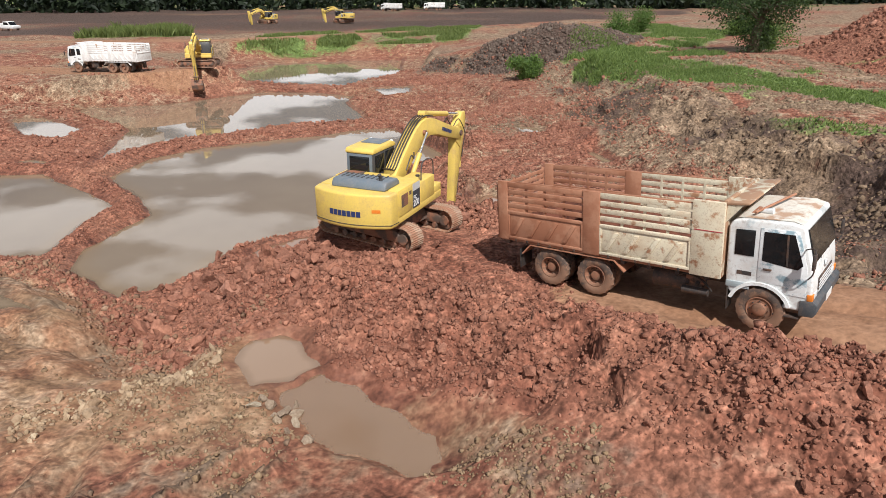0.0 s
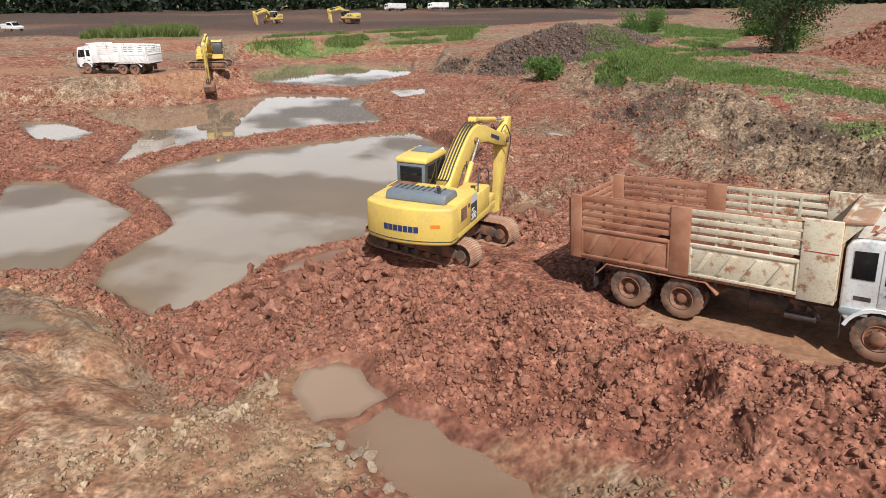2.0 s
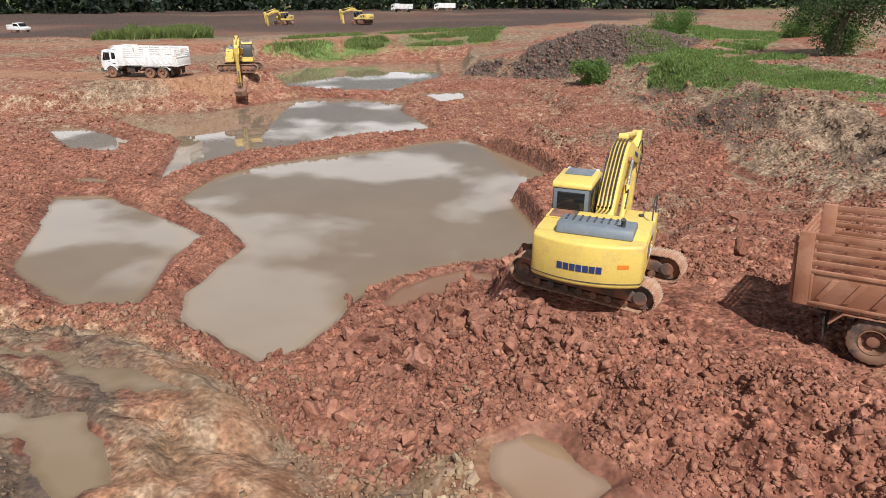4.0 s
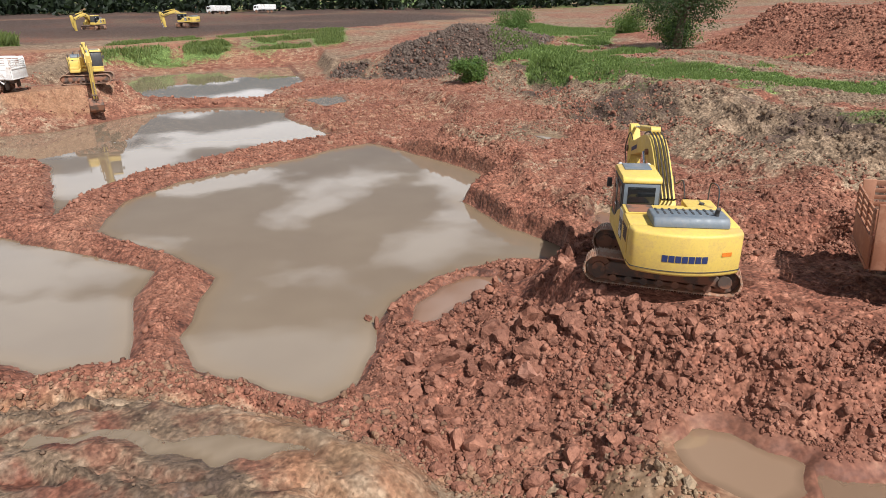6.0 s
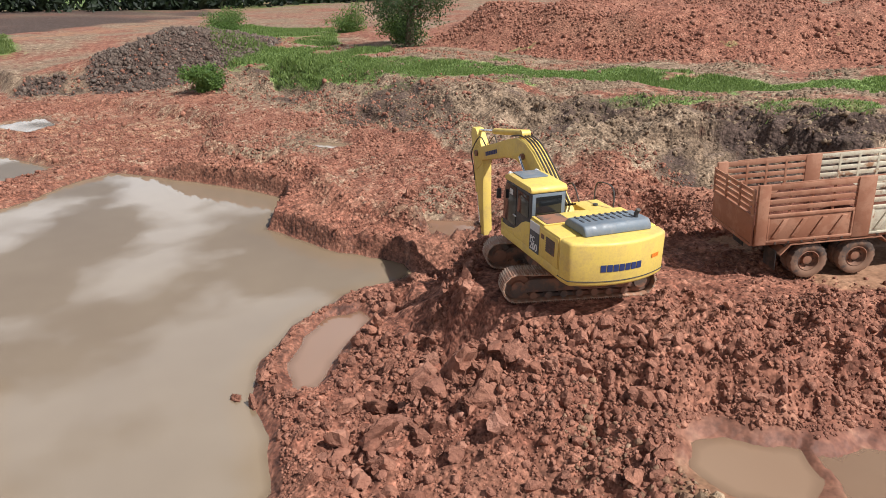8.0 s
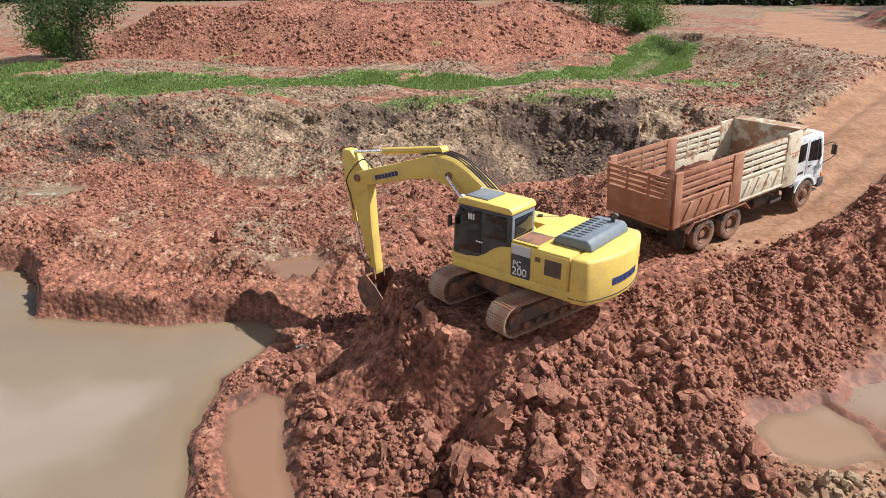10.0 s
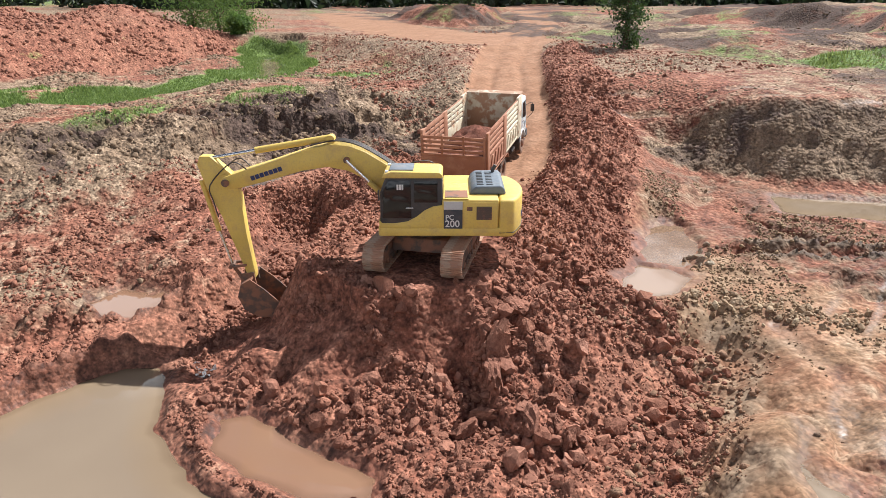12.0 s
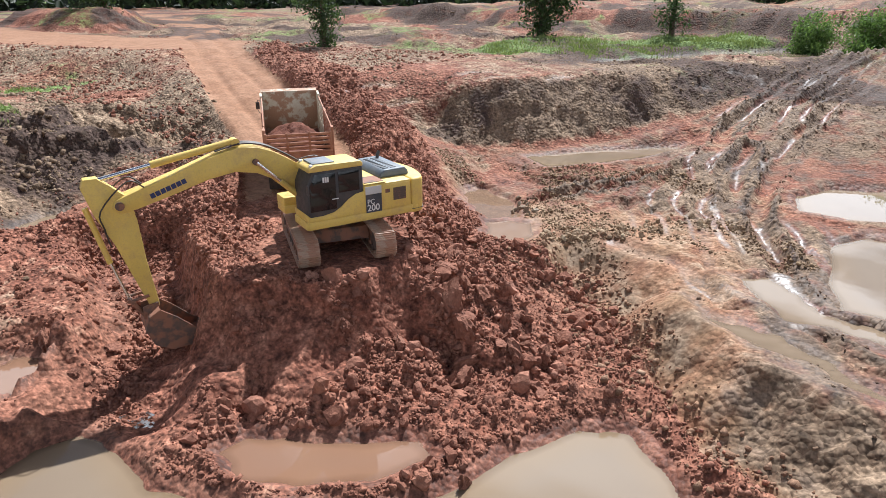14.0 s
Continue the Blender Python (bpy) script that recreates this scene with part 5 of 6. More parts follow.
    for k in range(5):
        y = -0.46 + 0.23 * k
        part("tooth", prism([on_arm(*q) for q in ((4.06, -0.94), (4.18, -0.94), (4.03, -1.26), (4.00, -1.24))], y - 0.05, y + 0.05, "y"), DIRTY_STEEL, bucket)
    for y in (-0.22, 0.17):
        part("bucket_ear", prism([on_arm(*q) for q in ((2.84, -0.1), (2.84, 0.3), (3.2, 0.38), (3.2, -0.1))], y, y + 0.05, "y"), DIRTY_STEEL, bucket)
    # hydraulic hoses
    for k in range(4):
        y = -0.15 + 0.1 * k
        part("hose", hose([(-0.1, y, 2.2)] + [spot(on_boom, *q, y) for q in ((0.1, 0.34), (0.6, 0.70), (1.2, 1.06), (1.75, 1.33), (2.2, 1.46), (2.7, 1.46), (3.3, 1.28))], 0.024), RUBBER, root)
    for y in (-0.2, 0.2):
        part("hose", hose([spot(on_boom, 5.1, 0.44, y), spot(on_boom, 5.5, 0.62, y * 1.3), spot(on_arm, 0.0, 0.45, y * 1.3), spot(on_arm, 0.5, 0.5, y), spot(on_arm, 1.0, 0.5, y * 0.8)], 0.02), RUBBER, root)
    part("hose", hose([(0.3, -0.5, 2.1), (0.7, -0.5, 2.5), (1.1, -0.4, 2.3), (1.2, -0.36, 2.5)], 0.022), RUBBER, root)
    if marks:
        for k in range(7):
            a = (0.62 - 0.155 * k - 0.07) / 2.62
            part("mark", box(-0.066, 0.066, 0, 0.17, 0, 0.008), BLUE, cw, "", facing(-0.10 - 2.622 * math.cos(a), 2.622 * math.sin(a), 1.40, (-math.sin(a), -math.cos(a), 0), (0, 0, 1)))
        a = -0.92 / 2.62
        part("warning_sign", box(-0.13, 0.13, 0, 0.10, 0, 0.006), ORANGE, cw, "small yellow warning label", facing(-0.10 - 2.622 * math.cos(a), 2.622 * math.sin(a), 1.55, (-math.sin(a), -math.cos(a), 0), (0, 0, 1)))
    return root


EXCAVATOR = excavator(pose(-1.4, 20.7, 2.72), 66, -36, "yellow crawler excavator with dark cab digging on red earth")

# ---- dump truck ----
def tyre_mesh(width, r, rim_r):
    """A tyre turned about y, with blocky tread."""
    b = bmesh.new()
    prof = [(-width / 2 * 0.8, rim_r), (-width / 2, rim_r + 0.05), (-width / 2, r - 0.09), (-width / 2 * 0.86, r - 0.02), (-width / 2 * 0.3, r), (width / 2 * 0.3, r), (width / 2 * 0.86, r - 0.02),
            (width / 2, r - 0.09), (width / 2, rim_r + 0.05), (width / 2 * 0.8, rim_r)]
    n, rings = 40, []
    for k in range(n):
        a = 2 * math.pi * k / n
        rings.append([b.verts.new(((q - (0.022 if k % 2 and q > r - 0.05 else 0)) * math.cos(a), y, (q - (0.022 if k % 2 and q > r - 0.05 else 0)) * math.sin(a))) for y, q in prof])
    for k in range(n):
        p, q = rings[k], rings[(k + 1) % n]
        for i in range(len(prof) - 1):
            b.faces.new((p[i], p[i + 1], q[i + 1], q[i]))
    return b


def disc(profile, sides=28):
    """A round solid turned about y from (y, radius) steps."""
    b = bmesh.new()
    rings = [[b.verts.new((r * math.cos(2 * math.pi * k / sides), y, r * math.sin(2 * math.pi * k / sides))) for k in range(sides)] for y, r in profile]
    for p, q in zip(rings, rings[1:]):
        for k in range(sides):
            b.faces.new((p[k], p[(k + 1) % sides], q[(k + 1) % sides], q[k]))
    b.faces.new(rings[0]); b.faces.new(rings[-1][::-1])
    return b


def wheel(parent, x, y, out, front, tyre_mat=TYRE, rim_mat=RIM):
    """One road wheel; out is +1 or -1, the side that shows."""
    w = new("wheel"); w.parent = parent
    w.matrix_local = Matrix.Translation((x, y, 0.52)) @ Matrix.Rotation(0.0 if out > 0 else math.pi, 4, "Z")
    part("tyre", tyre_mesh(0.27, 0.52, 0.29), tyre_mat, w, "dusty treaded tyre")
    if front:
        part("rim", disc([(-0.12, 0.29), (0.10, 0.29), (0.12, 0.27), (0.09, 0.24), (0.10, 0.16), (0.16, 0.14), (0.18, 0.11), (0.19, 0.04)]), rim_mat, w)
    else:
        part("rim", disc([(-0.12, 0.29), (0.11, 0.29), (0.12, 0.27), (0.02, 0.24), (-0.04, 0.17), (-0.03, 0.13), (0.06, 0.12), (0.07, 0.05)]), rim_mat, w)
    for k in range(8):
        a = 2 * math.pi * k / 8
        q = 0.19
        part("wheel_nut", rod((q * math.cos(a), 0.085 if front else -0.02, q * math.sin(a)), (q * math.cos(a), 0.125 if front else 0.02, q * math.sin(a)), 0.016, 6), DARK_STEEL, w)
    return w


def side_wall(parent, s, rear_mat, front_mat, post_mat):
    """One side of the bed: posts, ribbed lower panels and the slats above."""
    y0, y1 = sorted((s * 1.17, s * 1.23))
    out = sorted((s * 1.23, s * 1.255))
    rows = [(-1.58, -1.28, rear_mat), (1.0, 1.46, post_mat), (3.72, 4.42, front_mat)]
    for k, (a, b, mt) in enumerate(rows):
        part("post_panel", box(a, b, *sorted((s * 1.16, s * 1.26)), 1.14 if k < 2 else 1.10, 2.78 if k < 2 else 2.86, 0.012), mt, parent)
    for a, b, mt in ((-1.28, 1.0, rear_mat), (1.46, 3.72, front_mat)):
        lower = part("lower_panel", box(a, b, y0, y1, 1.20, 1.96, 0.008), mt, parent)
        for z0, z1 in ((1.18, 1.25), (1.88, 1.96)):
            part("rail", box(a, b, *out, z0, z1, 0.008), mt, lower)
        for u in (a, b - 0.05):
            part("rail", box(u, u + 0.05, *out, 1.25, 1.88, 0.008), mt, lower)
        n = 4
        step = (b - a - 0.2) / n
        for k in range(n):
            u = a + 0.12 + k * step
            o = 0.13
            part("pressed_rib", prism([(u, 1.32), (u + o, 1.32), (u + step * 0.55 + o, 1.80), (u + step * 0.55, 1.80)], *sorted((s * 1.225, s * 1.275)), "y", 0.012), mt, lower)
        for k in range(4):
            z = 2.05 + 0.19 * k
            part("slat", box(a, b, y0, y1, z, z + 0.12 if k < 3 else z + 0.14, 0.008), mt, parent)
        for k in range(1, 4):
            u = a + (b - a) * k / 4
            part("stake", box(u - 0.03, u + 0.03, *sorted((s * 1.165, s * 1.20)), 1.96, 2.70), mt, parent)
        for k in range(6):
            u = a + 0.25 + (b - a - 0.5) * k / 5
            part("hinge", box(u - 0.03, u + 0.03, *out, 1.12, 1.20, 0.006), DARK_STEEL, parent)


SILL = paint("sill_grey", (0.34, 0.40, 0.42), (0.40, 0.27, 0.18), 0.5, 0.45)


def dump_truck(m, label, rear=RUST, front=CREAM, post=None, cab_mat=CAB_WHITE, door_mat=CAB_PATCH, tail=RUST, rim_mat=RIM, roof_mat=None, guard_mat=None):
    root = tagged(new("dump_truck"), label, "truck")
    root.matrix_world = m
    post, guard = post or rear, guard_mat or front
    for y in (-0.46, 0.34):
        part("chassis_rail", box(-1.2, 6.1, y, y + 0.12, 0.72, 0.98, 0.01), DARK_STEEL, root)
    for x in (-1.2, 2.6):
        part("chassis_cross", box(x, x + 0.12, -0.34, 0.34, 0.75, 0.95), DARK_STEEL, root)
    for x in (0.0, 1.3, 5.25):
        part("axle", rod((x, -0.9, 0.52), (x, 0.9, 0.52), 0.09, 12, rod((x, -0.18, 0.52), (x, 0.18, 0.52), 0.24 if x < 5 else 0.1, 14)), DARK_STEEL, root)
    for s in (1, -1):
        for x in (0.0, 1.3):
            wheel(root, x, s * 1.05, s, False, rim_mat=rim_mat); wheel(root, x, s * 0.74, s, False, rim_mat=rim_mat)
        wheel(root, 5.25, s * 1.03, s, True, rim_mat=rim_mat)
        part("mudguard", prism([(-0.86, 0.80), (-0.60, 1.08), (1.86, 1.08), (2.14, 0.82), (2.12, 0.80), (1.85, 1.055), (-0.58, 1.055), (-0.83, 0.78)], *sorted((s * 0.62, s * 1.24)), "y"), rear, root)
        part("mud_flap", box(-0.95, -0.93, *sorted((s * 0.6, s * 1.2)), 0.35, 0.9, 0.004), RUBBER, root)
        part("mud_flap", box(4.55, 4.57, *sorted((s * 0.8, s * 1.18)), 0.38, 0.95, 0.004), RUBBER, root)
    # running gear seen under the bed
    part("fuel_tank", rod((2.75, -0.72, 0.72), (3.55, -0.72, 0.72), 0.26, 18), DARK_STEEL, root)
    part("air_tank", rod((3.5, -0.98, 0.60), (4.1, -0.98, 0.60), 0.09, 14), DARK_STEEL, root, "grimy air cylinder")
    pump = part("pump", box(3.55, 3.95, -0.95, -0.6, 0.62, 1.0, 0.04), DIRTY_STEEL, root)
    for k in range(4):
        part("fitting", rod((3.6 + 0.12 * k, -1.0, 0.75 + 0.05 * (k % 2)), (3.6 + 0.12 * k, -0.78, 0.95), 0.05, 10), DIRTY_STEEL if k % 2 else DARK_STEEL, pump)
    part("hose", hose([(3.3, -0.9, 0.85), (3.6, -1.05, 1.02), (3.95, -1.0, 0.9), (4.15, -0.9, 0.62)], 0.025), RUBBER, root)
    part("battery_box", box(2.9, 3.7, 0.5, 1.05, 0.5, 0.98, 0.03), DARK_STEEL, root)
    part("hoist", rod((1.9, 0, 0.85), (3.9, 0, 1.12), 0.10, 14), DARK_STEEL, root)
    # bed
    bed = part("bed", box(-1.58, 4.42, -1.20, 1.20, 1.10, 1.22, 0.01), rear, root, "steel dump bed with slatted sides")
    for k in range(9):
        part("cross_member", box(-1.4 + 0.68 * k, -1.3 + 0.68 * k, -1.15, 1.15, 0.99, 1.10), DARK_STEEL, bed)
    for s in (1, -1):
        side_wall(bed, s, rear, front, post)
    part("head_board", box(4.36, 4.44, -1.18, 1.18, 1.15, 2.90, 0.012), guard, bed)
    part("cab_guard", prism([(4.38, 2.86), (4.44, 2.81), (4.88, 2.85), (4.91, 2.88), (4.88, 2.905)], -1.2, 1.2, "y", 0.008), guard, bed)
    for s in (1, -1):
        part("guard_gusset", prism([(4.42, 2.4), (4.44, 2.82), (4.80, 2.84), (4.74, 2.80)], *sorted((s * 1.14, s * 1.18)), "y"), front, bed)
    part("red_stripe", box(3.78, 4.40, -1.266, -1.262, 2.18, 2.20, 0), RED_LINE, bed)
    gate = part("tailgate", box(-1.66, -1.60, -1.18, 1.18, 1.12, 1.98, 0.01), tail, bed)
    for k in range(4):
        part("slat", box(-1.65, -1.61, -1.18, 1.18, 2.04 + 0.16 * k, 2.14 + 0.16 * k, 0.006), tail, gate)
    for y in (-1.18, -0.42, 0.38, 1.12):
        part("stake", box(-1.67, -1.62, y, y + 0.08, 1.98, 2.66, 0.006), tail, gate)
    for z in (1.12, 1.9):
        part("rail", box(-1.69, -1.65, -1.18, 1.18, z, z + 0.08, 0.006), tail, gate)
    for y in (-1.215, 1.175):
        part("top_rail", box(-1.0, 4.4, y, y + 0.04, 2.74, 2.79, 0.006), rear, bed)
    # cab
    arch = [(5.25 + 0.66 * math.cos(a), 0.52 + 0.66 * math.sin(a)) for a in np.linspace(0.42, 2.75, 9)]
    shape = [(4.48, 0.98), (4.47, 2.54), (4.55, 2.68), (4.75, 2.74), (5.78, 2.77), (6.04, 2.70), (6.25, 1.82), (6.30, 1.45), (6.32, 0.88), (6.22, 0.66), (5.55, 0.66)] + arch
    cab = part("cab", prism(shape, -1.19, 1.19, "y", 0.05, seg=3), cab_mat, root, "worn white tilt cab")
    cab.matrix_local = Matrix.Translation((0.24, 0, 0.06)) @ Matrix.Diagonal((0.95, 0.955, 0.90, 1))
    part("roof_skin", prism([(4.58, 2.72), (4.72, 2.765), (5.78, 2.80), (5.98, 2.73), (5.78, 2.785), (4.72, 2.75)], -1.08, 1.08, "y"), roof_mat or cab_mat, cab)
    for s in (1, -1):
        lo, hi = sorted((s * 1.185, s * 1.205))
        door = part("door", prism([(5.16, 1.24), (5.16, 2.58), (5.94, 2.60), (6.17, 1.75), (6.20, 1.02), (5.58, 1.02), (5.8, 1.22)], lo, hi, "y", 0.012), door_mat, cab, "white door patched with blue-grey paint")
        lo, hi = sorted((s * 1.203, s * 1.212))
        part("side_window", prism([(5.24, 1.78), (5.24, 2.50), (5.86, 2.51), (6.08, 1.80), (5.98, 1.68), (5.80, 1.70)], lo, hi, "y"), GLASS, door, "dark side window")
        part("window_post", prism([(5.74, 1.74), (5.78, 1.74), (5.75, 2.49), (5.71, 2.49)], *sorted((s * 1.21, s * 1.222)), "y"), DARK_STEEL, door)
        part("door_handle", box(5.28, 5.46, *sorted((s * 1.2, s * 1.235)), 1.55, 1.60, 0.01), DARK_STEEL, door)
        part("quarter_window", prism([(4.64, 1.84), (4.64, 2.48), (5.06, 2.50), (5.06, 1.84)], *sorted((s * 1.19, s * 1.205)), "y", 0.006), GLASS, cab, "dark quarter window")
        part("sill", box(4.50, 5.02, *sorted((s * 1.17, s * 1.215)), 0.98, 1.14, 0.012), SILL, cab, "scuffed blue-grey sill")
        part("mark", box(4.72, 5.04, *sorted((s * 1.19, s * 1.196)), 1.34, 1.44), DARK_STEEL, cab)
        part("arch_trim", prism([(5.25 + 0.70 * math.cos(a), 0.52 + 0.70 * math.sin(a)) for a in np.linspace(0.3, 2.85, 11)] + [(5.25 + 0.62 * math.cos(a), 0.52 + 0.62 * math.sin(a)) for a in np.linspace(2.85, 0.3, 11)],
                                *sorted((s * 1.10, s * 1.24)), "y"), cab_mat, cab)
        part("mirror_arm", hose([(6.10, s * 1.19, 2.2), (6.32, s * 1.45, 2.3), (6.34, s * 1.48, 1.8), (6.20, s * 1.2, 1.5)], 0.015), DARK_STEEL, cab)
        part("mirror", box(6.30, 6.36, *sorted((s * 1.38, s * 1.56)), 1.85, 2.22, 0.02), DARK_STEEL, cab)
        part("headlight", box(6.30, 6.335, *sorted((s * 0.72, s * 1.02)), 0.95, 1.10, 0.01), CLEAR, cab, "headlight")
        part("turn_lamp", box(6.22, 6.34, *sorted((s * 1.06, s * 1.21)), 0.96, 1.12, 0.01), ORANGE, cab, "orange turn lamp")
        part("step", box(5.55, 6.10, *sorted((s * 0.95, s * 1.2)), 0.45, 0.5, 0.01), DARK_STEEL, cab)
    part("windscreen", prism([(6.262, 1.84), (6.282, 1.85), (6.09, 2.64), (6.07, 2.63)], -1.05, 1.05, "y"), GLASS, cab, "dark curved windscreen")
    for y in (-0.5, 0.3):
        part("wiper", rod((6.28, y, 1.82), (6.18, y + 0.4, 2.2), 0.012, 6), DARK_STEEL, cab)
    grille = part("grille", box(6.305, 6.33, -0.66, 0.66, 0.98, 1.38, 0.01), DARK_STEEL, cab)
    for k in range(4):
        part("slat", box(6.325, 6.345, -0.64, 0.64, 1.02 + 0.09 * k, 1.05 + 0.09 * k), CLEAR, grille)
    part("badge", rod((6.30, -0.02, 1.55), (6.335, -0.02, 1.55), 0.09, 16), CLEAR, cab, "round maker's badge")
    part("bumper", prism([(6.02, 0.56), (6.30, 0.58), (6.36, 0.68), (6.36, 0.86), (6.28, 0.93), (6.02, 0.91)], -1.17, 1.17, "y", 0.02), BUMPER, root, "dark grey bumper")
    part("number_plate", box(6.362, 6.372, -0.26, 0.26, 0.66, 0.82), WHITE, root, "blank plate")
    part("roof_pole", rod((4.95, -0.95, 2.86), (5.35, 0.85, 2.92), 0.03, 8), rear, cab)
    part("roof_horn", rod((4.9, -0.6, 2.80), (5.25, -0.62, 2.84), 0.03, 10, None, 0.09), CLEAR, cab)
    part("roof_rust", box(4.80, 4.9, -0.7, -0.1, 2.745, 2.775, 0.008), rear, cab)
    return root


TRUCK = dump_truck(pose(3.98, 16.92, 2.83, 0, -4.5, -40.8), "worn white and rust-red ten-wheel dump truck with slatted bed", front=CREAM, roof_mat=ROOF_RUST, guard_mat=wear("rusty_guard", (0.34, 0.20, 0.12), (0.56, 0.52, 0.40), 1.9, 0.56, 0.7))


def heap(name, label, x0, x1, y0, y1, tall, m, mat, seed):
    """Loose earth tipped in a bed."""
    xs, ys = np.linspace(x0, x1, 44), np.linspace(y0, y1, 26)
    gx, gy = np.meshgrid(xs, ys)
    u, v = (gx - (x0 + x1) / 2) / (x1 - x0) * 2, (gy - (y0 + y1) / 2) / (y1 - y0) * 2
    z = tall * np.exp(-1.6 * (u ** 2) - 1.1 * v ** 2) * (1 + 0.25 * rough(gx, gy, 0.9, 3, seed)) + 0.17 * lumpy(gx, gy, 0.4, 3, seed)
    z = np.where((np.abs(u) > 0.999) | (np.abs(v) > 0.999), -0.05, z)
    me, _ = sheet(name, xs, ys, z, mat)
    ob = new(name, me)
    ob.matrix_world = m
    return tagged(ob, label, "soil")


LOAD_SOIL = soil("loaded_soil", (0.075, 0.027, 0.017), (0.19, 0.07, 0.044), per_piece=False)
heap("soil_load", "heap of dark red earth in the truck's bed", -1.5, 3.3, -1.14, 1.14, 0.95, TRUCK.matrix_world @ Matrix.Translation((0, 0, 1.24)), LOAD_SOIL, 3)

# ---- machines far off ----
FAR_WHITE = wear("white_bed", (0.74, 0.74, 0.72), (0.45, 0.30, 0.20), 1.4, 0.66, 0.5)
WHITE_TRUCK = dump_truck(pose(-30.4, 68.9, 2.62, 0, 0, 168), "white ten-wheel dump truck waiting on the far bank", rear=FAR_WHITE, front=FAR_WHITE, cab_mat=CAB_WHITE, door_mat=CAB_WHITE, tail=FAR_WHITE)


def ground_at(x, y):
    return float(land([x], [y])[0][0])


for x, y, turn, label in ((-24.6, 72.5, -77, "yellow excavator digging at the edge of a far pond"),
                          (-38.5, 164, -116, "small yellow excavator on the dark field"), (-20, 160, 146, "yellow excavator reaching over the dark field")):
    tagged(copy_thing(EXCAVATOR, pose(x, y, ground_at(x, y), 0, 0, turn)), label)
for x, y, turn, label in ((-12, 252, 150, "white dump truck far off before the woods"), (4, 262, 176, "pale dump truck far off before the woods")):
    tagged(copy_thing(WHITE_TRUCK, pose(x, y, ground_at(x, y), 0, 0, turn)), label)


def pickup(m):
    root = tagged(new("pickup_truck"), "small white pickup truck parked on the dark field", "truck")
    root.matrix_world = m
    part("body", prism([(-2.4, 0.45), (2.35, 0.45), (2.42, 0.95), (1.5, 1.08), (-2.4, 1.08)], -0.85, 0.85, "y", 0.05), WHITE, root)
    cab = part("cab", prism([(-0.6, 1.05), (1.45, 1.05), (0.85, 1.72), (0.7, 1.78), (-0.45, 1.78), (-0.6, 1.7)], -0.78, 0.78, "y", 0.05), WHITE, root)
    for s in (1, -1):
        part("window", prism([(-0.45, 1.14), (1.15, 1.14), (0.74, 1.64), (-0.45, 1.66)], *sorted((s * 0.77, s * 0.79)), "y"), GLASS, cab)
    part("windscreen", prism([(1.46, 1.10), (1.48, 1.12), (0.90, 1.72), (0.87, 1.71)], -0.7, 0.7, "y"), GLASS, cab)
    for y in (-0.86, 0.80):
        part("bed_side", box(-2.4, -0.65, y, y + 0.06, 1.08, 1.4, 0.01), WHITE, root)
    part("tailgate", box(-2.42, -2.36, -0.80, 0.80, 1.08, 1.4, 0.01), WHITE, root)
    for x in (-1.5, 1.5):
        for s in (1, -1):
            w = new("wheel"); w.parent = root
            w.matrix_local = Matrix.Translation((x, s * 0.75, 0.36)) @ Matrix.Rotation(0 if s > 0 else math.pi, 4, "Z")
            part("tyre", tyre_mesh(0.2, 0.36, 0.2), TYRE, w)
            part("rim", disc([(-0.08, 0.2), (0.08, 0.2), (0.06, 0.16), (0.04, 0.05)], 16), RIM, w)
    return root


pickup(pose(-86, 142, ground_at(-86, 142), 0, 0, -25))

# ---- broken rock, clods and plants ----
def ico(level):
    bm = bmesh.new()
    bmesh.ops.create_icosphere(bm, subdivisions=level, radius=1.0)
    v = np.array([p.co for p in bm.verts])
    f = np.array([[p.index for p in q.verts] for q in bm.faces])
    bm.free()
    return v, f


def stone_shape(rng, level):
    """A broken lump: a ball cut by a few planes and pressed; the smallest are crooked six-sided chips."""
    if level == 0:
        v = np.array([(a, b, c) for a in (-1, 1) for b in (-1, 1) for c in (-1, 1)], float) * 0.6
        f = np.array([(0, 1, 3), (0, 3, 2), (4, 6, 7), (4, 7, 5), (0, 4, 5), (0, 5, 1), (2, 3, 7), (2, 7, 6), (0, 2, 6), (0, 6, 4), (1, 5, 7), (1, 7, 3)])
        return (v + 0.15 * rng.randn(8, 3)) * rng.uniform([0.95, 0.75, 0.55], [1.3, 1.1, 0.9]), f
    v, f = ico(level)
    v = v * (1 + 0.16 * rng.randn(len(v), 1))
    for _ in range(6):
        n = rng.randn(3); n /= np.linalg.norm(n)
        over = np.maximum(v @ n - rng.uniform(0.45, 0.8), 0)
        v = v - over[:, None] * n
    return v * rng.uniform([0.8, 0.7, 0.55], [1.25, 1.0, 0.85]), f


def mesh_of(name, co, faces, mat, is_smooth=False):
    me = bpy.data.meshes.new(name)
    k = faces.shape[1]
    me.vertices.add(len(co)); me.vertices.foreach_set("co", np.asarray(co, np.float32).ravel())
    me.loops.add(faces.size); me.loops.foreach_set("vertex_index", faces.astype(np.int32).ravel())
    me.polygons.add(len(faces)); me.polygons.foreach_set("loop_start", np.arange(0, faces.size, k, dtype=np.int32))
    me.update(calc_edges=True)
    me.polygons.foreach_set("use_smooth", np.full(len(faces), is_smooth))
    me.materials.append(mat)
    return me


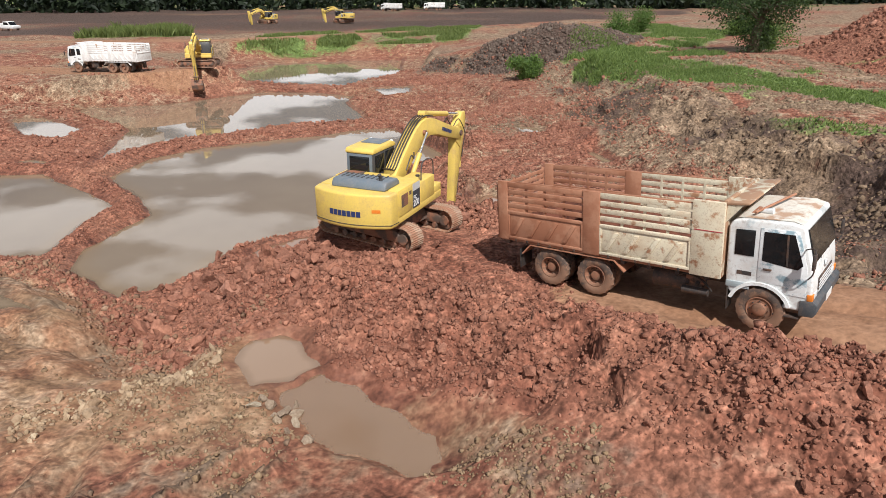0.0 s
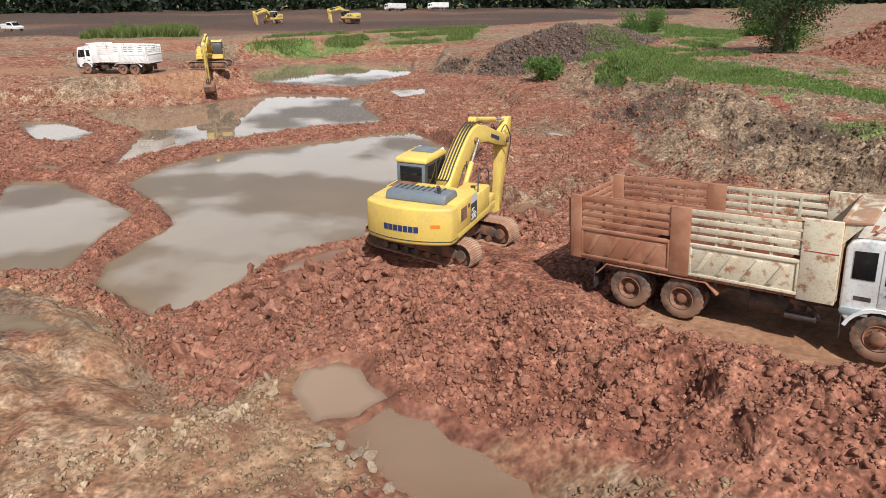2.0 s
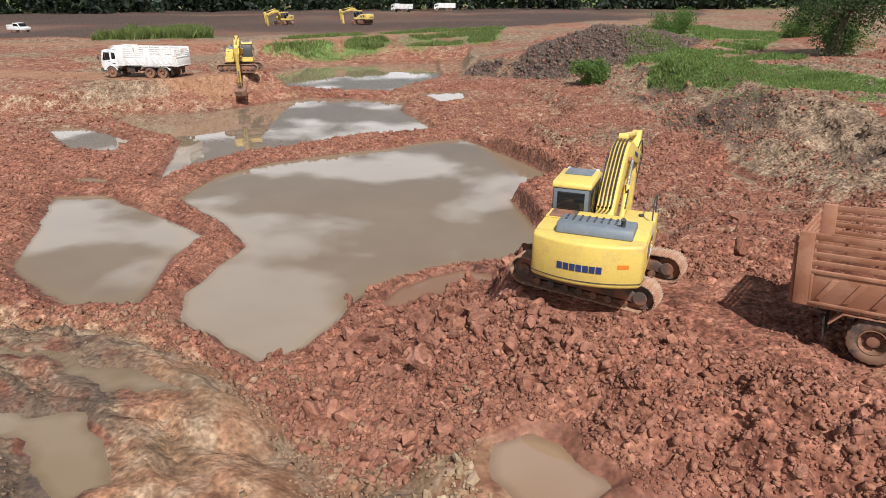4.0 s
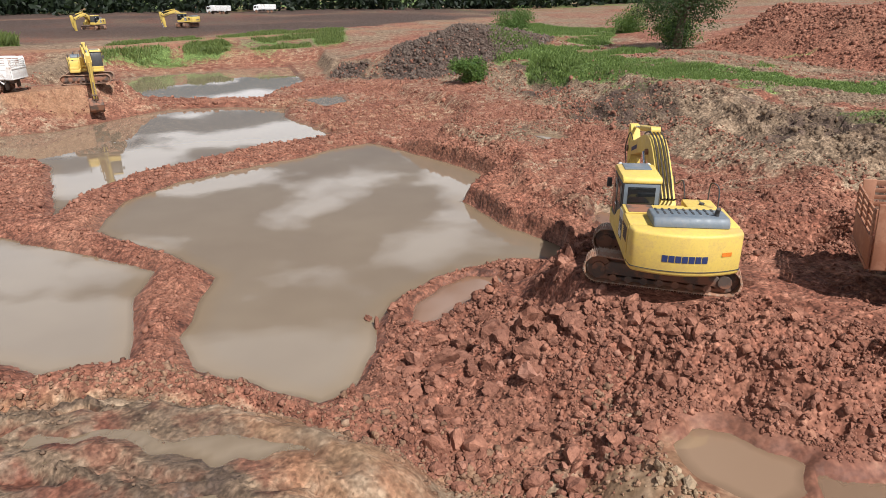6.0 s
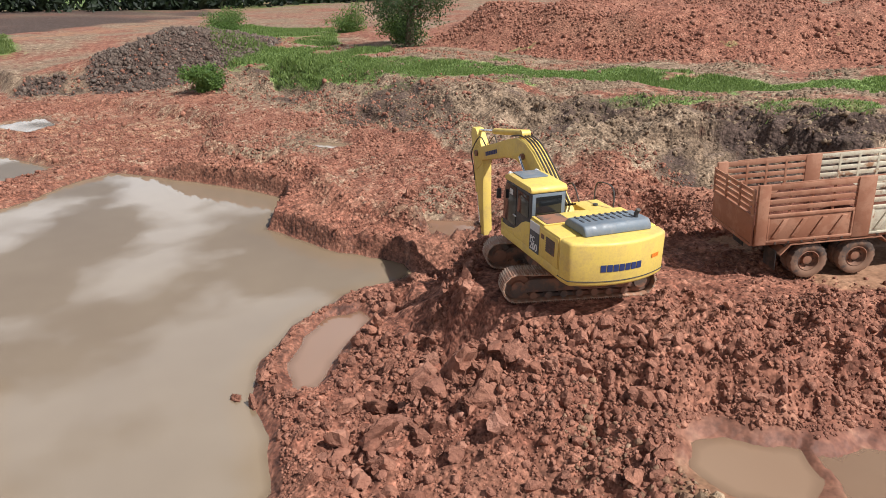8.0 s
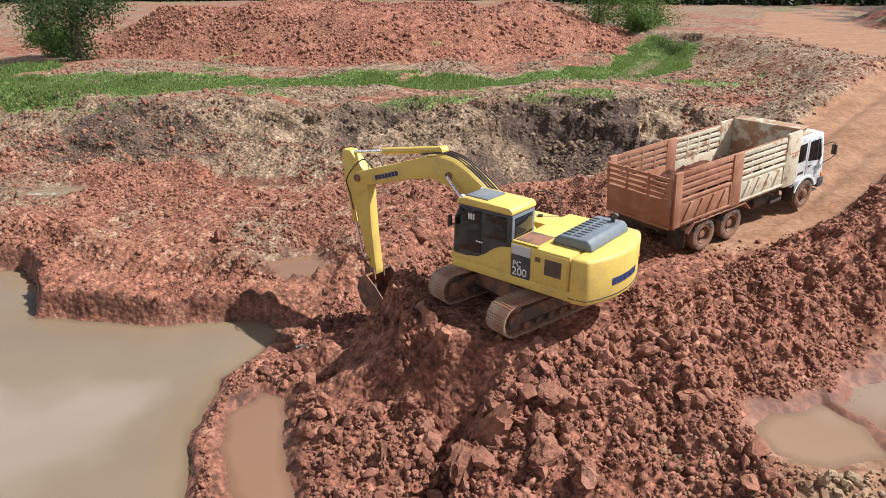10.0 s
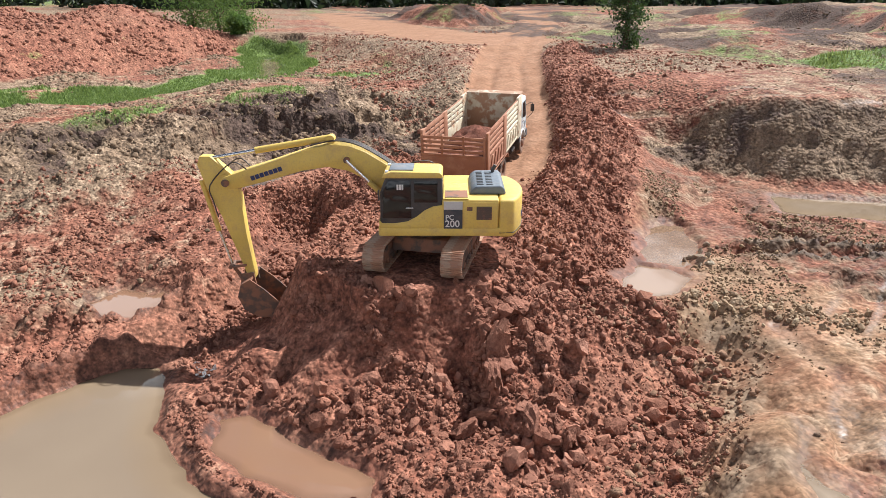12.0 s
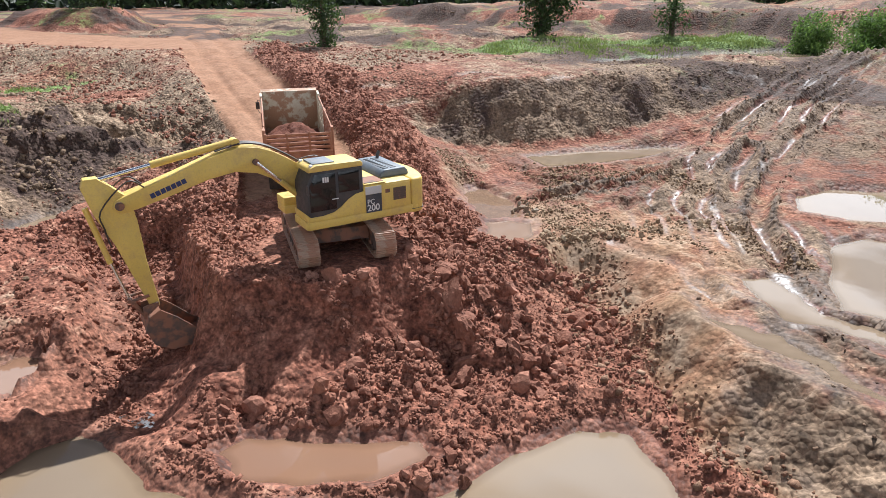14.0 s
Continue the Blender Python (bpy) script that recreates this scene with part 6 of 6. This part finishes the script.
def turned(rng, n):
    q = rng.randn(n, 4); q /= np.linalg.norm(q, axis=1)[:, None]
    a, b, c, d = q.T
    return np.stack([1 - 2 * (c * c + d * d), 2 * (b * c - a * d), 2 * (b * d + a * c), 2 * (b * c + a * d), 1 - 2 * (b * b + d * d), 2 * (c * d - a * b),
                     2 * (b * d - a * c), 2 * (c * d + a * b), 1 - 2 * (b * b + c * c)], 1).reshape(n, 3, 3)


def strew(name, label, count, area, size, weight, mat, seed, level=1, spread=0.55):
    """Many lumps lying on the ground, joined: kind stuff."""
    rng = np.random.RandomState(seed)
    tries = count * 6
    x, y = rng.uniform(area[0], area[2], tries), rng.uniform(area[1], area[3], tries)
    got = land(x, y)
    keep = np.flatnonzero(rng.rand(tries) < weight(x, y, got) * (1 - land.bare))[:count]
    x, y, z = x[keep], y[keep], got[0][keep]
    n = len(keep)
    s = size * np.exp(spread * rng.randn(n)); s = np.clip(s, size * 0.35, size * 3.5)
    shapes = [stone_shape(rng, level) for _ in range(12)]
    pick = rng.randint(0, 12, n)
    rot = turned(rng, n)
    allv, allf, base = [], [], 0
    for k, (v, f) in enumerate(shapes):
        at = np.flatnonzero(pick == k)
        vv = np.einsum("nij,vj->nvi", rot[at], v) * s[at, None, None] + np.stack([x[at], y[at], z[at] + (0.22 if level else -0.2 if mat is CLAY_CLOD else 0.08) * s[at]], 1)[:, None, :]
        allv.append(vv.reshape(-1, 3))
        allf.append((f[None] + (np.arange(len(at)) * len(v))[:, None, None]).reshape(-1, 3) + base)
        base += len(at) * len(v)
    return tagged(new(name, mesh_of(name, np.concatenate(allv), np.concatenate(allf), mat, level == 0)), label, "rubble", kind="stuff")


dry = lambda g: (g[5] < 0.5)
strew("red_rubble", "loose lumps of broken red laterite on the spoil", 14000, (-14, 6, 14, 31), 0.04, lambda x, y, g: g[8] * g[6] * dry(g) * (0.06 + 0.94 * smooth(-0.15, 0.5, grain(x, y, 2.6, 77) + 0.4 * grain(x, y, 0.9, 74))), ROCK, 1, 0)
strew("red_gravel", "small crumbs of red earth over the spoil", 30000, (-16, 5, 14, 33), 0.025, lambda x, y, g: g[8] * smooth(0.2, 0.5, g[6]) * dry(g), ROCK, 2, 0, 0.4)
strew("block_rubble", "angular broken red rock of the spoil slope", 3400, (-11, 6, 12, 27), 0.065, lambda x, y, g: g[8] * smooth(0.35, 0.8, g[6]) * dry(g) * (0.15 + 0.85 * smooth(-0.1, 0.45, grain(x, y, 2.3, 59))) * smooth(15, 8, x), ROCK, 16, 1, 0.45)
strew("coarse_rubble", "fist to head sized red rocks on the slope", 800, (-10, 15, 1, 29), 0.1, lambda x, y, g: smooth(0.2, 0.6, g[6]) * dry(g) * smooth(-10, -8, x) * (x < -2.6) * (0.06 + 0.94 * smooth(0.0, 0.5, grain(x, y, 1.9, 57))), ROCK, 3, 2, 0.5)
strew("shore_rubble", "red lumps on the walls of earth between the ponds", 11000, (-30, 21, 8, 62), 0.045, lambda x, y, g: smooth(0.2, 0.5, g[6]) * dry(g), ROCK, 4, 0)
strew("shelf_rubble", "loose red and brown lumps on the dug shelf", 11000, (0, 22, 13, 56), 0.042, lambda x, y, g: smooth(0.1, 0.4, g[6]) * dry(g) * (0.2 + 0.8 * smooth(-0.2, 0.4, grain(x, y, 2.1, 55))), ROCK, 17, 0)
strew("far_rubble", "red and brown lumps over the far workings", 11000, (-45, 40, 30, 90), 0.075, lambda x, y, g: (0.15 + 0.6 * g[6]) * dry(g) * (1 - g[4]) * (1 - g[3]), ROCK, 5, 0)
strew("bank_clods", "grey-brown clods of wet clay on the banks", 5500, (4, 14, 24, 56), 0.05, lambda x, y, g: smooth(0.3, 0.7, g[2]) * (1 - g[3]) * dry(g) * (0.15 + 0.85 * smooth(-0.1, 0.4, grain(x, y, 2.7, 56))), CLAY_CLOD, 6, 0, 0.6)
strew("pit_clods", "grey-brown clods along the muddy pit", 6000, (-22, -14, 24, 16), 0.034, lambda x, y, g: (0.02 + 0.98 * smooth(0.5, 0.8, g[2])) * (1 - g[3]) * dry(g) * 0.7 * (g[0] > 2.4), CLAY_CLOD, 7, 0)
strew("mud_crumbs", "tan crumbs of dried mud on the flat", 9000, (-18, 4, 3, 22), 0.028, lambda x, y, g: smooth(14.8, 13.5, y) * smooth(0.15, 0.5, rough(0.45 * x + 0.9 * y, 0.25 * x - 0.12 * y, 1.6, 3, 88)) * dry(g) * (g[8] < 0.4), soil("mud_crumb", (0.15, 0.095, 0.056), (0.32, 0.225, 0.14)), 8, 0, 0.55)
PALE_RIDGE = [(-10.4, 9.6, 0), (-8.6, 11.6, 0), (-7.2, 12.5, 0), (-5.9, 13.6, 0), (-5.1, 14.4, 0)]
strew("pale_clods", "line of pale dried clay crumbs on the flat", 1100, (-12, 8, -4, 16), 0.05, lambda x, y, g: np.exp(-(along(x + 0.5 * grain(x, y, 1.6, 71), y, PALE_RIDGE)[0] / 0.42) ** 2) * dry(g), soil("pale_clod", (0.24, 0.165, 0.10), (0.42, 0.31, 0.21)), 19, 1, 0.6)
strew("rut_clods", "dark lumps of mud pressed up beside the ruts", 4500, (-20, -12, 0, 22), 0.026, lambda x, y, g: land.lip * (0.2 + 0.8 * smooth(-0.3, 0.3, grain(x, y, 1.4, 54))) * (edge(x, y, MUD) < 0.5), soil("rut_clod", (0.11, 0.070, 0.048), (0.25, 0.168, 0.115)), 18, 0, 0.6)
strew("heap_rock", "broken red rock covering a long spoil heap", 20000, (31, 16, 80, 75), 0.085, lambda x, y, g: (edge(x, y, HEAP) < 0.5) * (0.25 + 0.75 * smooth(-0.3, 0.4, grain(x, y, 3, 96))), ROCK, 9, 0, 0.6)
strew("ledge_clods", "broken brown clay below the edge of the mud", 3200, (-20, 12, -4, 24), 0.036, lambda x, y, g: smooth(1.5, 0.9, np.abs(edge(x, y, MUD) - 0.7)) * dry(g) * (0.3 + 0.7 * smooth(-0.2, 0.4, grain(x, y, 1.3, 78))), soil("brown_clod", (0.15, 0.085, 0.054), (0.34, 0.205, 0.132)), 14, 0, 0.65)
DARK_CLOD = soil("dark_clod", (0.06, 0.044, 0.036), (0.17, 0.125, 0.10))
strew("dark_clods", "dark heaped earth of a far spoil heap", 9000, (-6, 68, 36, 104), 0.11, lambda x, y, g: smooth(0.4, 0.8, g[7]), DARK_CLOD, 10, 0)
strew("plateau_clods", "brown clods over the old workings", 11000, (-30, -50, 70, 4), 0.05, lambda x, y, g: (0.06 + 0.94 * smooth(0.0, 0.5, rough(x, y, 3, 3, 13))) * (1 - g[3]) * (1 - g[4]) * (g[0] > 3.4), CLAY_CLOD, 12, 0)
strew("east_clods", "brown clods between the gully and the bank", 9000, (14, 10, 48, 62), 0.065, lambda x, y, g: (0.06 + 0.94 * smooth(0.0, 0.5, rough(x, y, 3, 3, 13))) * (1 - g[3]) * (1 - g[4]) * (edge(x, y, HEAP) > 0.3), CLAY_CLOD, 13, 0, 0.6)
strew("berm_rubble", "red lumps on the spoil beside the haul road", 9000, (10, -8, 50, 16), 0.055, lambda x, y, g: (g[6] ** 1.3 + 0.12) * (1 - g[3]) * (1 - g[4]), ROCK, 11, 0)

# boulders that can be told apart
rng = np.random.RandomState(5)
BOULDERS = []
for k in range(8):
    v, f = stone_shape(rng, 3)
    v = v + 0.05 * rng.randn(len(v), 1) * v
    BOULDERS.append(mesh_of("boulder", v, f, ROCK))
PALE_BOULDER = [mesh_of("pale_stone", *stone_shape(rng, 2), PALE_ROCK) for _ in range(3)]


def boulder(x, y, size, meshes=BOULDERS, name="boulder", label="angular red rock lying on the dug slope", group="boulders on the slope", sink=0.3):
    ob = new(name, meshes[rng.randint(len(meshes))])
    z = float(land([x], [y])[0][0])
    ob.matrix_world = pose(x, y, z + size * sink, *rng.uniform(0, 360, 3)) @ Matrix.Diagonal((size, size * rng.uniform(0.75, 1.1), size * rng.uniform(0.7, 1.0), 1))
    return tagged(ob, label, "rock", group)


# the large ones below the cut
for x, y, s in ((-4.75, 19.5, 0.42), (-5.4, 19.6, 0.40), (-5.95, 19.4, 0.38), (-5.6, 20.6, 0.55), (-6.2, 20.9, 0.50), (-6.9, 22.0, 0.40), (-6.6, 21.4, 0.38), (-6.9, 19.8, 0.34), (-7.3, 20.7, 0.33),
                (-7.8, 20.8, 0.36), (-7.2, 19.0, 0.30), (-8.3, 20.2, 0.28), (-6.3, 18.6, 0.30), (-5.0, 17.9, 0.27), (-7.6, 22.6, 0.26), (-4.5, 18.6, 0.26), (0.1, 19.0, 0.2), (1.6, 24.6, 0.35),
                (4.3, 22.4, 0.36), (5.0, 25.6, 0.4), (2.9, 27.6, 0.42), (2.3, 26.2, 0.26), (-8.8, 24.9, 0.24), (-10.4, 20.6, 0.22), (-9.6, 21.0, 0.24), (6.2, 28.3, 0.35), (3.9, 33.4, 0.4), (8.2, 26.8, 0.3)):
    boulder(x, y, s)
for _ in range(80):
    x, y = rng.uniform(-8.6, -3.6), rng.uniform(16.6, 24.2)
    boulder(x, y, 0.09 + 0.16 * rng.rand() ** 2.5)
for _ in range(60):
    x, y = rng.uniform(0.5, 9), rng.uniform(21, 34)
    if land([x], [y])[5][0] < 0.5:
        boulder(x, y, 0.09 + 0.14 * rng.rand() ** 2, label="red rock on the trodden shelf beside the pond", group="rocks on the shelf")
boulder(-9.0, 25.6, 0.24, label="lone red rock standing out of the pond", group="", sink=0.2)
for x, y in ((-3.9, 12.0), (-3.8, 12.3), (-3.4, 11.7), (-3.2, 11.8), (-3.05, 12.2), (-2.95, 11.9), (-2.9, 11.4), (-3.0, 11.1), (-3.55, 12.0), (-3.3, 11.45), (-2.5, 10.8)):
    boulder(x, y, 0.09 + 0.09 * rng.rand(), PALE_BOULDER, "stone", "pale grey stone at the edge of the puddle", "stones by the puddle")


# plants
GRASS, REED, LEAF, DARK_LEAF = (leaf_material("grass_blade", (0.075, 0.125, 0.025), (0.21, 0.28, 0.075)), leaf_material("reed_blade", (0.09, 0.13, 0.03), (0.20, 0.24, 0.07)),
                                leaf_material("shrub_leaf", (0.05, 0.10, 0.02), (0.15, 0.24, 0.05)), leaf_material("tree_leaf", (0.018, 0.04, 0.010), (0.06, 0.10, 0.025)))
BARK = soil("bark", (0.06, 0.045, 0.03), (0.16, 0.12, 0.085), per_piece=False)


def blades(name, label, count, area, tall, wide, weight, mat, seed):
    rng = np.random.RandomState(seed)
    tries = count * 5
    x, y = rng.uniform(area[0], area[2], tries), rng.uniform(area[1], area[3], tries)
    got = land(x, y)
    keep = np.flatnonzero(rng.rand(tries) < weight(x, y, got))[:count]
    x, y, z, n = x[keep], y[keep], got[0][keep], len(keep)
    a, t = rng.uniform(0, 2 * math.pi, n), tall * rng.uniform(0.5, 1.2, n) * (0.7 + 0.5 * smooth(-0.4, 0.6, grain(x, y, 2.5, 3)))
    side = np.stack([np.cos(a), np.sin(a), 0 * a], 1) * (wide * rng.uniform(0.6, 1.3, n))[:, None]
    root = np.stack([x, y, z - 0.05], 1)
    lean = np.stack([rng.uniform(-0.45, 0.45, n) * t, rng.uniform(-0.45, 0.45, n) * t, t], 1)
    co = np.stack([root - side, root + side, root + 0.6 * lean + 0.7 * side, root + lean * np.array([1.3, 1.3, 1])], 1).reshape(-1, 3)
    base = (np.arange(n) * 4)[:, None]
    faces = np.concatenate([base + [0, 1, 2], base + [0, 2, 3]])
    return tagged(new(name, mesh_of(name, co, faces, mat)), label, "grass", kind="stuff")


blades("gully_grass", "rank green grass along the wet gully", 80000, (13, 14, 56, 66), 0.24, 0.04, lambda x, y, g: smooth(0.5, 0.9, g[4]) * (1 - g[5]), GRASS, 1)
blades("field_grass", "green weeds on the old workings", 40000, (12, 58, 48, 126), 0.36, 0.06, lambda x, y, g: smooth(0.5, 0.9, g[4]), GRASS, 2)
blades("far_grass", "yellow-green grass beyond the far pond", 26000, (-32, 98, 14, 152), 0.5, 0.08, lambda x, y, g: smooth(0.5, 0.9, g[4]), REED, 3)
blades("far_reeds", "pale green reeds at a far bank", 10000, (-64, 112, -40, 130), 1.5, 0.07, lambda x, y, g: smooth(0.5, 0.9, g[4]), REED, 4)
blades("pond_grass", "bright grass beside a shallow pond", 15000, (-22, -36, 16, -7), 0.34, 0.04, lambda x, y, g: smooth(0.5, 0.9, g[4]) * (1 - g[5]) * (0.15 + 0.85 * smooth(-0.3, 0.3, rough(x, y, 3, 2, 97))), REED, 5)
blades("sparse_weeds", "thin weeds on the clay", 7000, (8, 18, 34, 62), 0.22, 0.04, lambda x, y, g: smooth(0.3, 0.7, g[4]) * 0.5, GRASS, 6)


def tube(bm, path, radii, sides=7):
    """A tapered round limb along a path."""
    rings = []
    for i, (p, r) in enumerate(zip(path, map(float, radii))):
        d = (path[min(i + 1, len(path) - 1)] - path[max(i - 1, 0)]).normalized()
        u = d.orthogonal().normalized()
        w = d.cross(u)
        rings.append([bm.verts.new(p + r * (math.cos(2 * math.pi * k / sides) * u + math.sin(2 * math.pi * k / sides) * w)) for k in range(sides)])
    for a, b in zip(rings, rings[1:]):
        for k in range(sides):
            bm.faces.new((a[k], a[(k + 1) % sides], b[(k + 1) % sides], b[k]))
    bm.faces.new(rings[-1])
    bm.faces.new(rings[0][::-1])


def leaves_on(centres, rng, per, radius, size, flat=0.8):
    n = len(centres) * per
    c = np.repeat(np.asarray(centres), per, 0) + rng.randn(n, 3) * radius * np.array([1, 1, flat])
    rot = turned(rng, n)
    quad = np.array([(-0.5, 0, 0), (0, -0.28, 0.08), (0.55, 0, 0), (0, 0.28, 0.08)])
    co = np.einsum("nij,vj->nvi", rot, quad) * (size * rng.uniform(0.6, 1.3, n))[:, None, None] + c[:, None, :]
    base = (np.arange(n) * 4)[:, None]
    return co.reshape(-1, 3), np.concatenate([base + [0, 1, 2], base + [0, 2, 3]])


def tree(x, y, tall, crown, seed, mat=DARK_LEAF, low=0.1, label="dark leafy tree with creepers down its trunk", leaf=0.26, name="tree", lean=(0, 0), clumps=70, per=34):
    rng = np.random.RandomState(seed)
    z = float(land([x], [y])[0][0]) - 0.1
    root = tagged(new(name), label, name)
    root.matrix_world = pose(x, y, z)
    bm = bmesh.new()
    spine = [Vector((lean[0] * t * t + 0.12 * rng.randn() * t, lean[1] * t * t + 0.12 * rng.randn() * t, tall * 0.8 * t)) for t in np.linspace(0, 1, 8)]
    r0 = 0.035 * tall
    tube(bm, spine, [r0 * (1 - 0.8 * t) for t in np.linspace(0, 1, 8)])
    tips = []
    for k in range(14):
        t = low + (1 - low) * rng.rand()
        b = spine[0].lerp(spine[-1], t)
        i = min(int(t * 7), 6)
        b = spine[i].lerp(spine[i + 1], t * 7 - i)
        a = rng.uniform(0, 2 * math.pi)
        reach = crown * (0.5 + 0.5 * rng.rand()) * (1.1 - 0.5 * abs(t - 0.55))
        e = b + Vector((math.cos(a) * reach, math.sin(a) * reach, reach * rng.uniform(0.1, 0.8)))
        tube(bm, [b, b.lerp(e, 0.5) + Vector((0, 0, 0.1 * reach)), e], [r0 * 0.35, r0 * 0.22, r0 * 0.06], 5)
        tips += [b.lerp(e, q) for q in (0.45, 0.7, 0.9, 1.0)]
    me = bpy.data.meshes.new("trunk"); bm.to_mesh(me); bm.free(); me.materials.append(BARK)
    new("trunk", me).parent = root
    centres = [np.array(tips[rng.randint(len(tips))]) + rng.randn(3) * 0.22 * crown for _ in range(clumps)]
    centres += [np.array(spine[rng.randint(8)]) * np.array([1, 1, rng.uniform(0.3, 1.0)]) + rng.randn(3) * np.array([0.3, 0.3, 0.1]) * crown * 0.5 for _ in range(clumps // 3)]
    co, faces = leaves_on(centres, rng, per, 0.17 * crown, leaf)
    co[:, 2] = np.maximum(co[:, 2], 0.05)
    new("crown", mesh_of("crown", co, faces, mat)).parent = root
    return root


tree(31.4, 65.4, 14.5, 3.9, 1, lean=(3.0, 0.5), low=0.22, clumps=190, per=60, leaf=0.24)
tree(25.3, -6.9, 8.0, 2.0, 2, clumps=90)
tree(73, -16, 9.0, 3.6, 3, clumps=100, leaf=0.34)
tree(15.3, -27.0, 8.0, 2.9, 4, clumps=110, leaf=0.36)
tree(3.6, -31, 8.5, 2.0, 5, clumps=40, label="thin young tree beside the grassy pond")


def shrub(x, y, tall, wide, seed, mat=LEAF, label="bushy green shrub at the edge of the workings"):
    return tree(x, y, tall, wide, seed, mat, 0.02, label, 0.24, "shrub", clumps=90, per=44)


for k, (x, y, a, b) in enumerate(((64, 20, 6.4, 4.2), (59.5, 23, 4.6, 3.4), (69, 17, 6.6, 4.4), (57, 18.6, 1.6, 1.4), (9.6, 67.4, 1.5, 1.4), (-8, -28.5, 2.2, 2.0), (-12.5, -29, 2.6, 2.2), (-16.5, -28, 2.4, 2.2), (-21, -27, 2.6, 2.4), (-17, -31, 3, 2.6))):
    shrub(x, y, a, b, 20 + k)
for k, (x, y) in enumerate(((34, 112), (29, 104), (41, 90), (36, 72))):
    shrub(x, y, 2.6, 2.4, 40 + k)


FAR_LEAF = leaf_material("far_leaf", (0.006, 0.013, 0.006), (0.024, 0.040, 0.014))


def far_woods():
    """Woods that close the place all round."""
    rng = np.random.RandomState(9)
    centres = []
    for _ in range(2600):
        a = rng.uniform(0, 2 * math.pi)
        r = rng.uniform(285, 340) if math.sin(a) > 0.2 else rng.uniform(190, 260)
        x, y = r * math.cos(a), r * math.sin(a)
        top = 9 + 5 * grain(np.array([x]), np.array([y]), 26, 5)[0]
        for q in (0.12, 0.4, 0.7, 1.0):
            centres.append((x + rng.randn() * 2, y + rng.randn() * 2, 3 + 3.5 * smooth(-60, 30, 0.6 * x - 0.4 * y) + top * q * rng.uniform(0.85, 1.1)))
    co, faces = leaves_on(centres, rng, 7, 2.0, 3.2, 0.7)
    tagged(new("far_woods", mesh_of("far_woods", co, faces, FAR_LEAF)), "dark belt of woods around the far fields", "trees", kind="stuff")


far_woods()
